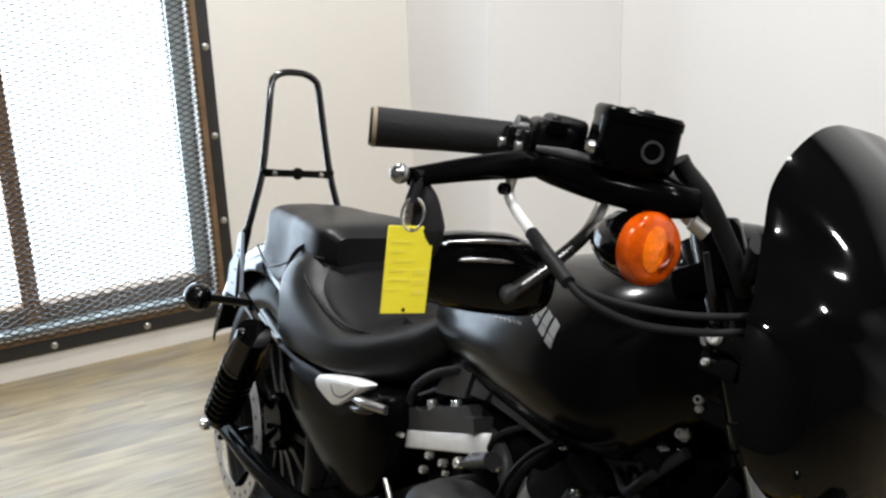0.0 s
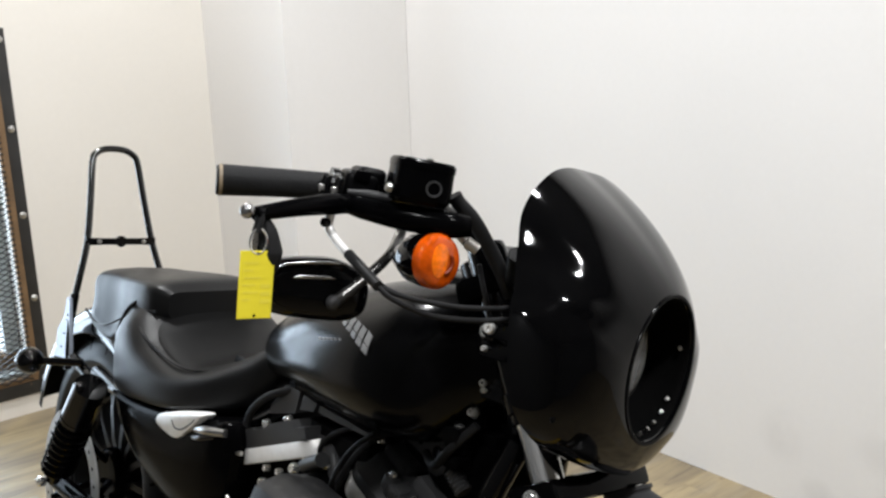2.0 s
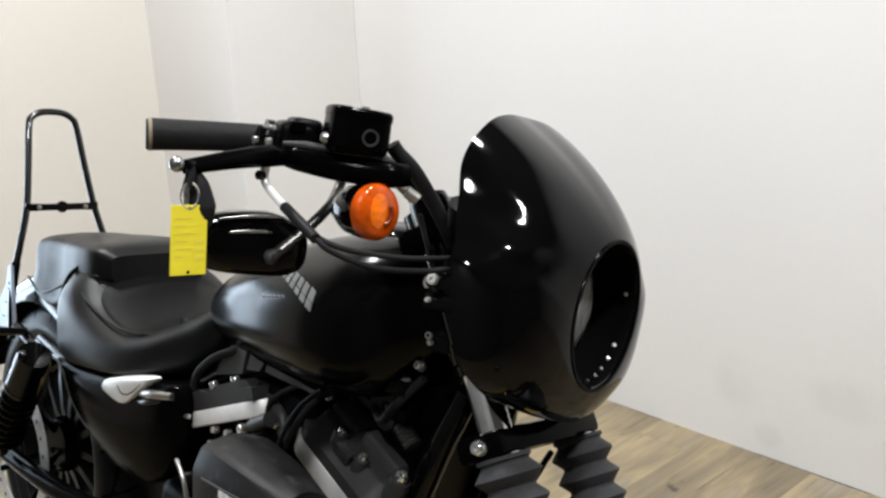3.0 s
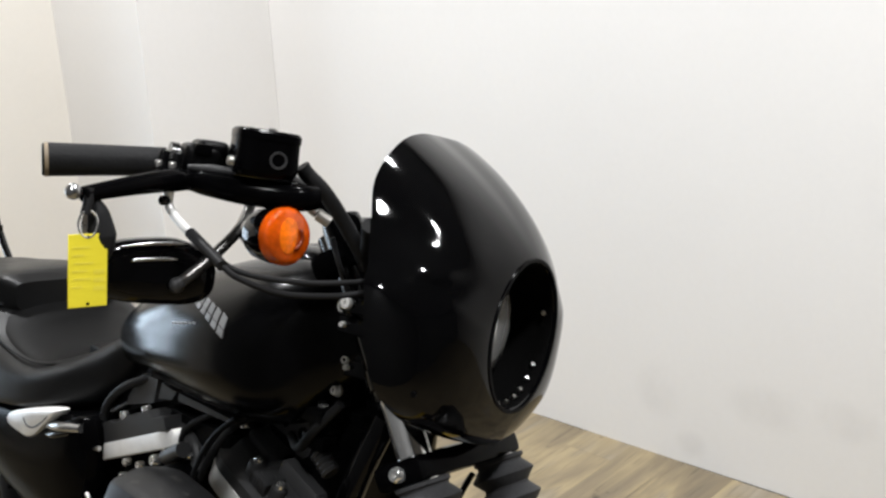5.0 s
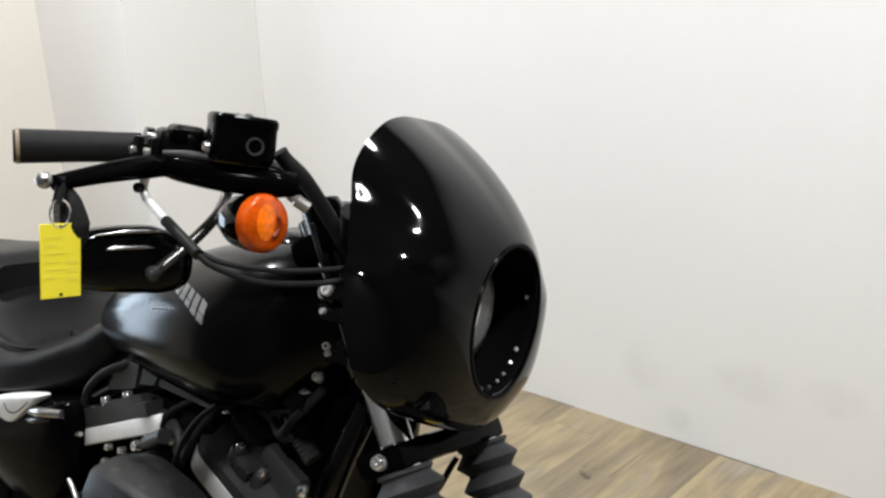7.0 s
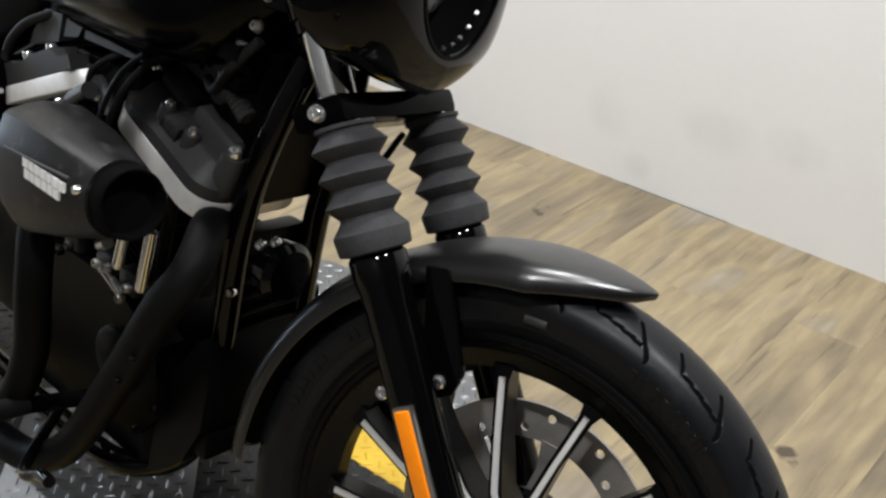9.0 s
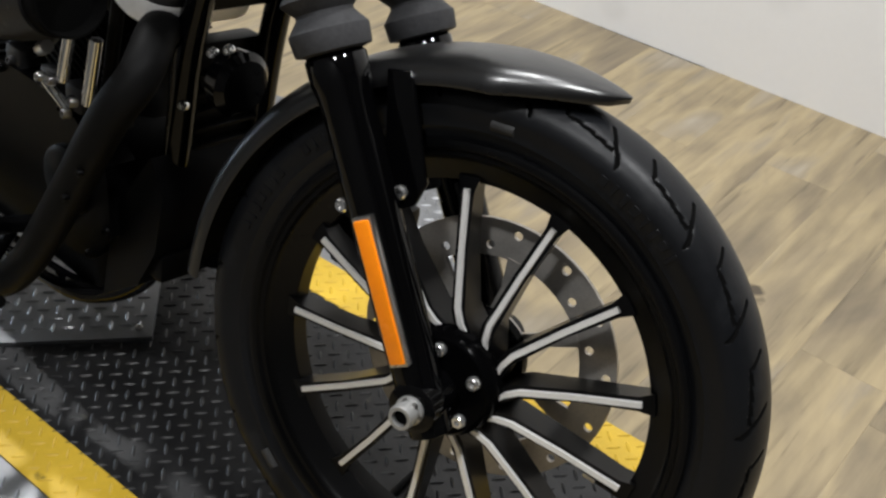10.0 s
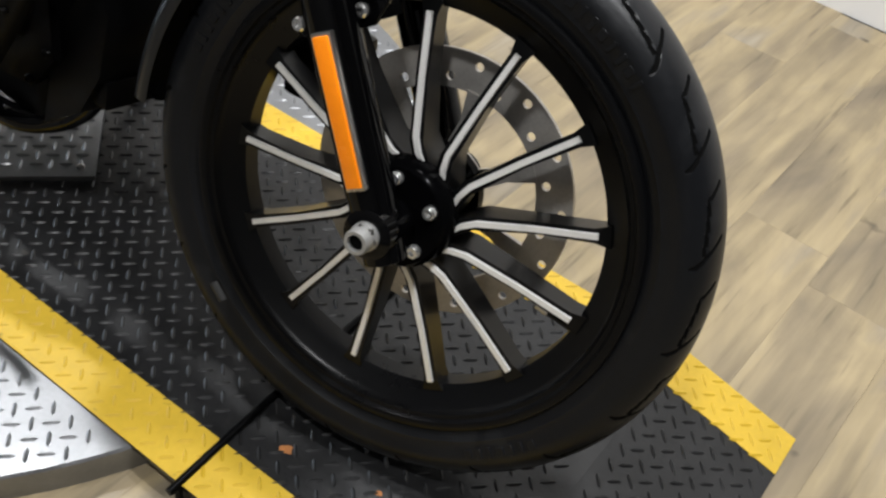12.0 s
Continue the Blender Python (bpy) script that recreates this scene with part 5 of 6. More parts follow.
# grey lettering along an arc, kept as plain blocks
for k in range(13):
    t = k / 12
    if k in (5,):
        continue
    x = -0.712 + 0.202 * t
    hgt = 0.012 + 0.012 * abs(2 * t - 1) ** 1.5
    z = 0.566 - 0.011 * (2 * t - 1) ** 2 - hgt / 2
    y0, dy = tank_side(x, z), (tank_side(x, z + 0.008) - tank_side(x, z - 0.008)) / 0.016
    bm = bmesh.new()
    for a, b, c0, c1 in ((-0.0066, 0.0058, -1, -0.28), (-0.0066, 0.0058, -0.12, 1)):
        vs = []
        for off in (0.0012, -0.003):
            for u, v in ((a, c0 * hgt / 2), (b, c0 * hgt / 2), (b, c1 * hgt / 2), (a, c1 * hgt / 2)):
                xx, zz = x + u, z + v - u * 0.35 * (2 * t - 1)
                vs.append(bm.verts.new((xx, tank_side(xx, zz) - off, zz)))
        bm.faces.new(vs[:4])
        bm.faces.new(vs[:3:-1])
        for j in range(4):
            bm.faces.new((vs[j], vs[4 + j], vs[4 + (j + 1) % 4], vs[(j + 1) % 4]))
    part("lettering_bar", bm, GREY_LOGO, tank, "grey bar of tank lettering" if k == 0 else "", smooth=0)
DIM_LOGO = mat("dim_tank_lettering", (0.30, 0.30, 0.31), 0.4, var=0.1)
for k in range(6):
    x = -0.624 + k * 0.0105
    z0 = 0.5205 + 0.012 * k / 5
    y0 = tank_side(x, z0)
    part("small_lettering_bar", box(x - 0.0032, x + 0.0032, y0 - 0.0008, y0 + 0.002, z0 - 0.0012, z0 + 0.0012), DIM_LOGO, tank, "", smooth=0)

# ---------- seats ----------


def cushion(rows, n=48, power=0.55):
    """A padded form through stations of (x, low, high, half-width, crown)."""
    X = [r[0] for r in rows]
    secs = []
    for x in np.linspace(X[0], X[-1], 44):
        lo, hi, w, crown = (spline(X, [r[j] for r in rows], float(x)) for j in (1, 2, 3, 4))
        ring = []
        for k in range(n):
            a = 2 * math.pi * k / n
            c, s = math.cos(a), math.sin(a)
            y = w * math.copysign(abs(c) ** power, c)
            z = (lo + hi) / 2 + (hi - lo) / 2 * math.copysign(abs(s) ** power, s)
            z += crown * (1 - min(1, abs(y / w)) ** 2) if s > 0 else 0
            ring.append((float(x), y, z))
        secs.append(ring)
    return loft(secs)


def saddle(rows, n=64, low=0.28, high=0.62):
    """A padded form through stations of (x, low, high, half-width, crown, lower half-width): boxy skirt, rounded top."""
    X = [r[0] for r in rows]
    secs = []
    for x in np.linspace(X[0], X[-1], 56):
        lo, hi, w, crown, wl = (spline(X, [r[j] for r in rows], float(x)) for j in (1, 2, 3, 4, 5))
        ring = []
        for k in range(n):
            a = 2 * math.pi * k / n
            c, s = math.cos(a), math.sin(a)
            p = low if s < 0 else high
            half = w + (wl - w) * (max(0.0, -s) ** 0.7)
            y = half * math.copysign(abs(c) ** p, c)
            waist = lo + (hi - lo) * 0.52
            z = waist + ((hi - waist) if s > 0 else (waist - lo)) * math.copysign(abs(s) ** p, s)
            z += crown * (1 - min(1, abs(y / w)) ** 2) if s > 0 else 0
            ring.append((float(x), y, z))
        secs.append(ring)
    return loft(secs)


seat = body("rider_seat", saddle([(-1.330, 0.290, 0.335, 0.105, 0.0, 0.095), (-1.305, 0.256, 0.400, 0.138, 0.02, 0.132), (-1.24, 0.256, 0.422, 0.156, 0.028, 0.156), (-1.15, 0.272, 0.388, 0.163, 0.010, 0.165),
                                  (-1.04, 0.292, 0.368, 0.158, 0.006, 0.162), (-0.95, 0.312, 0.388, 0.138, 0.014, 0.140), (-0.89, 0.329, 0.418, 0.112, 0.02, 0.110), (-0.85, 0.362, 0.442, 0.094, 0.02, 0.088), (-0.815, 0.412, 0.458, 0.072, 0.014, 0.06)]), VINYL, "black vinyl rider seat with a deep dish")
part("seat_insert", cushion([(-1.268, 0.395, 0.412, 0.07, 0.02), (-1.24, 0.37, 0.4260, 0.112, 0.027), (-1.15, 0.35, 0.393, 0.128, 0.0120), (-1.04, 0.335, 0.3725, 0.124, 0.0075), (-0.96, 0.34, 0.3855, 0.102, 0.013), (-0.915, 0.37, 0.402, 0.05, 0.012)], power=0.6), VINYL_RIDER, seat, "ribbed dished seat insert")
part("seat_piping", tube([(-1.320, -0.128, 0.352), (-1.290, -0.122, 0.412), (-1.25, -0.088, 0.446), (-1.235, 0.0, 0.456), (-1.25, 0.088, 0.446), (-1.290, 0.122, 0.412)], 0.0045, 10), VINYL, seat, "raised seam piping")
part("seat_seam", tube([(-1.262, -0.118, 0.411), (-1.22, -0.134, 0.402), (-1.15, -0.139, 0.383), (-1.05, -0.134, 0.368), (-0.97, -0.112, 0.378), (-0.918, -0.062, 0.404), (-0.905, 0.0, 0.412)], 0.0022, 8), VINYL, seat, "stitched seam round the dish")
pil = body("pillion_seat", saddle([(-1.600, 0.365, 0.420, 0.050, 0.0, 0.060), (-1.585, 0.345, 0.446, 0.072, 0.005, 0.088), (-1.50, 0.335, 0.466, 0.088, 0.008, 0.108), (-1.41, 0.340, 0.478, 0.096, 0.008, 0.119), (-1.34, 0.376, 0.488, 0.108, 0.008, 0.121), (-1.27, 0.408, 0.497, 0.116, 0.006, 0.118),
                                   (-1.215, 0.424, 0.500, 0.112, 0.005, 0.110), (-1.185, 0.438, 0.490, 0.092, 0.0, 0.088)], low=0.34, high=0.30), VINYL, "black vinyl pillion pad")
pil.matrix_basis = pose(0, 0, -0.026)
part("pillion_seam", tube([(-1.575, -0.092, 0.372), (-1.46, -0.113, 0.368), (-1.36, -0.124, 0.395), (-1.27, -0.122, 0.435), (-1.20, -0.108, 0.452)], 0.0026, 8), VINYL, pil, "stitched seam")

# ---------- right side cover with its badge ----------
outline = [(-1.285, 0.258), (-1.15, 0.276), (-0.98, 0.305), (-0.87, 0.331), (-0.828, 0.338), (-0.81, 0.312), (-0.815, 0.252), (-0.84, 0.195), (-0.90, 0.152), (-0.965, 0.138), (-1.05, 0.142), (-1.17, 0.168), (-1.25, 0.212)]
bm = bmesh.new()
cx = sum(p[0] for p in outline) / len(outline)
cz = sum(p[1] for p in outline) / len(outline)
line = curve_points([(x, 0, z) for x, z in outline] + [(outline[0][0], 0, outline[0][1])], 5)[:-1]
secs = []
for y, k in ((-0.06, 0.90), (-0.118, 0.97), (-0.136, 0.985), (-0.148, 0.94), (-0.154, 0.82), (-0.158, 0.5), (-0.159, 0.1)):
    secs.append([(cx + (p.x - cx) * k, y, cz + (p.z - cz) * k) for p in line])
loft(secs, bm)
cover = body("side_cover", bm, SATIN, "satin black teardrop side cover")
bline = [(-1.0579, 0.2748), (-1.0406, 0.2899), (-0.9753, 0.3120), (-0.8990, 0.3320), (-0.8985, 0.3230), (-0.9461, 0.2851), (-0.9698, 0.2697), (-0.9949, 0.2644), (-1.0464, 0.2675)]
bline = curve_points([(x, 0, z) for x, z in bline] + [(bline[0][0], 0, bline[0][1])], 5)[:-1]
badge = part("badge", loft([[(-0.978 + (p.x + 0.978) * k, y, 0.292 + (p.z - 0.292) * k) for p in bline] for y, k in ((-0.140, 1.0), (-0.160, 1.0), (-0.1635, 0.95), (-0.165, 0.84))]), MACHINED, cover, "polished silver side badge")
part("badge_line", tube([(-0.9917, -0.1645, 0.2940), (-0.9792, -0.165, 0.2857), (-0.9584, -0.165, 0.2881), (-0.9346, -0.165, 0.3015), (-0.912, -0.164, 0.319)], 0.0014, 8), ENGINE, badge, "engraved shield line")
part("badge_tail", tube([(-0.940, -0.152, 0.296), (-0.885, -0.158, 0.309), (-0.832, -0.152, 0.3205)], [0.0065, 0.0080, 0.0065], 16), BALL, cover, "bright rounded tail of the badge")
part("cover_lip", tube([(-0.948, -0.152, 0.2785), (-0.905, -0.156, 0.290), (-0.865, -0.152, 0.304)], [0.004, 0.006, 0.004], 12), BLACK_CHROME, cover, "rounded black lip")
# seat rail and frame backbone
body("seat_rail", tube([(-1.45, -0.11, 0.245), (-1.30, -0.125, 0.25), (-1.10, -0.12, 0.262), (-0.90, -0.10, 0.30), (-0.74, -0.06, 0.40)], 0.013, 12), BLACK_CHROME, "black frame rail")
body("seat_rail", tube([(-1.45, 0.11, 0.245), (-1.30, 0.125, 0.25), (-1.10, 0.12, 0.262), (-0.90, 0.10, 0.30), (-0.74, 0.06, 0.40)], 0.013, 12), BLACK_CHROME, "black frame rail")
body("backbone", tube([(-0.36, 0, 0.54), (-0.55, 0, 0.50), (-0.80, 0, 0.42), (-0.95, 0, 0.30)], 0.022, 14), BLACK_CHROME, "black frame backbone")
body("steering_head", tube([tuple(PIVOT + AXIS * 0.56), tuple(PIVOT + AXIS * 0.80)], 0.032, 20), BLACK_CHROME, "black steering head")

# ---------- rear: fender, sissy bar, shocks, wheel ----------
RA = (-1.515, 0, -0.008)
rw = wheel("rear_wheel", RA, Matrix.Identity(4), 0.323, 0.15, 0.205, 4.0, True)
rf = fender("rear_fender", RA, 0.372, 0.092, 168.0, 42.0, 0.0, Matrix.Identity(4), FENDER_REAR, "gloss black rear fender", deep=0.062)
part("fender_strut", tube([(0.115, -0.110, 0.222), (0.063, -0.114, 0.232), (-0.059, -0.114, 0.249)], 0.0115, 12), BLACK_CHROME, rf, "black fender strut")
sissy_line = [(-1.585, -0.120, 0.215), (-1.590, -0.119, 0.29), (-1.606, -0.108, 0.35), (-1.621, -0.0927, 0.405), (-1.640, -0.0735, 0.477), (-1.668, -0.061, 0.565), (-1.694, -0.0515, 0.645), (-1.701, -0.043, 0.665), (-1.704, -0.020, 0.676)]
sissy = body("sissy_bar", tube(sissy_line + [(x, -y, z) for x, y, z in sissy_line[::-1]], 0.0072, 16, 6), SISSY, "black bent-tube sissy bar")
plate_line = [(-0.078, 0.472), (-0.04, 0.4735), (-0.0125, 0.4735)] + [(0.0125 * math.sin(radians(a)), 0.4805 - 0.0125 * math.cos(radians(a))) for a in (-55, -28, 0, 28, 55)] + [(0.0125, 0.4735), (0.04, 0.4735), (0.078, 0.472)]
plate_line += [(-y, 0.961 - z) for y, z in plate_line]
bm = loft([[(x - 1.636, y, z) for y, z in plate_line] for x in (-0.003, 0.003)])
part("cross_plate", bm, BLACK_CHROME, sissy, "black cross plate")
for y in (-0.050, 0.050):
    part("plate_bolt", bolt((-1.632, y, 0.4805), (1, 0, 0), 0.0050, 0.003), STEEL, sissy)
for s in (-1, 1):
    part("dock_sleeve", tube([(-1.598, s * 0.115, 0.325), (-1.611, s * 0.104, 0.37)], 0.0092, 14), BLACK_CHROME, sissy, "black sleeve at the foot of the bar")
# pale blue base colour carries the window's reflection in the plate
PLATE = mat("window_tinted_plate", (0.42, 0.47, 0.56), 0.40, metal=0.35, var=0.08, bump=0.0)
for s in (-1, 1):
    part("side_plate", loft([[(x, s * 0.119 + y, z) for x, z in ((-1.660, 0.225), (-1.575, 0.238), (-1.572, 0.262), (-1.583, 0.310), (-1.592, 0.366), (-1.606, 0.366), (-1.622, 0.318), (-1.652, 0.288))] for y in (-0.003, 0.003)]), PLATE, sissy, "chrome slotted side plate")
    for k in range(3):
        part("slot", box(-1.632 + k * 0.012, -1.620 + k * 0.012, s * 0.119 - 0.0034, s * 0.119 + 0.0034, 0.252 + k * 0.032, 0.2555 + k * 0.032, 0.001), HOLE, sissy)
for s in (-1, 1):
    y = s * 0.178
    top_p, low_p = Vector((-1.306, y, 0.262)), Vector((-1.476, y, 0.018))
    d = (low_p - top_p).normalized()
    sh = body("shock_absorber", tube([tuple(top_p), tuple(top_p + d * 0.09)], [0.031, 0.034], 20), GLOSS, "black coil-over rear shock")
    part("damper", tube([tuple(top_p + d * 0.05), tuple(low_p)], 0.014, 16), BLACK_CHROME, sh)
    pts, turns, length = [], 9, 0.17
    side_a = d.orthogonal().normalized()
    side_b = d.cross(side_a)
    for k in range(turns * 14 + 1):
        a = 2 * math.pi * k / 14
        pts.append(tuple(top_p + d * (0.085 + length * k / (turns * 14)) + 0.0285 * (math.cos(a) * side_a + math.sin(a) * side_b)))
    part("spring", tube(pts, 0.0062, 8, smooth=False), SATIN, sh, "black coil spring")
    part("shock_bolt", bolt(low_p + Vector((0, s * 0.02, 0)), (0, s, 0), 0.011, 0.012, False), CHROME, sh)
    part("shock_collar", tube([tuple(top_p + d * 0.088), tuple(top_p + d * 0.096)], 0.0350, 20), BLACK_CHROME, sh)
    part("shock_top_nut", bolt(top_p + Vector((0, s * 0.022, 0)), (0, s, 0), 0.010, 0.008, False), BLACK_CHROME, sh)
    sgn = body("rear_turn_signal", lathe([(-0.035, 0.0001), (-0.033, 0.014), (-0.024, 0.026), (-0.008, 0.0325), (0.012, 0.0325), (0.026, 0.026), (0.036, 0.012), (0.038, 0.0001)], "x", 28, m=Matrix.Translation((-1.573, s * 0.205, 0.2445)) @ Matrix.Scale(0.82, 4)), GLOSS, "black bullet rear turn signal")
    part("stalk", tube([(-1.562, s * 0.188, 0.2445), (-1.54, s * 0.155, 0.246), (-1.51, s * 0.118, 0.248)], 0.0085, 12), GLOSS, sgn, "black signal stalk")
# rear brake rotor beside the wheel, then the swingarm
rotor = part("brake_rotor", lathe([(-0.1250, 0.120), (-0.1295, 0.120), (-0.1295, 0.152), (-0.1250, 0.152)], "y", 64, close=True), BRIGHT_ROTOR, rw, "bright drilled rear brake rotor")
for k in range(24):
    a = 2 * math.pi * k / 24
    part("rotor_hole", lathe([(-0.1299, 0.0001), (-0.1299, 0.0045)], "y", 12, m=Matrix.Translation((0.136 * math.cos(a), 0, 0.136 * math.sin(a)))), HOLE, rotor)
for k in range(5):
    a = 2 * math.pi * k / 5
    part("rotor_arm", tube([(0.04 * math.cos(a), -0.060, 0.04 * math.sin(a)), (0.123 * math.cos(a), -0.127, 0.123 * math.sin(a))], 0.007, 8), SATIN, rotor)
body("swingarm", tube([(-0.98, -0.115, 0.03), (-1.25, -0.148, 0.01), (-1.53, -0.150, -0.008)], [0.022, 0.019, 0.017], 14), SATIN, "black swingarm")
body("swingarm", tube([(-0.98, 0.115, 0.03), (-1.25, 0.125, 0.01), (-1.53, 0.125, -0.008)], [0.024, 0.022, 0.02], 14), WRINKLE, "black swingarm")
# ---------- engine ----------
CRANK = Vector((-0.617, 0, -0.014))


def cyl_frame(lean):
    """The pose of a cylinder: z up its bore, x ahead."""
    return Matrix.Translation(CRANK) @ Matrix.Rotation(radians(lean), 4, "Y")


def slab_stack(x0, x1, y0, y1, levels, r, n=8):
    """A slab with round corners, drawn in by a margin at each level."""
    rows = []
    for z, inset in levels:
        ring = []
        a0, b0, a1, b1 = x0 + inset, y0 + inset, x1 - inset, y1 - inset
        ra, rb = (max(v - inset, 0.004) for v in (r if isinstance(r, tuple) else (r, r)))
        for cx0, cy0, start, rr in ((a1 - rb, b1 - rb, 0, rb), (a0 + ra, b1 - ra, 90, ra), (a0 + ra, b0 + ra, 180, ra), (a1 - rb, b0 + rb, 270, rb)):
            for k in range(n + 1):
                a = radians(start + 90 * k / n)
                ring.append((cx0 + rr * math.cos(a), cy0 + rr * math.sin(a), z))
        rows.append(ring)
    return loft(rows)


for lean in (-22.5, 22.5):
    C = cyl_frame(lean)
    barrel = part("cylinder", lathe([(0.10, 0.056), (0.29, 0.056)], "z", 32), ENGINE, bike, "black finned cylinder", C)
    fin = finish(box(-0.082, 0.035, -0.092, 0.05, -0.0013, 0.0013, 0.001, seg=1), "fin", WRINKLE)
    for k in range(13):
        part("fin", fin, WRINKLE, barrel, "", pose(0, 0, 0.135 + k * 0.0105))
    head = part("cylinder_head", box(-0.085, 0.02, -0.09, 0.04, 0.275, 0.37, 0.008), WRINKLE, bike, "black cylinder head", C)
    # rocker box: machined lower band, dark sloping cover, a ribbed ridge with bolts along it
    up, xa, xb, ya, yb = (-0.004, -0.112, 0.094, -0.112, 0.055) if lean > 0 else (0.009, -0.092, 0.122, -0.127, -0.03)
    low, rr = (0.325 + up, 0.042) if lean > 0 else (0.3405, (0.008, 0.034))
    part("rocker_band", slab_stack(xa, xb, ya, yb, ((low, 0.002), (low + 0.002, 0.0), (0.353 + up, 0.0), (0.355 + up, 0.001)), rr), MACHINED, bike, "machined silver rocker band", C)
    if lean < 0:
        arch = [(-0.090, 0.365), (-0.089, 0.380), (-0.080, 0.3880), (-0.062, 0.3930), (-0.036, 0.3945), (-0.026, 0.3905), (0.0, 0.3905), (0.014, 0.3950), (0.072, 0.3960), (0.084, 0.3840), (0.112, 0.3825), (0.112, 0.365)]
        bm = loft([[(x, y, z) for x, z in arch] for y in (ya + 0.001, yb)])
        bmesh.ops.bevel(bm, geom=[e for e in bm.edges if len(e.link_faces) == 2 and e.calc_face_angle(0) > 0.9], offset=0.0025, segments=2, affect="EDGES")
        cov = part("rocker_cover", bm, ENGINE, bike, "black arched rocker cover", C)
        for x in (-0.012, 0.0517):
            part("cover_bolt", bolt((x, ya + 0.014, 0.3935), (0, -0.1, 1), 0.0075, 0.010), CHROME, cov, "chrome socket bolt")
        for dx in (-0.022, 0.02):
            part("pushrod_tube", tube([(dx * 2.2, -0.078, 0.13), (dx, -0.09, 0.32)], 0.0085, 12), WRINKLE, barrel, "black pushrod tube")
        continue
    cov = part("rocker_cover", slab_stack(xa, xb, ya, yb, ((0.354 + up, 0.0015), (0.372 + up, 0.002), (0.380 + up, 0.010), (0.392 + up, 0.024), (0.394 + up, 0.028)), 0.042), ENGINE, bike, "black rocker cover", C)
    part("rocker_top", slab_stack(-0.02, 0.064, -0.073, 0.04, ((0.376, 0.0), (0.404, 0.003), (0.409, 0.008)), 0.012), ENGINE, cov, "raised rocker cap")
    part("rocker_top", slab_stack(-0.092, -0.03, -0.073, 0.04, ((0.376, 0.0), (0.398, 0.003), (0.402, 0.008)), 0.012), ENGINE, cov)
    part("cap_web", slab_stack(-0.034, -0.016, -0.05, 0.04, ((0.376, 0.0), (0.392, 0.001)), 0.003), WRINKLE, cov)
    part("corner_boss", lathe([(0.36, 0.017), (0.405, 0.015), (0.410, 0.013)], "z", 20, m=pose(0.076, -0.076, 0)), ENGINE, cov)
    part("cover_bolt", bolt((0.076, -0.076, 0.412), (0.1, -0.4, 1), 0.0090, 0.009), CHROME, cov, "large chrome corner bolt")
    mid, run = -0.008, 0.025
    part("bolt_ridge", box(mid - run + 0.01, mid + run - 0.01, ya + 0.008, ya + 0.042, 0.378 + up, 0.398 + up, 0.005), ENGINE, cov, "ridge between the bolts")
    for x in (mid - run, mid + 0.0, mid + run):
        part("bolt_boss", lathe([(0.376 + up, 0.0115), (0.397 + up, 0.0105), (0.399 + up, 0.009)], "z", 20, m=pose(x, ya + 0.022, 0)), ENGINE, cov)
        if x != mid:
            part("cover_bolt", bolt((x, ya + 0.022, 0.398 + up), (0, -0.1, 1), 0.0062, 0.008), CHROME, cov, "chrome socket bolt")
    for k in range(7):
        part("cap_rib", box(mid + run * (k - 3.3) / 5, mid + run * (k - 2.8) / 5, ya + 0.0065, ya + 0.03, 0.380 + up, 0.3985 + up, 0.0018, seg=1), ENGINE, cov)
    for dx in (-0.022, 0.02):
        part("pushrod_tube", tube([(dx * 2.2, -0.078, 0.13), (dx, -0.09, 0.32)], 0.0085, 12), WRINKLE, barrel, "black pushrod tube")
body("crankcase", loft([[(CRANK.x + r * math.cos(a) * (1.18 if math.cos(a) < 0 else 1.0), y, CRANK.z + 0.012 + r * math.sin(a)) for a in (2 * math.pi * k / 40 for k in range(40))] for y, r in ((-0.075, 0.11), (-0.068, 0.132), (0.09, 0.132), (0.10, 0.11))]), WRINKLE, "dark grey crankcase")
gear = body("cam_cover", loft([[(x, y, z) for x, z in ((-0.80, 0.075), (-0.70, 0.11), (-0.56, 0.11), (-0.47, 0.06), (-0.455, -0.03), (-0.50, -0.085), (-0.62, -0.10), (-0.74, -0.07), (-0.81, 0.0))] for y in (-0.07, -0.112)]), WRINKLE, "dark grey gear cover")
for x, z in ((-0.79, 0.068), (-0.70, 0.10), (-0.56, 0.10), (-0.478, 0.055), (-0.465, -0.025), (-0.50, -0.075), (-0.62, -0.09), (-0.74, -0.062)):
    part("case_bolt", bolt((x, -0.113, z), (0, -1, 0), 0.006, 0.005), WRINKLE, gear)
part("timer_cover", lathe([(-0.11, 0.046), (-0.121, 0.045), (-0.125, 0.038), (-0.126, 0.0001)], "y", 32, m=Matrix.Translation((-0.545, 0, 0.01))), WRINKLE, gear, "round points cover")
for x in (-0.68, -0.60, -0.545, -0.49):
    part("tappet_block", box(x - 0.018, x + 0.018, -0.108, -0.07, 0.10, 0.135, 0.006), ENGINE, gear)
    part("tappet_screw", bolt((x, -0.109, 0.116), (0, -1, 0.2), 0.0065, 0.006), ENGINE, gear)
body("gearbox", box(-0.98, -0.74, -0.095, 0.12, -0.09, 0.13, 0.03, seg=3), WRINKLE, "dark gearbox casing")
body("sump", box(-0.84, -0.49, -0.10, 0.10, -0.150, -0.06, 0.02, seg=3), WRINKLE, "black lower crankcase")
body("front_guard", loft([[(x, y, z) for x, z in ((-0.49, -0.135), (-0.42, -0.085), (-0.385, -0.02), (-0.375, 0.06), (-0.40, 0.10), (-0.47, 0.0))] for y in (-0.10, 0.10)]), WRINKLE, "black front crankcase guard")
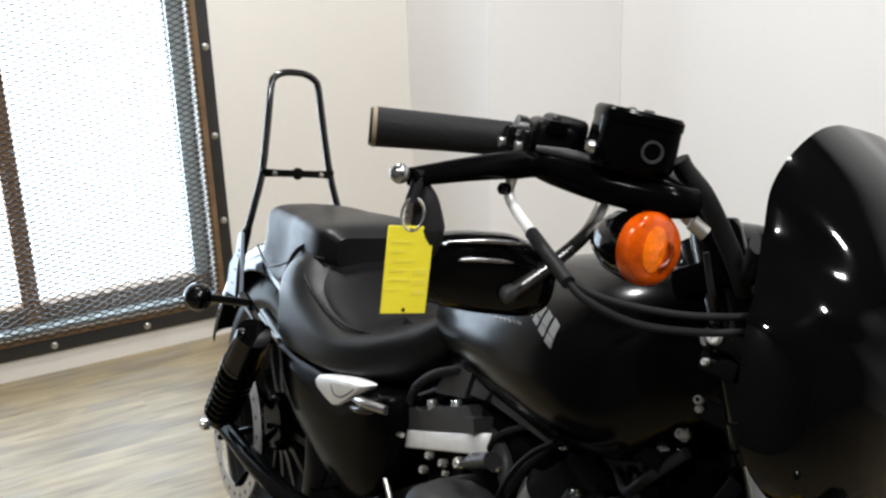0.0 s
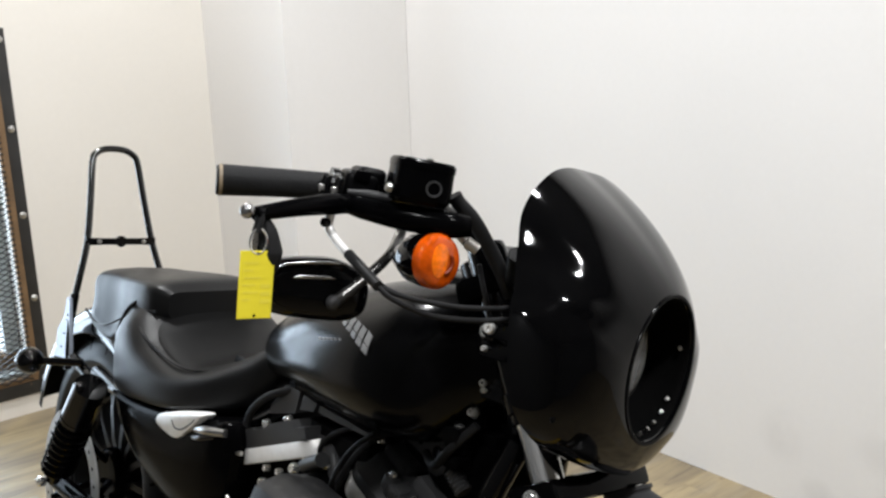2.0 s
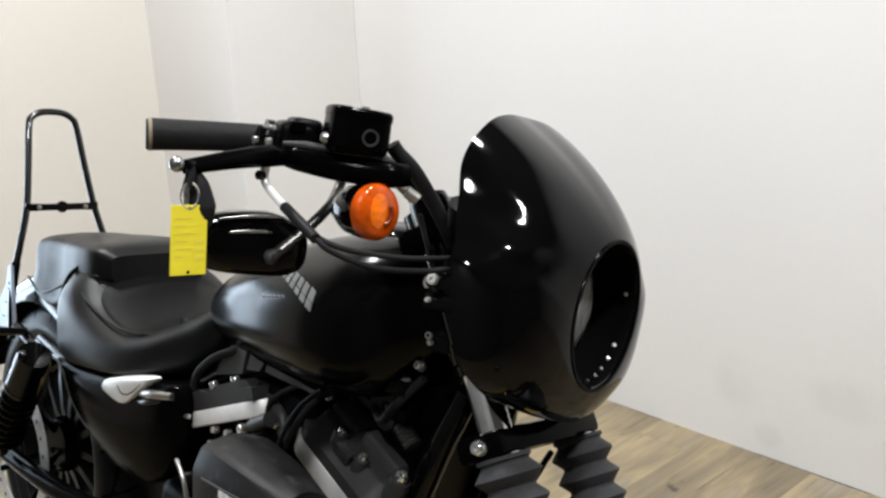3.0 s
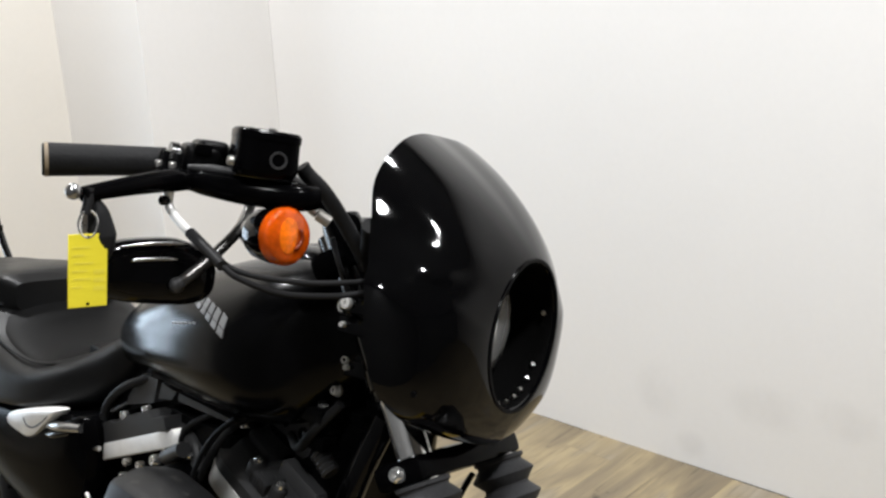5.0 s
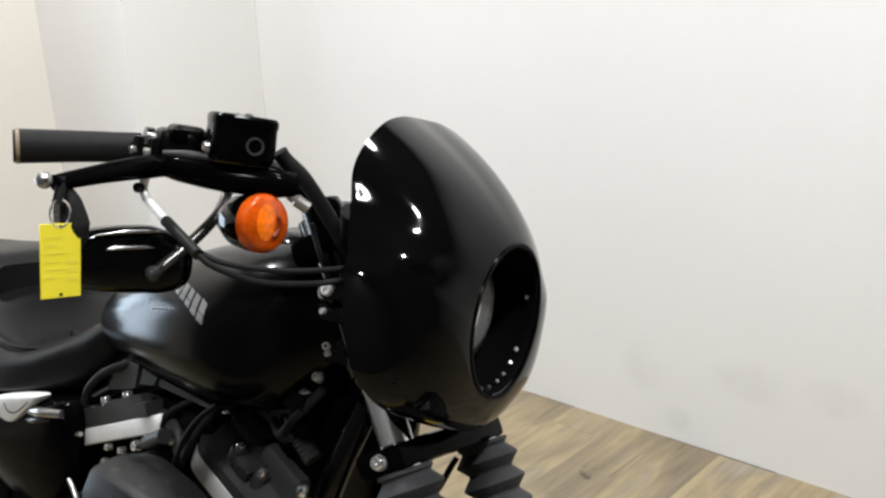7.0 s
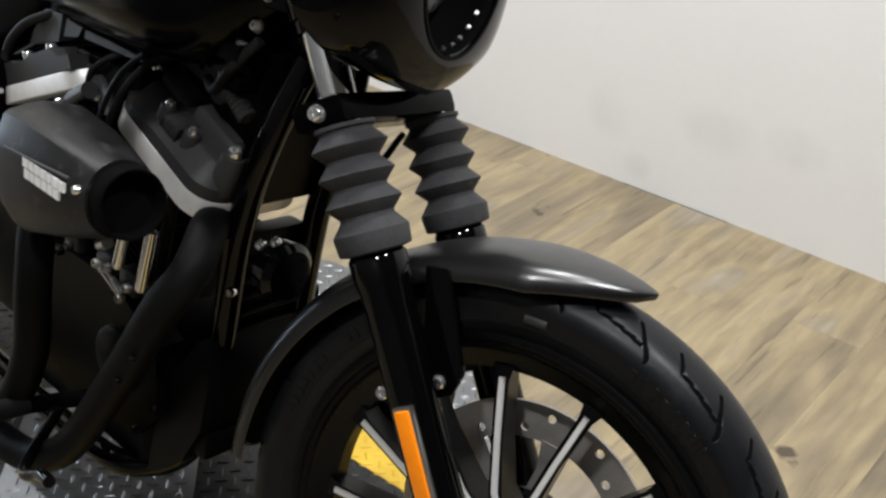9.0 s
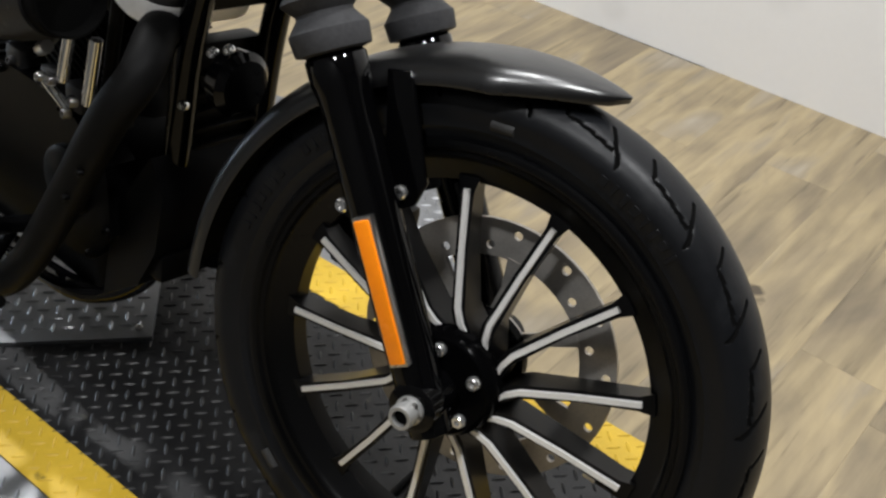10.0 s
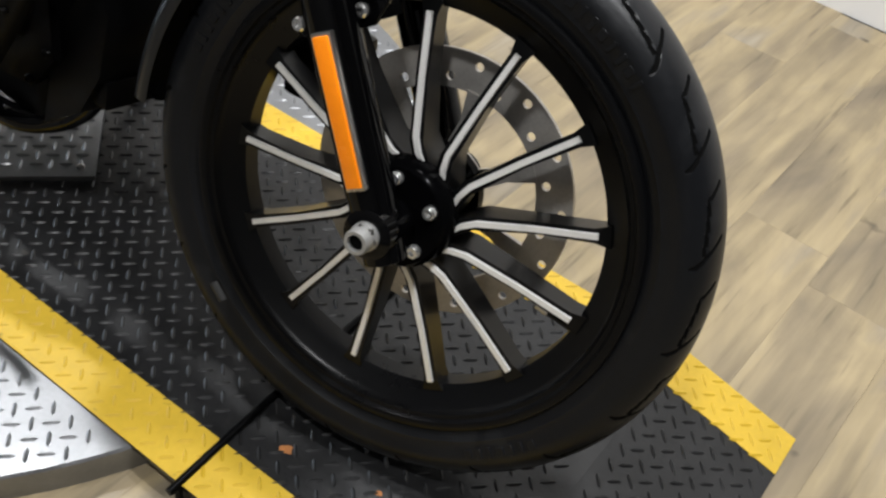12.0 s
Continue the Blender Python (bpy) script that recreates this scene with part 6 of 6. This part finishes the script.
body("primary_cover", loft([[(x, y, z) for x, z in ((-0.95, 0.07), (-0.86, 0.115), (-0.58, 0.11), (-0.50, 0.06), (-0.485, -0.04), (-0.54, -0.115), (-0.72, -0.14), (-0.90, -0.12), (-0.965, -0.03))] for y in (0.09, 0.165, 0.185)]), WRINKLE, "black primary drive cover")
body("oil_filter", lathe([(-0.02, 0.032), (0.0, 0.036), (0.06, 0.037), (0.064, 0.03), (0.065, 0.0001)], "x", 32, m=Matrix.Translation((-0.44, 0.0, -0.035))), GLOSS, "black oil filter")
body("intake_manifold", tube([(-0.617, -0.02, 0.29), (-0.617, -0.10, 0.30), (-0.617, -0.17, 0.30)], 0.03, 18), WRINKLE, "black throttle body")
body("coil_bracket", box(-0.70, -0.53, -0.075, -0.055, 0.392, 0.425, 0.004), WRINKLE, "black bracket under the tank")
body("spark_lead", tube([(-0.832, -0.112, 0.295), (-0.8284, -0.120, 0.325), (-0.8246, -0.12, 0.3429), (-0.8102, -0.12, 0.3648), (-0.7727, -0.118, 0.394), (-0.726, -0.10, 0.4177)], 0.0062, 12), RUBBER, "black spark plug lead")
body("vent_hose", tube([(-0.805, -0.138, 0.296), (-0.831, -0.140, 0.287), (-0.847, -0.141, 0.261), (-0.843, -0.141, 0.231), (-0.811, -0.141, 0.196), (-0.795, -0.141, 0.165)], 0.0034, 12), STEEL, "braided vent hose")
# small bright fittings between the cylinders
for at, r in (((-0.625, -0.118, 0.318), 0.005), ((-0.610, -0.118, 0.342), 0.0065), ((-0.683, -0.120, 0.313), 0.0095), ((-0.759, -0.120, 0.287), 0.0065), ((-0.724, -0.120, 0.293), 0.0065), ((-0.658, -0.120, 0.338), 0.0060), ((-0.715, -0.120, 0.283), 0.0045), ((-0.769, -0.120, 0.262), 0.0065), ((-0.545, -0.075, 0.395), 0.007), ((-0.418, -0.062, 0.436), 0.007), ((-0.402, -0.070, 0.455), 0.008)):
    body("fitting", bolt(at, (-0.1, -1, 0.15), r * 0.85, r * 0.8), CHROME, "bright hose fitting")
body("rubber_boot", lathe([(z, 0.0125 if k % 2 else 0.0100) for k, z in enumerate(np.linspace(-0.016, 0.016, 11))], "z", 20, m=frame_to((-0.390, -0.072, 0.392), (0.7, 0, -0.5))), ENGINE, "ribbed grey rubber boot")
body("front_mount_plate", loft([[(x, y, z) for x, z in ((-0.531, 0.402), (-0.470, 0.430), (-0.429, 0.434), (-0.433, 0.402), (-0.443, 0.380), (-0.456, 0.372), (-0.470, 0.374), (-0.484, 0.390))] for y in (-0.052, -0.044)]), ENGINE, "grey upper engine mount plate")
for x, z, r in ((-0.456, 0.404, 0.009), (-0.492, 0.408, 0.004), (-0.478, 0.415, 0.004)):
    body("mount_hole", lathe([(-0.0535, 0.0001), (-0.0535, r), (-0.050, r)], "y", 18, m=Matrix.Translation((x, 0, z))), WRINKLE if r > 0.005 else HOLE, "round boss in the mount plate")
coil = body("coil_housing", loft([[(x, y, z) for x, z in ((-0.747, 0.417), (-0.705, 0.420), (-0.714, 0.384), (-0.786, 0.362), (-0.780, 0.378))] for y in (-0.108, -0.070)]), ENGINE, "dark grey ignition coil housing under the tank")
part("coil_strap", loft([[(x, y, z) for x, z in ((-0.698, 0.417), (-0.662, 0.413), (-0.672, 0.399), (-0.706, 0.392))] for y in (-0.106, -0.075)]), ENGINE, coil, "grey strap")
part("coil_strap", loft([[(x, y, z) for x, z in ((-0.659, 0.412), (-0.600, 0.411), (-0.535, 0.409), (-0.535, 0.404), (-0.600, 0.402), (-0.661, 0.401))] for y in (-0.104, -0.080)]), ENGINE, coil)
body("choke_cable", tube([(-0.506, -0.120, 0.423), (-0.534, -0.128, 0.397), (-0.562, -0.130, 0.360), (-0.582, -0.130, 0.318), (-0.60, -0.12, 0.29)], 0.0036, 10), RUBBER, "black cable down past the front head")
for (xa, za), (xb, zb) in (((-0.488, 0.212), (-0.500, 0.130)), ((-0.540, 0.205), (-0.552, 0.140))):
    body("pushrod_cover", tube([(xa, -0.112, za), (xb, -0.116, zb)], 0.0078, 14), CHROME, "chrome pushrod tube")
body("tappet_bridge", tube([(-0.580, -0.122, 0.130), (-0.527, -0.124, 0.112)], 0.006, 12), CHROME, "bright tappet clamp")
for at in ((-0.583, -0.126, 0.134), (-0.560, -0.126, 0.138), (-0.525, -0.128, 0.110), (-0.515, -0.126, 0.128)):
    body("tappet_bolt", bolt(at, (0, -1, 0.2), 0.0062, 0.006), STEEL, "small steel tappet bolt")
body("fitting_bar", tube([(-0.66, -0.118, 0.325), (-0.61, -0.125, 0.352)], 0.011, 12), ENGINE, "grey cast fitting")

body("seat_pan", box(-1.30, -0.95, -0.105, 0.105, 0.225, 0.325, 0.012, seg=2), WRINKLE, "black seat pan over the fender")
body("battery_box", box(-0.98, -0.69, -0.07, 0.08, 0.26, 0.405, 0.015, seg=2), WRINKLE, "black battery and oil tank box under the seat")
body("throttle_block", box(-0.69, -0.545, -0.10, 0.06, 0.27, 0.385, 0.012, seg=2), WRINKLE, "black throttle body block between the heads")
body("intake_runner", tube([(-0.71, -0.085, 0.335), (-0.66, -0.095, 0.36), (-0.62, -0.10, 0.35), (-0.60, -0.105, 0.32)], 0.0115, 14), ENGINE, "grey intake runner")
body("plug_cable", tube([(-0.60, -0.11, 0.30), (-0.57, -0.105, 0.36), (-0.545, -0.085, 0.40), (-0.50, -0.06, 0.425)], 0.005, 10), RUBBER, "black plug cable")
body("plug_cable", tube([(-0.66, -0.10, 0.31), (-0.63, -0.11, 0.37), (-0.58, -0.09, 0.405), (-0.52, -0.06, 0.42)], 0.004, 10), RUBBER, "thin black cable")

# forward-facing air cleaner: faceted shell tapering to a round mouth
A0, A1 = Vector((-0.56, -0.205, 0.283)), Vector((-0.377, -0.216, 0.308))
rows = []
ax = (A1 - A0).normalized()
yv = Vector((0, 1, 0))
yv = (yv - ax * yv.dot(ax)).normalized()
zv = ax.cross(yv) * -1
FACETS = ((-1.0, 0.42), (-1.0, -0.50), (-0.74, -0.90), (0.0, -1.0), (0.74, -0.90), (1.0, -0.5), (1.0, 0.42), (0.72, 0.86), (0.0, 1.0), (-0.72, 0.86))
line = []
for (y0, z0), (y1, z1) in zip(FACETS, FACETS[1:] + FACETS[:1]):
    line += [(y0 + (y1 - y0) * k, z0 + (z1 - z0) * k) for k in (0.12, 0.35, 0.65, 0.88)]
for t, ry, rz, rnd in ((-0.19, 0.028, 0.042, 0.6), (-0.15, 0.044, 0.064, 0.35), (-0.06, 0.053, 0.075, 0.1), (0.10, 0.055, 0.076, 0.0), (0.50, 0.0495, 0.062, 0.0), (0.74, 0.0450, 0.051, 0.25), (0.86, 0.0425, 0.044, 0.75), (0.92, 0.041, 0.042, 1.0)):
    p = A0 + (A1 - A0) * t
    ring = []
    for u, v in line:
        k = 1 + (1 / math.hypot(u, v) - 1) * rnd
        ring.append(tuple(p + yv * ry * u * k + zv * rz * v * k))
    rows.append(ring)
air = body("air_cleaner", loft(rows), AIR_SHELL, "dusty matt black faceted forward-facing air cleaner", 24)
F0 = frame_to(A1, ax)
part("mouth_ring", lathe([(-0.016, 0.0370), (-0.010, 0.0380), (0.008, 0.0380), (0.010, 0.0370), (0.010, 0.035), (-0.008, 0.034)], "z", 44, m=F0), HOLE, air, "round black mouth ring")
part("filter", lathe([(-0.012, 0.036), (-0.010, 0.0001)], "z", 44, m=F0), HOLE, air, "dark filter mouth")
part("shell_ridge", tube([tuple(A0 + (A1 - A0) * t + yv * -r + zv * h) for t, r, h in ((0.1, 0.0545, -0.034), (0.5, 0.0492, -0.028), (0.80, 0.0440, -0.024))], 0.0017, 8), ENGINE, air, "pressed ridge")
part("shell_screw", bolt(A0 + (A1 - A0) * 0.86 - yv * 0.0425 - zv * 0.014, -yv, 0.005, 0.004), CHROME, air)


def shell_at(x, z):
    """A point of the shell's right face, by its place along the bike and its height."""
    t, v = (x - A0.x) / (A1.x - A0.x), 0.0
    for _ in range(5):
        ry = 0.055 - 0.0135 * (t - 0.1)
        rz = 0.076 - 0.036 * (t - 0.1)
        u = -1.0 if v > -0.5 else -1.0 + 0.65 * (-0.5 - v)
        q = A0 + (A1 - A0) * t + yv * ry * u + zv * rz * v
        t += (x - q.x) / (A1.x - A0.x)
        v -= (z - q.z) / rz
    return q


WIDTHS = (0.0105, 0.0084, 0.0092, 0.0098, 0.0074, 0.0108, 0.0090, 0.0080)
for row in range(2):
    along = 0.0
    for k in range(7 - row):
        w = WIDTHS[(k + 3 * row) % 8]
        vs = []
        bm = bmesh.new()
        for out in (0.0014, -0.003):
            for a, b in ((0, -1), (w, -1), (w, 1), (0, 1)):
                x = -0.507 + along + a + 0.003 * row
                z = 0.3155 - 0.0120 * row + 0.0050 * b - 0.03 * (along + a)
                q = shell_at(x, z)
                vs.append(bm.verts.new((q.x, q.y - out, q.z)))
        bm.faces.new(vs[:4])
        bm.faces.new(vs[:3:-1])
        for j in range(4):
            bm.faces.new((vs[j], vs[4 + j], vs[4 + (j + 1) % 4], vs[(j + 1) % 4]))
        bmesh.ops.recalc_face_normals(bm, faces=bm.faces)
        part("print_block", bm, WHITE_LOGO, air, "white printed block" if k == 0 else "", smooth=0)
        along += w + 0.0026
body("air_bracket", tube([(-0.52, -0.14, 0.215), (-0.47, -0.19, 0.22), (-0.44, -0.20, 0.235)], 0.007, 10), STEEL, "bright bracket under the air cleaner")

# exhaust
P1 = [(-0.44, -0.05, 0.235), (-0.395, -0.10, 0.250), (-0.362, -0.145, 0.222), (-0.385, -0.166, 0.168), (-0.455, -0.170, 0.048), (-0.545, -0.174, -0.092), (-0.60, -0.182, -0.146), (-0.67, -0.19, -0.174), (-0.82, -0.195, -0.182), (-1.0, -0.195, -0.183)]
body("exhaust_pipe", tube(P1, 0.0225, 22), PIPE, "matt black front exhaust pipe")
P2 = [(-0.74, -0.05, 0.20), (-0.69, -0.11, 0.22), (-0.64, -0.17, 0.20), (-0.612, -0.195, 0.12), (-0.612, -0.20, 0.01), (-0.66, -0.205, -0.075), (-0.80, -0.21, -0.112), (-1.0, -0.21, -0.12)]
body("exhaust_pipe", tube(P2, 0.0225, 22), PIPE, "matt black rear exhaust pipe")
for z, x0, x1 in ((-0.183, -0.98, -1.40), (-0.118, -0.98, -1.33)):
    body("muffler", tube([(x0, -0.205, z), (x0 - 0.06, -0.207, z), (x1 + 0.05, -0.212, z + 0.02), (x1, -0.212, z + 0.022)], [0.028, 0.042, 0.044, 0.036], 24), PIPE, "matt black slip-on muffler")
for x, z in ((-0.402, 0.103), (-0.43, 0.06)):
    body("pipe_screw", bolt((x, -0.189, z), (0, -1, 0), 0.0040, 0.003), WRINKLE, "shield screw")

# front frame tubes and what sits between them
for s in (-1, 1):
    body("down_tube", tube([(-0.328, s * 0.035, 0.460), (-0.356, s * 0.056, 0.363), (-0.390, s * 0.060, 0.244), (-0.406, s * 0.060, 0.083), (-0.424, s * 0.062, -0.030), (-0.450, s * 0.068, -0.098), (-0.500, s * 0.085, -0.142), (-0.56, s * 0.112, -0.153), (-0.75, s * 0.112, -0.165), (-0.98, s * 0.112, -0.16)], 0.0165, 16), GLOSS, "gloss black frame down tube")
horn = body("horn", lathe([(-0.02, 0.02), (-0.014, 0.036), (0.004, 0.038), (0.012, 0.030), (0.014, 0.0001)], "x", 32, m=Matrix.Translation((-0.335, -0.035, 0.205))), GLOSS, "round black horn between the down tubes")
part("horn_bolt", bolt((-0.338, -0.05, 0.245), (0.3, -1, 0), 0.006, 0.005), CHROME, horn)
reg = body("regulator", box(-0.435, -0.405, -0.056, 0.056, 0.0, 0.225, 0.006), WRINKLE, "black finned regulator")
for k in range(9):
    part("cooling_fin", box(-0.408, -0.392, -0.045, 0.045, 0.012 + k * 0.022, 0.017 + k * 0.022, 0.001, seg=1), WRINKLE, reg)
body("neck_gusset", loft([[(x, y, z) for x, z in ((-0.47, 0.268), (-0.392, 0.268), (-0.362, 0.39), (-0.345, 0.44), (-0.47, 0.44))] for y in (-0.05, 0.05)]), WRINKLE, "black gusset behind the steering head")
for at in ((-0.352, -0.06, 0.238), (-0.385, -0.07, 0.165)):
    body("mount_bolt", bolt(at, (0.4, -1, 0), 0.006, 0.005), CHROME, "small chrome bolt")
body("front_mount", box(-0.465, -0.385, -0.09, 0.09, -0.07, -0.03, 0.008), WRINKLE, "black front engine mount")
peg = body("foot_peg", tube([(-0.62, -0.20, -0.07), (-0.62, -0.30, -0.06)], [0.013, 0.016], 16), RUBBER, "black rubber foot peg")
part("peg_bracket", tube([(-0.62, -0.11, -0.09), (-0.62, -0.205, -0.07)], 0.012, 12), BLACK_CHROME, peg)
body("brake_pedal", tube([(-0.66, -0.13, -0.12), (-0.56, -0.235, -0.12), (-0.50, -0.245, -0.09), (-0.47, -0.25, -0.08)], 0.008, 10), BLACK_CHROME, "black brake pedal")
body("side_stand", tube([(-0.72, 0.12, -0.18), (-0.70, 0.21, -0.26), (-0.69, 0.29, -0.315)], 0.011, 12), BLACK_CHROME, "black side stand")
body("belly_rod", tube([(-0.53, 0.0, -0.134), (-0.47, 0.0, -0.094), (-0.41, 0.0, -0.053)], 0.006, 8), BLACK_CHROME, "thin black rod")
# wires and plugs behind the steering head
for y, z in ((-0.075, 0.45), (-0.07, 0.415), (-0.06, 0.435)):
    body("plug", box(-0.425, -0.385, y - 0.012, y + 0.012, z - 0.009, z + 0.009, 0.003), WRINKLE, "small black wiring plug")
body("wiring", tube([(-0.37, -0.07, 0.47), (-0.40, -0.085, 0.43), (-0.43, -0.08, 0.40), (-0.47, -0.06, 0.40)], 0.006, 10), RUBBER, "black wiring")
body("coil_cover", loft([[(-0.56, y, 0.425), (-0.36, y, 0.455), (-0.345, y, 0.385), (-0.40, y, 0.36), (-0.47, y, 0.365), (-0.53, y, 0.385)] for y in (-0.045, 0.03)]), WRINKLE, "black coil cover plate")

# ---------- plank floor ----------
PW, PL = 0.152, 1.22
rng = random.Random(7)
floor = thing("floor", box(XW - 0.001, XE, YS, YW, -0.004, -0.0035), HOLE, "grey and tan weathered wood-look plank floor", "floor", "structure", smooth=0)


def plank_mesh(length):
    g = 0.0001
    return finish(box(g, PW - g, g, length - g, -0.003, 0.0, 0.0002, seg=1), "plank", WOOD, 30)


shared = {}
far_v, far_f = [], []
x = XW
while x < XE - 0.01:
    y = YS - rng.uniform(0.0, PL)
    while y < YW:
        a, b = max(y, YS), min(y + PL, YW)
        if b - a > 0.03 and x + PW < XE + PW:
            length = round(b - a, 2)
            near = -3.0 < x < 1.7 and b > -1.0
            if near:
                if length not in shared:
                    shared[length] = plank_mesh(length)
                part("plank", shared[length], WOOD, floor, "", pose(x, a, 0))
            else:
                k = len(far_v)
                far_v += [(x + 0.001, a + 0.001, 0), (x + PW - 0.001, a + 0.001, 0), (x + PW - 0.001, b - 0.001, 0), (x + 0.001, b - 0.001, 0)]
                far_f.append((k, k + 1, k + 2, k + 3))
        y += PL
    x += PW
mesh = bpy.data.meshes.new("far_planks")
mesh.from_pydata(far_v, [], far_f)
mesh.materials.append(WOOD)
ob = part("far_planks", mesh, WOOD, floor)
ob["kind"] = "stuff"
